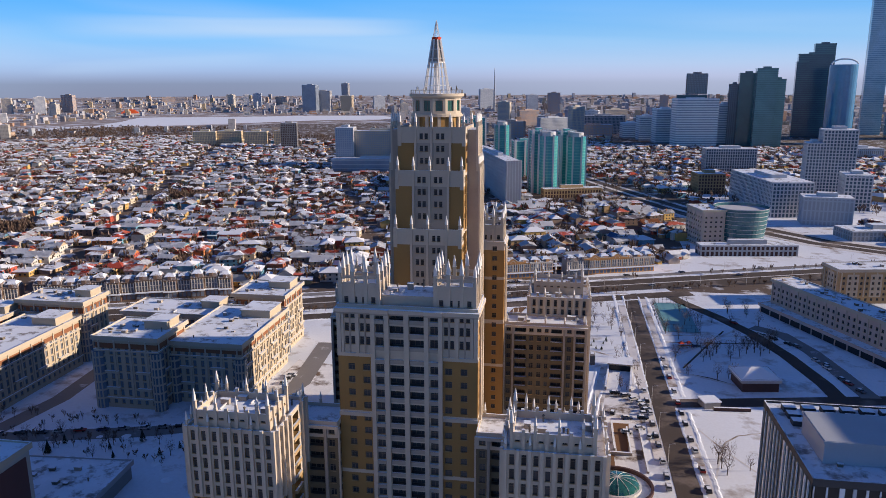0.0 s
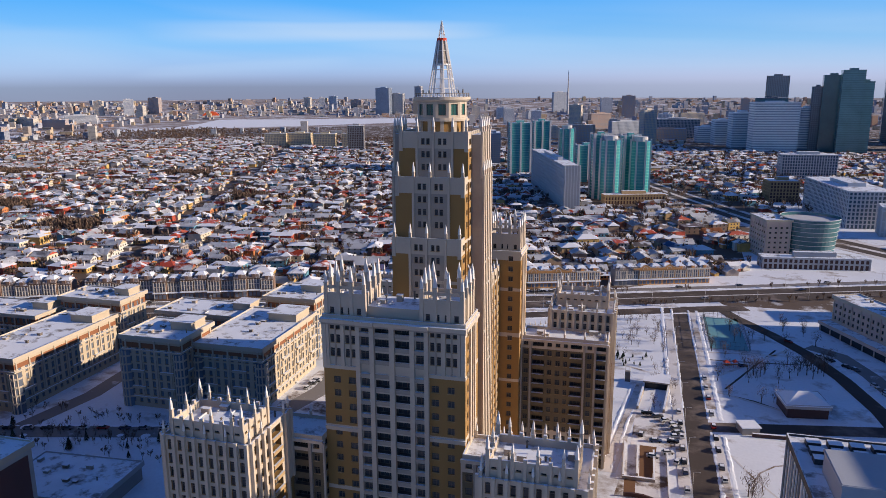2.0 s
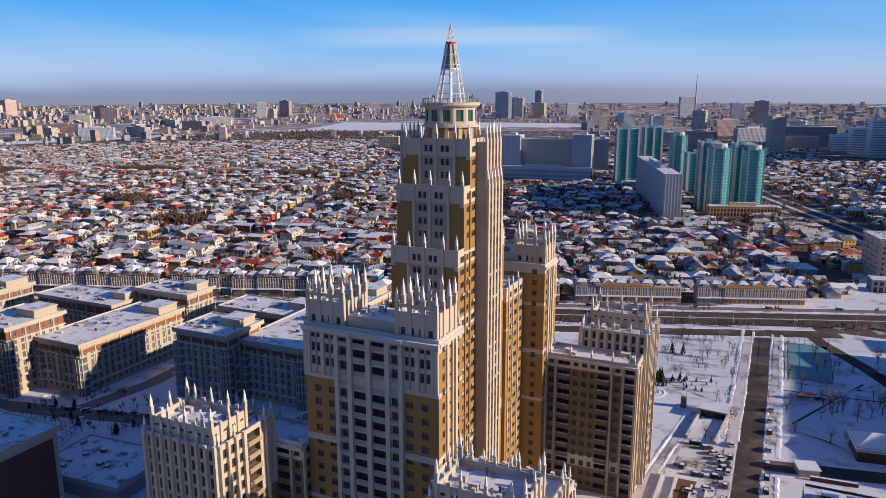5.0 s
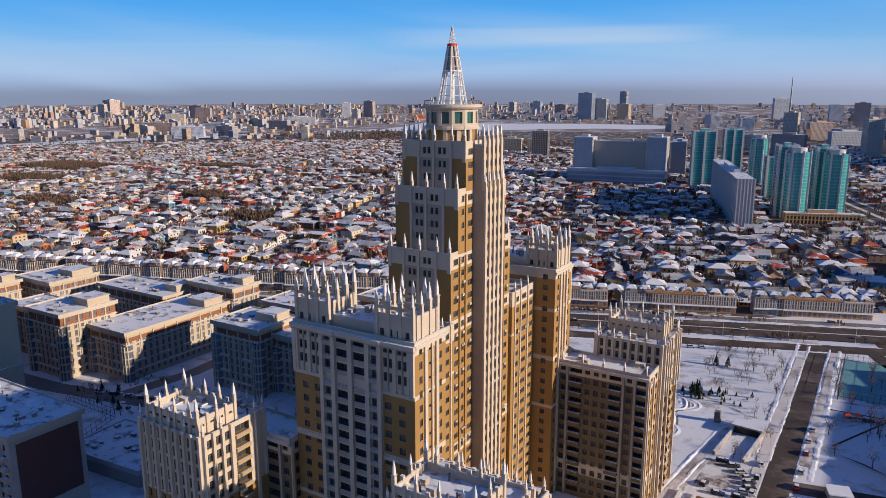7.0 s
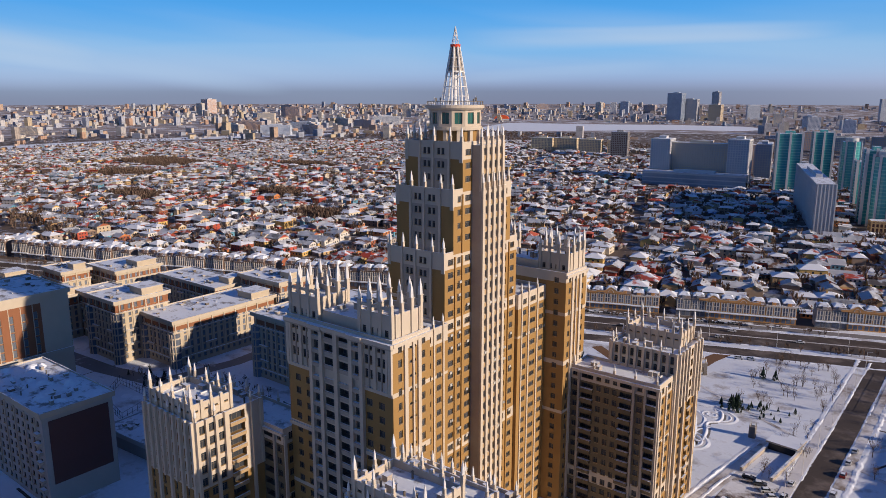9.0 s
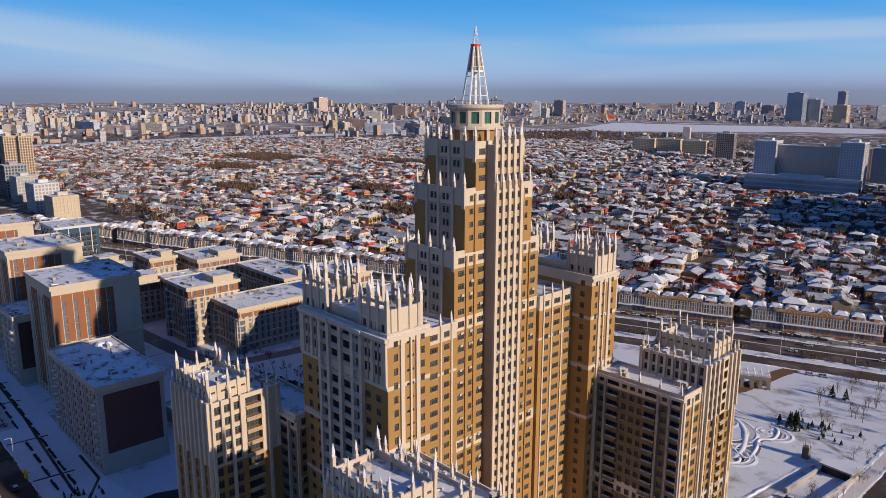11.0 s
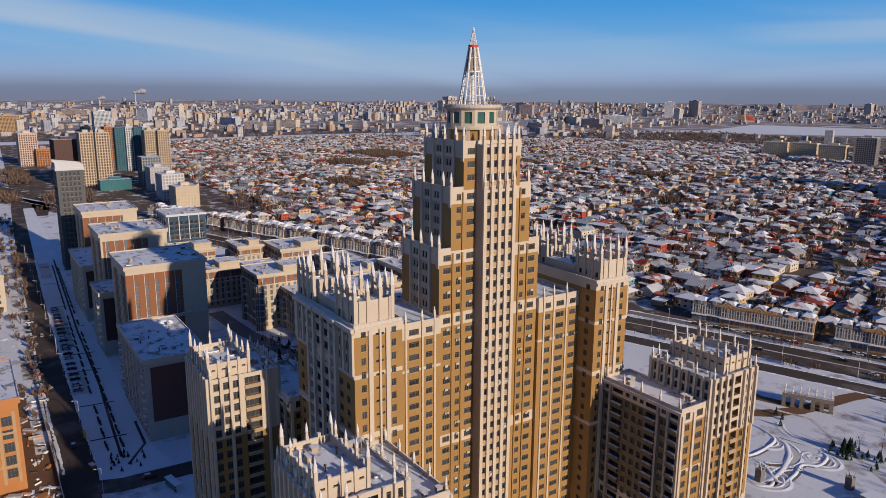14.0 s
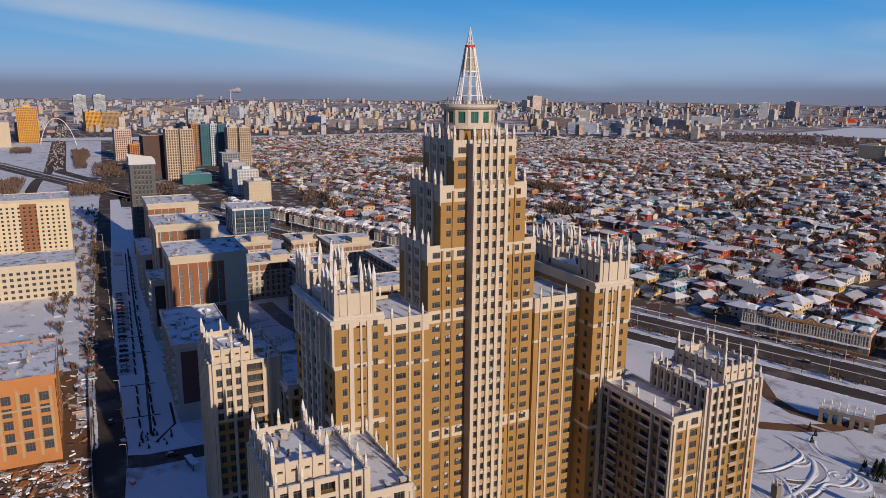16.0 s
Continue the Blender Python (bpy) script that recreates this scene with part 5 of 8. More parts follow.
        e = min(w, d) * 0.22
        q.box(w / 2 - 2 * e - 1.5, d / 2 - 2 * e - 1.5, h, w / 2 - 1.5, d / 2 - 1.5, h + 3.0, 0, 2)
        q.box(w / 2 - 2 * e - 1.9, d / 2 - 2 * e - 1.9, h + 3.0, w / 2 - 1.1, d / 2 - 1.1, h + 3.5, 1, 2)
        part("roof_storey", q, (wall, cornice, ROOFSNOW), t)
    if rear.f:
        tagged(part("rear_piers", rear, (cornice,), t), kind="stuff")
    g = Geo()
    g.box(-w / 2 - over, -d / 2 - over, h - 1.2, w / 2 + over, d / 2 + over, h, 0)
    g.face([(-w / 2 - over + 0.35, -d / 2 - over + 0.35, h + 0.02), (w / 2 + over - 0.35, -d / 2 - over + 0.35, h + 0.02), (w / 2 + over - 0.35, d / 2 + over - 0.35, h + 0.02), (-w / 2 - over + 0.35, d / 2 + over - 0.35, h + 0.02)], 1)
    for e, f, p, q in ((-1, -1, 1, -1), (1, -1, 1, 1), (1, 1, -1, 1), (-1, 1, -1, -1)):
        g.obox((e * (w / 2 + over), f * (d / 2 + over)), ((p - e) / 2 if p != e else 0, (q - f) / 2 if q != f else 0), 0.0, (w if p != e else d) + 2 * over - 0.35, -0.34, 0.003, h - 0.002, h + 0.55, 0, 1)
    part("roof", g, (cornice, ROOFSNOW), t)
    r = random.Random(int(abs(x0 * 7 + y0 * 13)))
    for k in range(vents):
        a, b, e = r.uniform(0.35, 1.1), r.uniform(0.35, 0.9), r.uniform(0.6, 1.4)
        px, py = r.uniform(-w / 2 + 2, w / 2 - 2), r.uniform(-d / 2 + 2, d / 2 - 2)
        g = Geo()
        g.box(px - a, py - b, h, px + a, py + b, h + e, 0, 1)
        g.box(px - a - 0.12, py - b - 0.12, h + e - 0.2, px + a + 0.12, py + b + 0.12, h + e - 0.02, 0, 1)
        part("roof_vent", g, (CONCRETE if k % 2 else FRAME, SNOW), t)
    roof_clutter(t, -w / 2 + 1, -d / 2 + 1, w / 2 - 1, d / 2 - 1, h + 0.02, vents // 2, int(abs(x0 + y0)))
    return t


def far_block(name, label, cx, cy, w, d, h, wall, band, rot=0.0, floor=3.4, upright=False, roofm=None, category="building", group="", thick=1.5):
    """A building far off: floor bands or upright piers stand proud of its glass."""
    t = thing(name, label, category, pose(cx, cy, 0, 0, 0, rot), group)
    g = Geo()
    g.box(-w / 2, -d / 2, 0, w / 2, d / 2, h)
    part("wall", g, (wall,), t)
    g = Geo()
    if upright:
        for a, u, L in (((-w / 2, -d / 2), (1, 0), w), ((w / 2, -d / 2), (0, 1), d), ((w / 2, d / 2), (-1, 0), w), ((-w / 2, d / 2), (0, -1), d)):
            k = max(2, int(L / 3.2))
            for i in range(k + 1):
                s = L * i / k
                g.obox(a, u, s - 0.6, s + 0.6, -0.1, 0.4, 0, h + 0.3)
        z = 3.4
        while z < h:
            g.box(-w / 2 - 0.25, -d / 2 - 0.25, z, w / 2 + 0.25, d / 2 + 0.25, z + 1.1)
            z += floor
    else:
        z = 3.4
        while z < h:
            g.box(-w / 2 - 0.4, -d / 2 - 0.4, z, w / 2 + 0.4, d / 2 + 0.4, z + thick)
            z += floor
    tagged(part("piers" if upright else "floor_bands", g, (band,), t), kind="stuff")
    g = Geo()
    g.box(-w / 2 - 0.5, -d / 2 - 0.5, h, w / 2 + 0.5, d / 2 + 0.5, h + 1.2, 0, 1)
    g.box(-w / 5, -d / 5, h + 1.2, w / 5, d / 5, h + 4.5, 0, 1)
    part("roof", g, (band, roofm or ROOFSNOW), t)
    return t


LB = "beige and brick apartment house with a snowy flat roof"
for a in ((-239.7, 228, -214, 286, 22.5), (-265, 215, -240, 242, 30), (-300, 274, -247.3, 294, 23), (-247, 290, -214, 308, 28),
          (-178, 246, -152, 268, 29.5), (-151.7, 255, -122, 303, 25.5), (-196, 293, -152.3, 313, 24), (-152, 314, -127, 338, 28), (-300, 225, -265.3, 243, 24),
          (-321, 196, -294, 224.4, 23), (-375, 198, -350, 224, 24), (-362, 236, -338, 252, 25), (-352, 258, -320, 286, 24)):
    grid_block("apartment_house", LB, "apartment building", *a, BEIGE, BRICK, 3.3, 1.4, 2.6, 3.4, limit=8, vents=7, plinth=4.4, over=1.1, tall=True, glass=HOUSEGLASS)
grid_block("apartment_house", "grey apartment house with a blank dark brown end panel", "apartment building", -188, 138, -139, 160, 31, PALEWALL, None, 3.6, 1.5, 1.8, 3.1, cornice=CREAM, limit=8, blank_x=True, vents=7)
last = [o for o in scene.objects if o.name.startswith("apartment_house") and o.parent is None][-1]
g = Geo()
g.box(24.5, -9.2, 7.5, 24.72, 9.4, 28.2)
part("end_panel", g, (mat("red_brown_cladding", (0.125, 0.055, 0.048), 0.6, 0.15, 0.1),), last, "large dark brown cladding panel")
roof_rng = random.Random(21)
for k in range(18):
    x, y, a, b, h = roof_rng.uniform(-21, 21), roof_rng.uniform(-8, 8), roof_rng.uniform(0.8, 3.0), roof_rng.uniform(0.6, 1.6), roof_rng.uniform(0.5, 1.6)
    g = Geo()
    g.ring(x, y, a, 31.0, a * 0.55, 31.0 + h * 0.7, 8, 0, False)
    g.ring(x, y, a * 0.55, 31.0 + h * 0.7, 0.1, 31.0 + h, 8, 0, False)
    part("snow_heap", g, (SNOW,), last)
roof_clutter(last, -22, -9, 22, 9, 31.0, 16, 5)
for k in range(7):
    for s in (2.6, 45.0):
        pier(last, CREAM, (-24.5, -11), (1, 0), s, s + 2.4, 0.004, 1.2, 5.0 + k * 3.1, 6.0 + k * 3.1, "balcony")
for a, cap in (((-240, 145, -205, 179, 50.3), 1), ((-302, 145, -268, 177, 54), 1), ((-395, 149, -360, 180, 52), 1)):
    grid_block("apartment_house", "tall cream and red-brick apartment house with snowy roof", "apartment building", *a, CREAM, BRICK, 4.3, 1.5, 2.9, 3.3, limit=8, vents=8, plinth=4, top=3.6, half=9, pil=False, glass=HOUSEGLASS)
for a in ((-266, 139, -242, 158, 31), (-356, 140, -304, 158, 31)):
    grid_block("apartment_house", "grey apartment house with a snowy flat roof", "apartment building", *a, PALEWALL, None, 3.6, 1.5, 1.8, 3.1, cornice=CREAM, limit=8, blank_x=True, vents=8)
    last = [o for o in scene.objects if o.name.startswith("apartment_house") and o.parent is None][-1]
    g = Geo()
    g.box((a[2] - a[0]) / 2, -(a[3] - a[1]) / 2 + 1.4, 7.5, (a[2] - a[0]) / 2 + 0.22, (a[3] - a[1]) / 2 - 1.4, 28.2)
    part("end_panel", g, (DARKPANEL,), last, "large dark brown cladding panel")
    for k in range(7):
        pier(last, CREAM, (-(a[2] - a[0]) / 2, -(a[3] - a[1]) / 2), (1, 0), a[2] - a[0] - 4.2, a[2] - a[0] - 1.4, 0.36, 1.3, 5.0 + k * 3.1, 6.0 + k * 3.1, "balcony")
grid_block("office_tower", "dark glass office tower with a pale jagged top", "office tower", -462, 145, -440, 162, 71, DARKGREY, None, 2.6, 1.7, 2.9, 3.6, cornice=PALE, limit=8, pil=False)
last = [o for o in scene.objects if o.name.startswith("office_tower") and o.parent is None][-1]
for i in range(9):
    g = Geo()
    x, lift = -10.6 + i * 2.6, (2.2, 3.6, 2.8)[i % 3]
    g.solid([(x, -8.9, 71.3), (x + 0.45, -8.9, 71.3), (x + 0.45, 8.9, 71.3), (x, 8.9, 71.3), (x, -8.9, 72.6 + lift), (x + 0.45, -8.9, 72.6 + lift), (x + 0.45, 8.9, 71.9 + lift * 0.5), (x, 8.9, 71.9 + lift * 0.5)], ((0, 3, 2, 1), (0, 1, 5, 4), (1, 2, 6, 5), (2, 3, 7, 6), (3, 0, 4, 7), (4, 5, 6, 7)))
    part("crest_fin", g, (PALE,), last)
grid_block("office_building", "low office building in a white concrete grid", "office", -522, 225, -486, 256, 25, NAVY, None, 4.0, 3.2, 2.8, 4.0, cornice=PALE, limit=8)
grid_block("apartment_house", "pale beige panel apartment house with a brown stripe", "apartment building", -505, 48, -467, 103, 44, mat("pale_yellow_render", (0.56, 0.47, 0.33), 0.85, 0.1, 0.2), BRICK, 3.6, 1.5, 1.5, 3.0, limit=8, stripe=True, pil=False)
grid_block("office_building", "low white office building with a snowy roof", "office", -388, 52, -350, 104, 21, CREAM, None, 3.8, 2.0, 1.8, 3.6, limit=8)
grid_block("apartment_house", "unfinished orange brick apartment house with a cluttered roof", "apartment building", -166, 74, -127, 98, 31, ORANGE, None, 5.6, 2.9, 3.2, 4.4, cornice=ORANGE, limit=24, vents=14, plinth=4, pil=False)
last = [o for o in scene.objects if o.name.startswith("apartment_house") and o.parent is None][-1]
for s in (1.2, 7.0, 12.6, 18.2, 22.4):
    pier(last, PANEL, (19.5, -12), (0, 1), s - 0.45, s + 0.45, 0.003, 0.25, 3, 27)
for s in (8.6, 19.8):
    pier(last, PANEL, (19.5, -12), (0, 1), 1.2, 22.6, 0.26, 0.4, s, s + 0.7, "band")
grid_block("shopping_hall", "low hall with a broad snow-covered roof", "hall", -169, 172, -134, 196, 6, GREYWALL, None, 3.0, 1.8, 1.8, 5.0, cornice=SLAB, limit=40, vents=7, rot=4, pil=False)
grid_block("office_building", "dark glass office building with pale upright fins", "office", 54, 150, 96, 189, 43.5, BLACKGLASS, None, 2.0, 1.5, 3.0, 3.6, blank_x=True, blank_y=True, cornice=IRON, limit=24, vents=7, plinth=0, pil=False, over=0.3)
last = [o for o in scene.objects if o.name.startswith("office_building") and o.parent is None][-1]
g = Geo()
g.box(-17, -12, 43.6, 19, 3, 49.0, 0, 1)
g.box(-17.25, -12.25, 48.4, 19.25, 3.25, 48.9, 0, 1)
for a, u, L in (((-21, 19.5), (0, -1), 39), ((-21, -19.5), (1, 0), 42)):
    for i in range(int(L / 2.6) + 1):
        wide = (0.25, 0.7, 0.3, 0.45, 1.0)[i * 7 % 5]
        pier(last, BRIGHT if i % 3 else PALE, a, u, 2.6 * i, min(2.6 * i + wide, L), 0.003, 0.3, 0, 42.2, "fin")
part("penthouse", g, (METALROOF, METALROOF), last, "windowless grey rooftop plant room")
for i in range(8):
    for k in range(0, 6, 2):
        g = Geo()
        g.box(-18 + i * 4.6, 6 + k * 2.0, 43.6, -15 + i * 4.6, 8.6 + k * 2.0, 44.9, 0, 1)
        part("roof_unit", g, (IRON, SNOW), last)
grid_block("apartment_house", "pale pink five-storey house with a snowy roof", "apartment building", 133.7, 334.6, 147.7, 424.6, 18, PINKWALL, None, 3.4, 1.4, 1.7, 3.2, limit=8, rot=22.6, vents=16, cornice=CREAM, plinth=5.5)
grid_block("arcade", "low arcade of shops with a snowy roof", "shops", 128.0, 330.7, 134.2, 420.7, 4.6, BLACKGLASS, None, 4.0, 3.0, 2.6, 4.2, cornice=PINKWALL, limit=30, rot=22.6, vents=0, pil=True, plinth=0)
grid_block("apartment_house", "ochre rendered house with a snowy roof", "apartment building", 156, 440, 196, 458, 20, PANEL, CREAM, 3.4, 1.4, 1.7, 3.2, limit=8, rot=10)
grid_block("kiosk", "small single-storey grey pavilion in the snow", "pavilion", 75, 300, 90, 313, 5.2, DARKPANEL, None, 3.0, 1.6, 1.6, 4.0, cornice=SLAB, limit=20, vents=0, pil=False, plinth=0, rot=8)
last = [o for o in scene.objects if o.name.startswith("kiosk") and o.parent is None][-1]
g = Geo()
g.solid([(-8.6, -7.6, 5.3), (8.6, -7.6, 5.3), (8.6, 7.6, 5.3), (-8.6, 7.6, 5.3), (-2, 0, 8.6), (2, 0, 8.6)], ((0, 1, 5, 4), (1, 2, 5), (2, 3, 4, 5), (3, 0, 4), (3, 2, 1, 0)))
part("hipped_roof", g, (SNOW,), last, "snow-covered hipped roof")

# Unseen blocks, added out of view in the east only to cast shade.
for a in ((152, 163, 180, 200, 75), (186, 304, 210, 410, 39), (104, 145, 126, 160, 72)):
    far_block("apartment_house", "unseen plain grey block added east of the street to cast shade", (a[0] + a[2]) / 2, (a[1] + a[3]) / 2, a[2] - a[0], a[3] - a[1], a[4], GREYWALL, SLAB, 0, 3.2, True)

# teal towers and what stands beyond the houses
def round_tower(name, label, cx, cy, r, h, wall, band, floor=3.4, n=20):
    t = thing(name, label, "tower")
    g = Geo()
    g.ring(cx, cy, r, 0, r, h, n)
    part("glass_wall", g, (wall,), t)
    z = 6.0
    g = Geo()
    while z < h - 3:
        g.ring(cx, cy, r + 0.35, z, r + 0.35, z + 0.9, n)
        z += floor
    tagged(part("floor_bands", g, (band,), t), kind="stuff")
    g = Geo()
    for a in (200, 250, 300, 350):
        c, s = math.cos(radians(a)), math.sin(radians(a))
        g.box(cx + (r + 0.5) * c - 1, cy + (r + 0.5) * s - 1, 0, cx + (r + 0.5) * c + 1, cy + (r + 0.5) * s + 1, h + 2)
    g.ring(cx, cy, r * 0.7, h, r * 0.7, h + 5, n)
    part("crown", g, (PALE,), t)
    return t


LT = "teal glass apartment tower with pale piers"
SEA = mat("sea_green_band", (0.10, 0.36, 0.36), 0.5, 0.1)


def teal_block(cx, cy, w, d, h, rot=18):
    t = far_block("apartment_tower_far", LT, cx, cy, w, d, h, TEAL, SEA, rot, 3.4, thick=0.8)
    for x, y in ((-1, -1), (1, -1), (1, 1), (-1, 1), (0, -1), (1, 0)):
        g = Geo()
        g.box(x * w / 2 - 1.3, y * d / 2 - 1.3, 0, x * w / 2 + 1.3, y * d / 2 + 1.3, h + 3)
        part("pier", g, (PALE,), t)
    return t


for cx, cy, r, h in ((-17, 850, 11, 66), (15, 884, 11, 63)):
    round_tower("apartment_tower_far", LT, cx, cy, r, h, TEAL, SEA)
    teal_block(cx - 12, cy + 12, 17, 17, h + 4)
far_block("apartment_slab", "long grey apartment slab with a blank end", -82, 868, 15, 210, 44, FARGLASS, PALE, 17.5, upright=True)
g = Geo()
g.box(-8.2, -106.5, 0, 8.2, -105.6, 46)
slab_thing = [o for o in scene.objects if o.name.startswith("apartment_slab") and o.parent is None][-1]
part("blank_end", g, (SLAB,), slab_thing)
for i in range(6):
    pier(slab_thing, PALE, (-8.2, -106.5), (1, 0), 0.3 + i * 3.0, 1.1 + i * 3.0, 0.003, 0.3, 0, 46)
for cx, cy, w, d, h in ((-152, 1056, 28, 24, 73), (-138, 1180, 24, 24, 70), (-54, 1010, 27, 20, 47), (-20, 940, 22, 20, 40)):
    teal_block(cx, cy, w, d, h)
round_tower("apartment_tower_far", LT, -92, 1118, 11, 63, TEAL, SEA)
for cx, cy, w, d, h in ((-322, 1072, 26, 30, 60), (-220, 1086, 26, 30, 62), (-271, 1082, 78, 18, 55)):
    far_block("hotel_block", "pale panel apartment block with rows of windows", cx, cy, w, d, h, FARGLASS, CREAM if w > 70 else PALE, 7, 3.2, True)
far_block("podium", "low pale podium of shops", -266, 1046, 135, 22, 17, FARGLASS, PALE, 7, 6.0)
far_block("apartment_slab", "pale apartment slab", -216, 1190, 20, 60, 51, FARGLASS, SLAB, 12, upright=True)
far_block("apartment_tower_far", "dark grey apartment tower", -525, 1370, 30, 26, 50, DARKPANEL, GREYWALL, 15, upright=True)
for cx, cy, w in ((-735, 1440, 46), (-690, 1460, 50), (-628, 1452, 46), (-580, 1470, 30)):
    far_block("apartment_house_far", "cream apartment house beyond the low houses", cx, cy, w, 18, 28, GREYWALL, mat("cream_panels", (0.62, 0.50, 0.32), 0.8), 12, upright=True)
# business quarter
for cx, cy, w, d, h, wall, band, rot, nm, lb, fl, up in (
        (356, 1566, 34, 40, 141, DKGREEN, DKGREEN, -8, "glass_tower", "dark green glass tower", 4.0, False),
        (379, 1525, 36, 44, 149, GREENGLASS, DKGREEN, -8, "glass_tower", "green glass tower with a stepped top", 4.0, False),
        (403, 1528, 22, 40, 129, GREENGLASS, DKGREEN, -8, "glass_tower", "low shoulder of a green glass tower", 4.0, False),
        (336, 1590, 18, 30, 120, SLAB, GREYWALL, -8, "office_tower", "slim grey office tower", 4.0, True),
        (284, 1720, 42, 36, 142, SLAB, GREYWALL, -6, "office_tower", "grey concrete office tower", 4.0, True),
        (262, 1640, 60, 40, 98, DKGREEN, NAVY, -6, "office_tower", "dark office block", 4.0, False),
        (556, 1830, 70, 44, 185, NAVY, DKGREEN, -12, "glass_tower", "dark glass tower with a stepped top", 4.2, False),
        (575, 1832, 42, 36, 207, DKGREEN, NAVY, -12, "glass_tower", "upper storeys of a dark glass tower", 4.2, False),
        (530, 1832, 24, 40, 168, NAVY, DKGREEN, -12, "glass_tower", "dark glass tower", 4.2, False),
        (727, 1940, 44, 40, 332, PALEGLASS, BLUEGLASS, -14, "glass_tower", "tall slim pale blue glass tower", 4.4, False),
        (742, 1800, 60, 50, 122, DKGREEN, BLUEGLASS, -14, "glass_tower", "teal glass tower", 4.2, False),
        (253, 1532, 80, 40, 91, FARGLASS, BRIGHT, 7, "terraced_block", "white banded terraced apartment block", 4.6, False),
        (326, 1605, 42, 40, 80, FARGLASS, BRIGHT, 7, "terraced_block", "white banded terraced apartment block", 4.6, False),
        (207, 1620, 42, 40, 70, FARGLASS, BRIGHT, 7, "terraced_block", "white banded terraced apartment block", 4.6, False),
        (176, 1690, 32, 40, 52, FARGLASS, BRIGHT, 7, "terraced_block", "white banded terraced apartment block", 4.6, False),
        (150, 1755, 40, 40, 34, FARGLASS, BRIGHT, 7, "terraced_block", "white banded terraced apartment block", 4.6, False),
        (94, 1900, 104, 30, 44, NAVY, SLAB, 6, "office_building_far", "long grey apartment slab", 3.6, True),
        (304, 892, 34, 30, 72, NAVY, PALE, -8, "office_tower", "white gridded office tower", 3.6, True),
        (279, 892, 16, 26, 57, NAVY, PALE, -8, "office_tower", "white gridded lower office tower", 3.6, True),
        (290, 790, 24, 30, 34, NAVY, PALE, -8, "office_building_far", "white gridded office wing", 3.6, True),
        (234, 698, 40, 22, 24, SLAB, PALE, -8, "office_building_far", "pale concrete block with narrow slits", 9.0, True),
        (206, 780, 38, 108, 32, NAVY, PALE, 8, "office_building_far", "white gridded office block with a snowy roof", 3.6, True),
        (236, 1116, 70, 24, 31, NAVY, PALE, 4, "office_building_far", "pale low office block", 4.0, True),
        (166, 884, 30, 26, 22, DARKPANEL, PANEL, 8, "building_shell", "ochre brick building shell without glass", 3.6, True),
        (478, 1310, 64, 40, 18, GREYWALL, PALE, 6, "hall", "low hall with a broad snowy roof", 6.0, True),
        (262, 640, 70, 26, 7, GREYWALL, SLAB, 12, "hall", "low hall with a broad snowy roof", 6.0, True),
        (10, 830, 66, 12, 9, DARKPANEL, PANEL, 20, "office_building_far", "ochre low office building", 4.0, True)):
    far_block(nm, lb + " of the business quarter", cx, cy, w, d, h, wall, band, rot, fl, up, thick=2.6 if band is BRIGHT else 0.7)
# round blue glass tower with an open white ring on its roof
t = thing("glass_tower", "rounded blue glass tower with a white ring on its roof", "tower", pose(552, 1632, 0))
g = Geo()
g.ring(0, 0, 27, 0, 26, 158, 32)
part("glass_wall", g, (BLUEGLASS,), t)
for i in range(16):
    a, b = radians(200 - 12 * i), radians(188 - 12 * i)
    g = Geo()
    g.beam((25 * math.cos(a), -4, 158 + 11 * max(0, math.sin(a))), (25 * math.cos(b), -4, 158 + 11 * max(0, math.sin(b))), 1.6, 0, 6)
    part("ring_piece", g, (BRIGHT,), t)
# curved glass office
t = thing("glass_office", "curved green glass office with pale floor bands", "office", pose(139, 598, 0, 0, 0, 0))
g = Geo()
g.ring(0, 0, 17.5, 0, 20.5, 30, 40, 0, False)
part("glass_wall", g, (DKGREEN,), t)
for i in range(8):
    g = Geo()
    g.ring(0, 0, 18.2 + i * 0.34, 4.5 + i * 3.3, 18.3 + i * 0.34, 4.85 + i * 3.3, 40)
    part("floor_band", g, (PALE,), t)
g = Geo()
g.ring(0, 0, 19.8, 26.5, 19.8, 26.6, 40, 0, True)
part("roof", g, (ROOFSNOW,), t)
g = Geo()
g.ring(0, 0, 20.6, 29.7, 20.7, 30.3, 40, 0, False)
part("rim", g, (PALE,), t)
grid_block("office_wing", "pale office wing with small windows", "office", 103, 580, 121, 610, 29, PINKWALL, None, 4.0, 1.6, 1.4, 3.6, limit=8, rot=14)
far_block("shop_row", "low dark shops with snow on the roof", 136, 560, 70, 11, 7, DARKPANEL, SLAB, 8, 5.0, True)
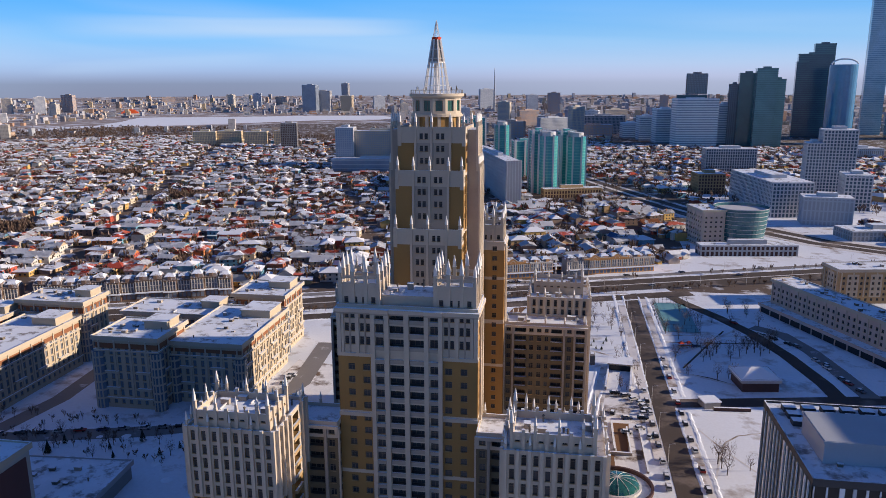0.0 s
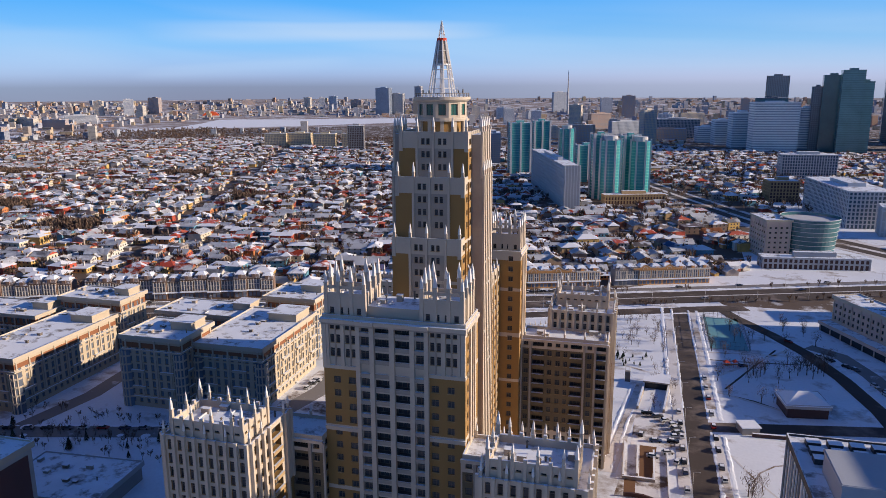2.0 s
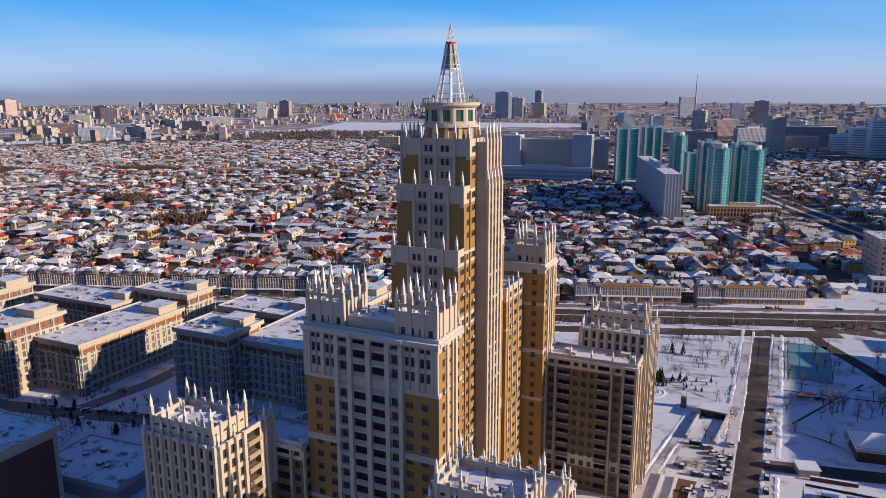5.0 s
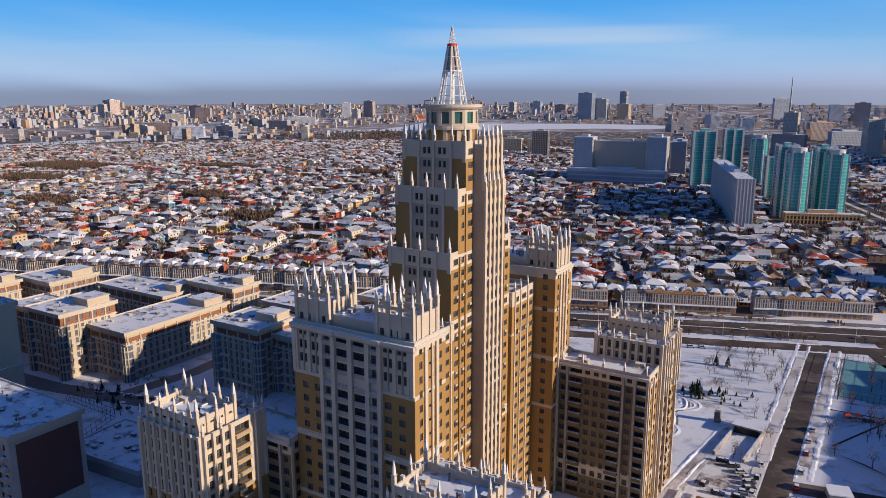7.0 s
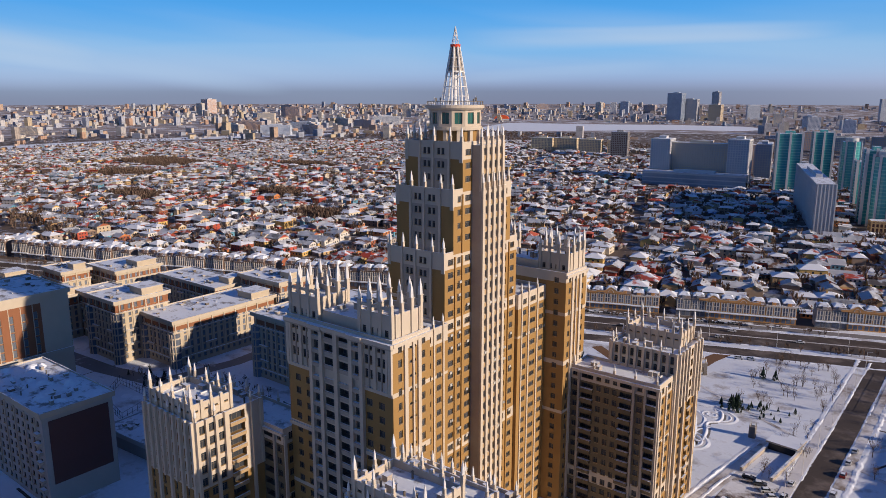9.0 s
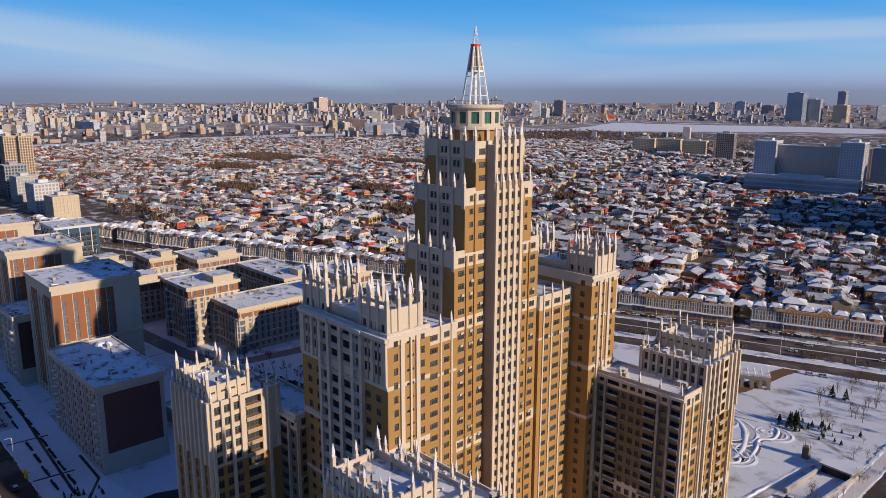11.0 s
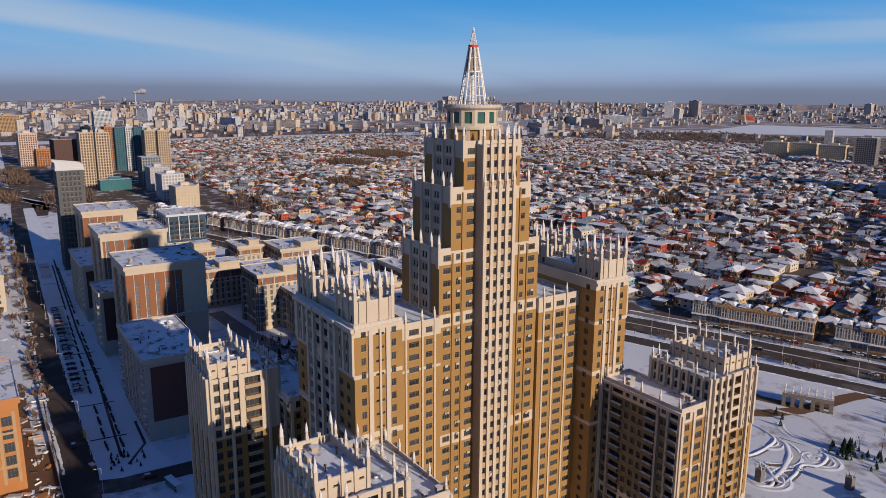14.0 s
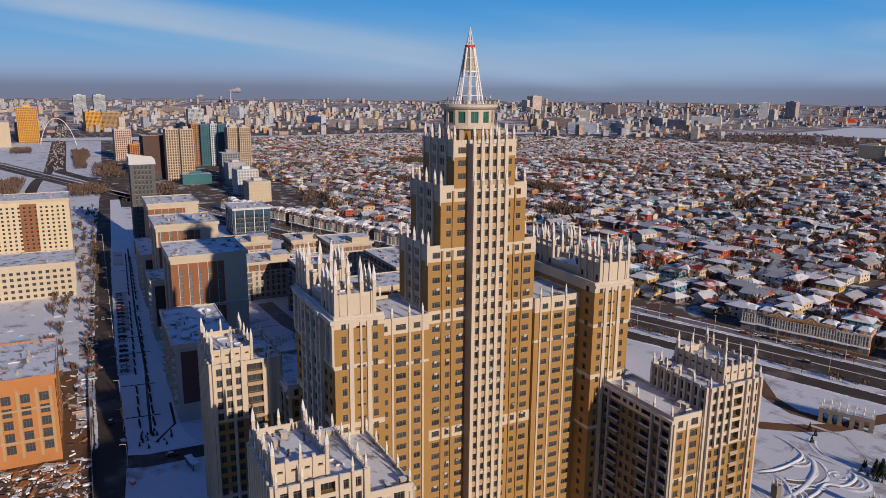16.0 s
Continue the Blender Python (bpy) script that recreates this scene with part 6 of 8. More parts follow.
# left far cluster
for cx, cy, w, d, h, wall, band, lb in (
        (-962, 208, 30, 30, 58, DARKPANEL, DARKPANEL, "dark brown apartment tower"), (-962, 208, 31, 31, 8, NAVY, DARKPANEL, "low dark podium"),
        (-925, 228, 16, 16, 68, DARKPANEL, BEIGE, "beige apartment tower with balconies"), (-918, 246, 14, 16, 68, DARKPANEL, BEIGE, "beige apartment tower with balconies"),
        (-1112, 284, 22, 12, 66, NAVY, ORANGE, "orange and grey apartment tower"), (-1106, 298, 22, 14, 65, DTEAL, NAVY, "teal glass apartment tower"), (-1102, 311, 22, 10, 66, NAVY, PALE, "white banded apartment tower"), (-1098, 323, 22, 12, 65, DTEAL, NAVY, "teal glass apartment tower"), (-1094, 334, 22, 9, 66, NAVY, PALE, "white banded apartment tower"),
        (-1042, 330, 18, 16, 63, DARKPANEL, BEIGE, "beige apartment tower with balconies"), (-1034, 347, 16, 16, 63, DARKPANEL, BEIGE, "beige apartment tower with balconies"), (-1252, 184, 26, 26, 52, DARKPANEL, PINKWALL, "pale pink apartment tower"), (-1236, 204, 24, 22, 27, DARKPANEL, ORANGE, "orange brick house"),
        (-905, 300, 22, 24, 36, NAVY, GREYWALL, "dark grey office"), (-845, 296, 22, 22, 28, GREYWALL, SLAB, "grey office"), (-752, 290, 24, 24, 29, GREYWALL, PALE, "pale office"), (-690, 290, 22, 24, 22, BEIGE, CREAM, "cream house"),
        (-872, 250, 14, 36, 12, DTEAL, DTEAL, "teal pavilion"), (-1749, 20, 50, 40, 77, DARKPANEL, GOLD, "golden office tower"), (-2166, 160, 60, 40, 52, DARKPANEL, GOLD, "golden office tower"), (-2260, 210, 70, 50, 48, DARKPANEL, PANEL, "ochre apartment block"),
        (-2139, 432, 30, 44, 60, NAVY, PALE, "white apartment tower"), (-3300, 140, 40, 46, 84, NAVY, PALE, "white apartment tower"), (-3330, 215, 40, 44, 84, NAVY, PALE, "white apartment tower"),
        (-1119, 3204, 60, 60, 118, FARGLASS, FARGLASS, "dark apartment tower"), (-1080, 3260, 70, 40, 92, FARGLASS, SLAB, "grey apartment tower"), (-1040, 3480, 30, 40, 124, FARGLASS, SLAB, "slim grey tower"), (-980, 3300, 50, 50, 70, BEIGE, CREAM, "cream apartment tower"),
        (-3340, 2400, 50, 60, 85, ORANGE, PALE, "red and white apartment tower"), (-1820, 10, 70, 40, 40, BEIGE, CREAM, "cream apartment block"), (-1650, -40, 80, 60, 50, BEIGE, CREAM, "cream apartment block")):
    far_block("apartment_tower_far", lb + " standing beyond the houses", cx, cy, w, d, h, wall, band, 4, 3.6, True)
t = thing("arch", "slender white steel arch over the avenue", "arch")
pts = [Vector((-1672 + 24 * i / 24, 44 + 69 * i / 24, 56 * (1 - (i / 12 - 1) ** 2) ** 0.8)) for i in range(25)]
for off in (-1.5, 1.5):
    g = Geo()
    for p, q in zip(pts, pts[1:]):
        g.beam(p + Vector((off, 0, 0)), q + Vector((off, 0, 0)), 0.6, 0, 6)
    part("rib", g, (BRIGHT,), t)
ribbon("road", [(-1100, 80), (-1450, 79.5), (-1770, 78), (-2110, 75), (-3200, 72)], 14.5, 0.13, ASPHALT, "broad avenue into the city with cleared lanes", "road")
ribbon("road", [(-1150, 74), (-1060, 70), (-960, 60), (-880, 58), (-820, 60)], 6.5, 0.125, ASPHALT, "dark slip road off the avenue", "road")
ribbon("road", [(-1150, 84), (-1085, 88), (-1020, 108), (-940, 133), (-860, 150), (-790, 160), (-700, 150)], 8.5, 0.12, ASPHALT, "dark slip road off the avenue", "road")
ribbon("road", [(-1010, 110), (-960, 148), (-930, 172), (-915, 190)], 4.5, 0.115, ASPHALT, "dark slip road off the avenue", "road")

# boulevard past the teal towers
for off, w, mt, lb, ct in ((0, 20, SLUSH, "trodden snow along the boulevard", "verge"), (-8.5, 5.5, ASPHALT, "dark lanes of the boulevard", "road"), (8.5, 5.5, ASPHALT, "dark lanes of the boulevard", "road")):
    ribbon("verge" if ct == "verge" else "road", [(x + off * 0.93, y + off * 0.36) for x, y in ((-10, 1120), (16, 1010), (62, 890), (112, 765), (146, 690), (205, 612), (300, 545), (420, 505))], w, 0.1 if ct == "verge" else 0.14, mt, lb, ct)
sheet("snow_field", [hw(120, 23), hw(470, 23), (470, 700), (330, 960), (150, 960), (150, 700), (96, 640), (92, 540)], 0.045, YARD, "trodden snow round the offices", "snow")
ribbon("water", [(-1840, 0), (-1790, 300), (-1745, 600), (-1755, 900), (-1720, 1200), (-1600, 1550), (-1480, 1850), (-1400, 2060)], 55, 0.3, SNOW, "frozen snow-covered river", "river")
sheet("water", [(-1400, 2010), (-1240, 2080), (-1000, 2300), (-820, 2490), (-640, 2540), (-600, 2700), (-720, 2860), (-960, 2850), (-1160, 2740), (-1600, 2620), (-1490, 2330)], 0.32, SNOW, "frozen snow-covered lake", "lake")


# ---- townhouses along the highway ----
SLATE = mat("snow_streaked_slate", (0.20, 0.16, 0.145), 0.8, 0.2, 0.3, 2.0, second=(0.66, 0.67, 0.72), amount=0.42, second_scale=0.5)
COLUMN = mat("weathered_white_column", (0.56, 0.52, 0.47), 0.7, 0.12, 0.2)


def townhouse(name, label, wall, arch, columns, white=False):
    """Eight metres of a row: shop floor, glazed bays between columns, a snowy mansard roof."""
    t = thing(name, label, "townhouse", None, "townhouse row")
    g = Geo()
    g.box(-3.9, 0, 0, 3.9, 9, 9.4)
    part("wall", g, (wall,), t)
    g = Geo()
    g.solid([(-3.85, -0.6, 9.2), (3.85, -0.6, 9.2), (3.85, 9.4, 9.2), (-3.85, 9.4, 9.2), (-3.2, 0.5, 10.7), (3.2, 0.5, 10.7), (3.2, 8.5, 10.7), (-3.2, 8.5, 10.7), (-1.6, 3.4, 11.8), (1.6, 3.4, 11.8), (1.6, 6.0, 11.8), (-1.6, 6.0, 11.8)],
            ((0, 1, 5, 4), (1, 2, 6, 5), (2, 3, 7, 6), (3, 0, 4, 7), (4, 5, 9, 8), (5, 6, 10, 9), (6, 7, 11, 10), (7, 4, 8, 11), (8, 9, 10, 11), (3, 2, 1, 0)))
    g.m[0] = g.m[1] = g.m[3] = 1
    part("roof", g, (ROOFSNOW, SLATE), t)
    g = Geo()
    g.box(-1.0, -0.5, 9.3, 1.0, 1.6, 11.0, 0, 1)
    part("dormer", g, (wall, SNOW), t)
    g = Geo()
    g.box(-3.95, -1.6, 3.3, 3.95, 0.2, 3.8)
    part("porch_roof", g, (SNOW,), t)
    for x0 in (-3.4, 0.35):
        g = Geo()
        g.box(x0, -0.25, 4.4, x0 + 3.05, -0.003, 8.2)
        g.box(x0, -0.32, 6.3, x0 + 3.05, -0.252, 6.6, 1)
        part("glazing", g, (HOUSEGLASS, COLUMN), t, "glazed bay")
    for x in columns:
        g = Geo()
        g.box(x - 0.24, -0.6, 3.8, x + 0.24, -0.253, 8.3)
        g.box(x - 0.34, -0.7, 8.3, x + 0.34, -0.253, 8.7)
        part("column", g, (COLUMN,), t)
    for x0 in (-3.3, -0.9, 1.5):
        g = Geo()
        g.box(x0, -0.08, 0.5, x0 + 1.8, -0.003, 2.6, 0)
        part("shop_window", g, (HOUSEGLASS,), t)
    if white:
        g = Geo()
        g.box(-3.95, -0.75, 8.72, 3.95, 0.3, 9.5, 0, 1)
        part("cornice", g, (COLUMN, SNOW), t)
    if arch:
        g = Geo()
        P = [(-7.7 + 15.4 * i / 28, 10.4 + 1.9 * math.exp(-((-7.7 + 15.4 * i / 28) / 2.4) ** 2)) for i in range(29)]
        for y, k in ((-0.85, 1), (-0.3, -1)):
            g.face([(x, y, z) for x, z in ([(-7.7, 9.2), (7.7, 9.2)] + P[::-1])[::k]])
        for p, q in zip(P, P[1:]):
            g.face([(p[0], -0.3, p[1]), (p[0], -0.85, p[1]), (q[0], -0.85, q[1]), (q[0], -0.3, q[1])])
        part("arched_gable", g, (wall,), t)
        g = Geo()
        for p, q in zip(P, P[1:]):
            g.beam((p[0], -0.9, p[1]), (q[0], -0.9, q[1]), 0.16, 0, 4)
        part("coping", g, (COLUMN,), t)
        g = Geo()
        for i in range(10):
            a, b = math.pi * i / 10, math.pi * (i + 1) / 10
            g.beam((1.5 * math.cos(a), -0.9, 9.5 + 1.5 * math.sin(a)), (1.5 * math.cos(b), -0.9, 9.5 + 1.5 * math.sin(b)), 0.15, 0, 4)
        part("arch_moulding", g, (COLUMN,), t)
    return t


OCHRE_WALL = mat("ochre_render", (0.52, 0.27, 0.11), 0.85, 0.12)
ROW = {0: townhouse("townhouse", "brown townhouse with white bays and a snowy mansard roof", mat("brown_render", (0.20, 0.13, 0.10), 0.85, 0.15), False, (-3.3, -1.6, 0.0, 1.6, 3.3)),
       1: townhouse("townhouse", "ochre townhouse with white columns and an arched gable", OCHRE_WALL, True, (-3.3, -1.85, -0.45, 0.45, 1.85, 3.3)),
       2: townhouse("townhouse", "ochre townhouse with white columns and a snowy roof", OCHRE_WALL, False, (-3.3, -1.85, -0.45, 0.45, 1.85, 3.3)),
       4: townhouse("townhouse", "ochre townhouse with a snowy mansard roof and dormer", OCHRE_WALL, False, (-3.3, -1.85, -0.45, 0.45, 1.85, 3.3), True),
       3: townhouse("townhouse", "grey townhouse with white columns and a snowy mansard roof", GREYWALL, False, (-3.3, -1.85, -0.45, 0.45, 1.85, 3.3))}
placed = set()


def row_house(kind, pos, w, tall):
    x, y = hw(pos, w)
    m = pose(x, y, 0, 0, 0, 20.3) @ Matrix.Diagonal((1, 1, tall, 1))
    if kind not in placed:
        ROW[kind].matrix_basis = m
        placed.add(kind)
    else:
        copy_thing(ROW[kind], m)


for s in range(60):
    if s % 15 != 14:
        row_house(0, -560 + s * 7.9, 27 + (0.9 if s % 2 else 0) + 0.5 * math.sin(s * 2.1), 1.13 + 0.07 * math.sin(s * 1.7))
for start in (-7.5, 1.7, 10.9):
    for k, kind in enumerate((3, 3, 1, 2, 1, 2, 4, 4)):
        row_house(kind, 30 + (start + k + 0.5) * 7.85, 29 + (0.7 if kind == 3 and k % 2 else 0), 1.05)


# ---- the sea of low houses ----
def house_shape(g, a, b, h, r, style, P, wm=0, rm=1):
    e = 0.8
    g.solid([P(-a, -b, 0), P(a, -b, 0), P(a, b, 0), P(-a, b, 0), P(-a, -b, h), P(a, -b, h), P(a, b, h), P(-a, b, h)], ((0, 1, 5, 4), (1, 2, 6, 5), (2, 3, 7, 6), (3, 0, 4, 7)), wm)
    if style == 0:      # hipped
        q = max(a - b, 0.3)
        g.solid([P(-a - e, -b - e, h), P(a + e, -b - e, h), P(a + e, b + e, h), P(-a - e, b + e, h), P(-q, 0, h + r), P(q, 0, h + r)], ((0, 1, 5, 4), (1, 2, 5), (2, 3, 4, 5), (3, 0, 4), (3, 2, 1, 0)), rm)
    elif style == 1:    # gabled
        g.solid([P(-a - e, -b - e, h - 0.3), P(a + e, -b - e, h - 0.3), P(a + e, b + e, h - 0.3), P(-a - e, b + e, h - 0.3), P(-a - e, 0, h + r), P(a + e, 0, h + r)], ((0, 1, 5, 4), (2, 3, 4, 5), (1, 0, 4, 5), (3, 2, 5, 4)), rm)
        g.solid([P(-a, -b, h), P(-a, b, h), P(-a, 0, h + r), P(a, -b, h), P(a, b, h), P(a, 0, h + r)], ((0, 2, 1), (3, 4, 5)), wm)
    else:               # lean-to or flat
        g.solid([P(-a - e, -b - e, h), P(a + e, -b - e, h), P(a + e, b + e, h + 0.5), P(-a - e, b + e, h + 0.5), P(-a - e, -b - e, h + 0.3), P(a + e, -b - e, h + 0.3), P(a + e, b + e, h + 0.8), P(-a - e, b + e, h + 0.8)], ((0, 3, 2, 1), (0, 1, 5, 4), (1, 2, 6, 5), (2, 3, 7, 6), (3, 0, 4, 7), (4, 5, 6, 7)), rm)


ID = lambda x, y, z: (x, y, z)


def house_thing(k, a, b, h, r, style, wing):
    t = thing("house", ("hipped-roof family house with snow on its roof", "gabled family house with snow on its roof", "flat-roofed outbuilding under snow")[style], "house", None, "low houses")
    g, q = Geo(), Geo()
    house_shape(g, a, b, h, r, style, ID, 0, 1)
    if wing:
        house_shape(g, a * 0.5, b * 0.7, h * 0.8, r * 0.8, 1, lambda x, y, z: (a * 0.4 + y * 0.9, -b * 0.9 - x * 0.8, z), 0, 1)
    wall, roofg = Geo(), Geo()
    for f, m in zip(g.f, g.m):
        (wall if m == 0 else roofg).face([g.v[i] for i in f])
    part("wall", wall, (HOUSE_WALL,), t)
    part("roof", roofg, (HOUSE_ROOF,), t)
    c = Geo()
    c.box(a * 0.3, -0.4, h, a * 0.3 + 0.8, 0.4, h + r + 0.9)
    part("chimney", c, (BRICK,), t)
    wm = Geo()
    for zz in ([1.0] if h < 4.5 else [1.0, 4.0]):
        for x in (-a * 0.6, -a * 0.05, a * 0.55):
            wm.box(x - 0.6, -b - 0.06, zz, x + 0.6, -b - 0.003, zz + 1.3)
        for y in (-b * 0.5, b * 0.45):
            wm.box(a + 0.003, y - 0.6, zz, a + 0.06, y + 0.6, zz + 1.3)
    tagged(part("windows", wm, (GLASS,), t), kind="stuff")
    return t


HOUSES = [house_thing(k, *p) for k, p in enumerate(((6, 5, 3.2, 2.6, 0, False), (5.5, 4.5, 5.8, 2.8, 0, True), (6.5, 4.6, 3.4, 3.2, 1, False), (5, 4.2, 6.0, 2.8, 1, True), (7, 5.5, 6.2, 2.6, 0, False), (4, 3.2, 2.7, 0.6, 2, False), (7.5, 4.2, 3.0, 2.4, 1, True)))]


WOODS = ((-1120, 770, 95, 50), (-1000, 640, 60, 34), (-640, 640, 40, 22), (-480, 560, 34, 20), (-760, 520, 46, 24), (-880, 900, 60, 26), (-420, 760, 30, 20), (-620, 940, 44, 20))
BOULEVARD = ((-10, 1120), (16, 1010), (62, 890), (112, 765), (146, 690), (205, 612), (300, 545), (420, 505))


def from_line(x, y, line):
    """The distance of a place from a chain of points."""
    best = 1e9
    for (ax, ay), (bx, by) in zip(line, line[1:]):
        dx, dy = bx - ax, by - ay
        f = min(1.0, max(0.0, ((x - ax) * dx + (y - ay) * dy) / (dx * dx + dy * dy)))
        best = min(best, math.hypot(x - ax - f * dx, y - ay - f * dy))
    return best


TOWER_FEET = ((-17, 850, 22), (-29, 862, 24), (15, 884, 24), (3, 896, 24), (-152, 1056, 26), (-138, 1180, 26), (-92, 1118, 22), (-54, 1010, 24), (-20, 940, 22), (-216, 1190, 40), (10, 830, 26), (36, 836, 22), (-16, 824, 22), (-525, 1370, 24), (-271, 1060, 75))


def allowed(x, y):
    """Where low houses stand: behind the townhouses, short of the river and of the high blocks."""
    if x < -1650 or math.hypot(x, y) > 1900 or y < 130:
        return False
    if x < -600 and y < 360:
        return False
    if y > 1.15 * (x + 1650) + 1150 and x < -1000:
        return False
    if y > 1500 - 0.25 * (x + 300) and x < -100:
        return False
    for x0, y0, x1, y1 in ((-350, 1030, -190, 1110), (-780, 1415, -500, 1500), (98, 540, 260, 700), (150, 700, 330, 960), (100, 1480, 760, 1960), (180, 1080, 290, 1130), (20, 1590, 300, 1700)):
        if x0 < x < x1 and y0 < y < y1:
            return False
    if any(math.hypot(x - p, y - o) < r for p, o, r in TOWER_FEET):
        return False
    if from_line(x, y, BOULEVARD) < 30 or from_line(x, y, ((-50, 768), (-113, 968))) < 19:
        return False
    if any(((x - p) / q) ** 2 + ((y - o) / r) ** 2 < 1 for p, o, q, r in WOODS):
        return False
    return x < 520


def far_house(g, x, y, turn, grow, panes):
    """A house of the sea of roofs: a main roof, perhaps a cross wing, a lean-to and a chimney."""
    c, q = math.cos(turn), math.sin(turn)
    P = lambda p, o, z: (x + c * p - q * o, y + q * p + c * o, z)
    a, b = rng.uniform(4.2, 8.0) * grow, rng.uniform(3.8, 5.8) * grow
    b = min(a, b)
    h, r = rng.choice((3.0, 3.4, 4.6, 5.6, 6.0, 6.6)), rng.uniform(1.5, 3.1)
    style = rng.choice((0, 0, 1, 1, 1, 2))
    house_shape(g, a, b, h, r, style, P)
    if rng.random() < 0.5:
        k, sgn, off = rng.uniform(0.4, 0.6), rng.choice((-1, 1)), rng.uniform(-0.4, 0.4) * a
        house_shape(g, b * 0.8, a * k * 0.8, h * rng.choice((0.75, 1.0)) - 0.05, r * 0.8, rng.choice((0, 1, 1)), lambda p, o, z: P(off + o, sgn * (b * 0.7 + p * 0.9), z))
    if rng.random() < 0.45:
        off = rng.choice((-1, 1)) * (a + 1.6)
        house_shape(g, 1.9, b * 0.7, 2.5, 0.6, 2, lambda p, o, z: P(off + p, o, z))
    if panes:
        for zz in ((1.0,) if h < 4.5 else (1.0, 3.9)):
            for u in (-0.62, -0.1, 0.45):
                g.face([P(a * u, -b - 0.05, zz), P(a * u + 1.3, -b - 0.05, zz), P(a * u + 1.3, -b - 0.05, zz + 1.3), P(a * u, -b - 0.05, zz + 1.3)], 2)
                g.face([P(a + 0.05, b * u, zz), P(a + 0.05, b * u + 1.2, zz), P(a + 0.05, b * u + 1.2, zz + 1.3), P(a + 0.05, b * u, zz + 1.3)], 2)
    if rng.random() < 0.6:
        u, v = rng.uniform(-0.4, 0.4) * a, rng.uniform(-0.3, 0.3) * b
        g.solid([P(u + i * 0.45, v + j * 0.45, zz) for zz in (h, h + r + 0.8) for i, j in ((-1, -1), (1, -1), (1, 1), (-1, 1))], ((0, 1, 5, 4), (1, 2, 6, 5), (2, 3, 7, 6), (3, 0, 4, 7), (4, 5, 6, 7)), 0)


g = Geo()
count, spots = 0, []
for j in range(0, 100):
    w = 50 + j * 17.2
    for i in range(-96, 70):
        s = i * 18.6 + (j % 2) * 5
        if i % 12 == 0 and rng.random() < 0.93:
            continue
        if j % 9 == 8 and rng.random() < 0.6:
            continue
        s, ww = s + rng.uniform(-5, 5), w + rng.uniform(-4.5, 4.5)
        x, y = hw(s, ww)
        if not allowed(x, y):
            continue
        spots.append((x, y))
        turn = HW + rng.choice((0, 0, math.pi / 2)) + rng.uniform(-0.12, 0.12) + 0.25 * math.sin(x / 260.0)
        if count < 85 and ww < 200 and -600 < s < 330:
            k = rng.choice((0, 0, 1, 2, 2, 3, 3, 4, 4, 5, 6))
            m = pose(x, y, 0, 0, 0, math.degrees(turn))
            if HOUSES[k].matrix_basis.translation.length < 0.01:
                HOUSES[k].matrix_basis = m
            else:
                copy_thing(HOUSES[k], m)
            count += 1
        else:
            far_house(g, x, y, turn, 1.15 if ww < 260 else 1.0, ww < 620)
        for _ in range(2):
            if rng.random() < 0.7:    # sheds
                sx, sy = x + rng.uniform(-11, 11), y + rng.uniform(-11, 11)
                a, b = rng.uniform(1.5, 3.5), rng.uniform(1.2, 2.5)
                c, q = math.cos(turn), math.sin(turn)
                house_shape(g, a, b, rng.uniform(2, 2.8), 0.8, rng.choice((1, 2)), lambda p, o, z: (sx + c * p - q * o, sy + q * p + c * o, z))
tagged(part("houses", g, (FAR_WALL, FAR_ROOF, GLASS)), "crowded low houses and sheds with snowy roofs", "houses", kind="stuff")


# ---- trees ----
def twig_tree(g, x, y, h, r, rng, n=34, tm=0, bm=1):
    g.ring(x, y, 0.03 * h, 0, 0.012 * h, h * 0.6, 4, tm, False)
    for i in range(n):
        a = rng.uniform(0, 6.283)
        z0 = h * rng.uniform(0.25, 0.6)
        rr = r * rng.uniform(0.45, 1.0)
        z1 = z0 + h * rng.uniform(0.15, 0.42)
        dx, dy = math.cos(a), math.sin(a)
        t = rng.uniform(0.02, 0.065)
        p = (x + dx * rr * 0.15, y + dy * rr * 0.15, z0)
        k = len(g.v)
        g.v.extend((p, (x + dx * rr - dy * t * r, y + dy * rr + dx * t * r, z1), (x + dx * rr * 0.8 + dy * t * r, y + dy * rr * 0.8 - dx * t * r, min(h, z1 + h * 0.1))))
        g.f.append((k, k + 1, k + 2))
        g.m.append(bm)


g = Geo()
for x, y in spots:
    for _ in range(rng.choice((1, 2, 3, 3))):
        twig_tree(g, x + rng.uniform(-12, 12), y + rng.uniform(-12, 12), rng.uniform(4, 9.5), rng.uniform(1.6, 3.4), rng, 34)
for cx, cy, rx, ry, n in tuple((p, o, q * 0.95, r * 0.95, int(q * r / 3.6)) for p, o, q, r in WOODS) + ((-1660, 700, 30, 500, 150), (-1330, 1700, 240, 180, 500), (-1150, 1900, 260, 120, 400), (-900, 1650, 320, 110, 500), (-480, 1620, 220, 80, 300), (-640, 380, 70, 50, 160), (-1190, 116, 90, 9, 160), (-1060, 150, 90, 20, 160), (-1350, 118, 90, 14, 240), (-900, 34, 80, 14, 200), (-835, 120, 40, 22, 160), (-1470, 18, 40, 18, 120), (-980, 400, 60, 90, 180), (-790, 190, 60, 30, 90), (250, 900, 70, 160, 260), (-1240, 560, 60, 80, 160), (120, 1000, 120, 220, 300), (300, 1300, 200, 100, 260)):
    for _ in range(n):
        twig_tree(g, cx + rng.uniform(-1, 1) * rx * (0.75 + 0.3 * rng.random()), cy + rng.uniform(-1, 1) * ry * (0.75 + 0.3 * rng.random()), rng.uniform(5, 10), rng.uniform(1.8, 3.4), rng, 24)
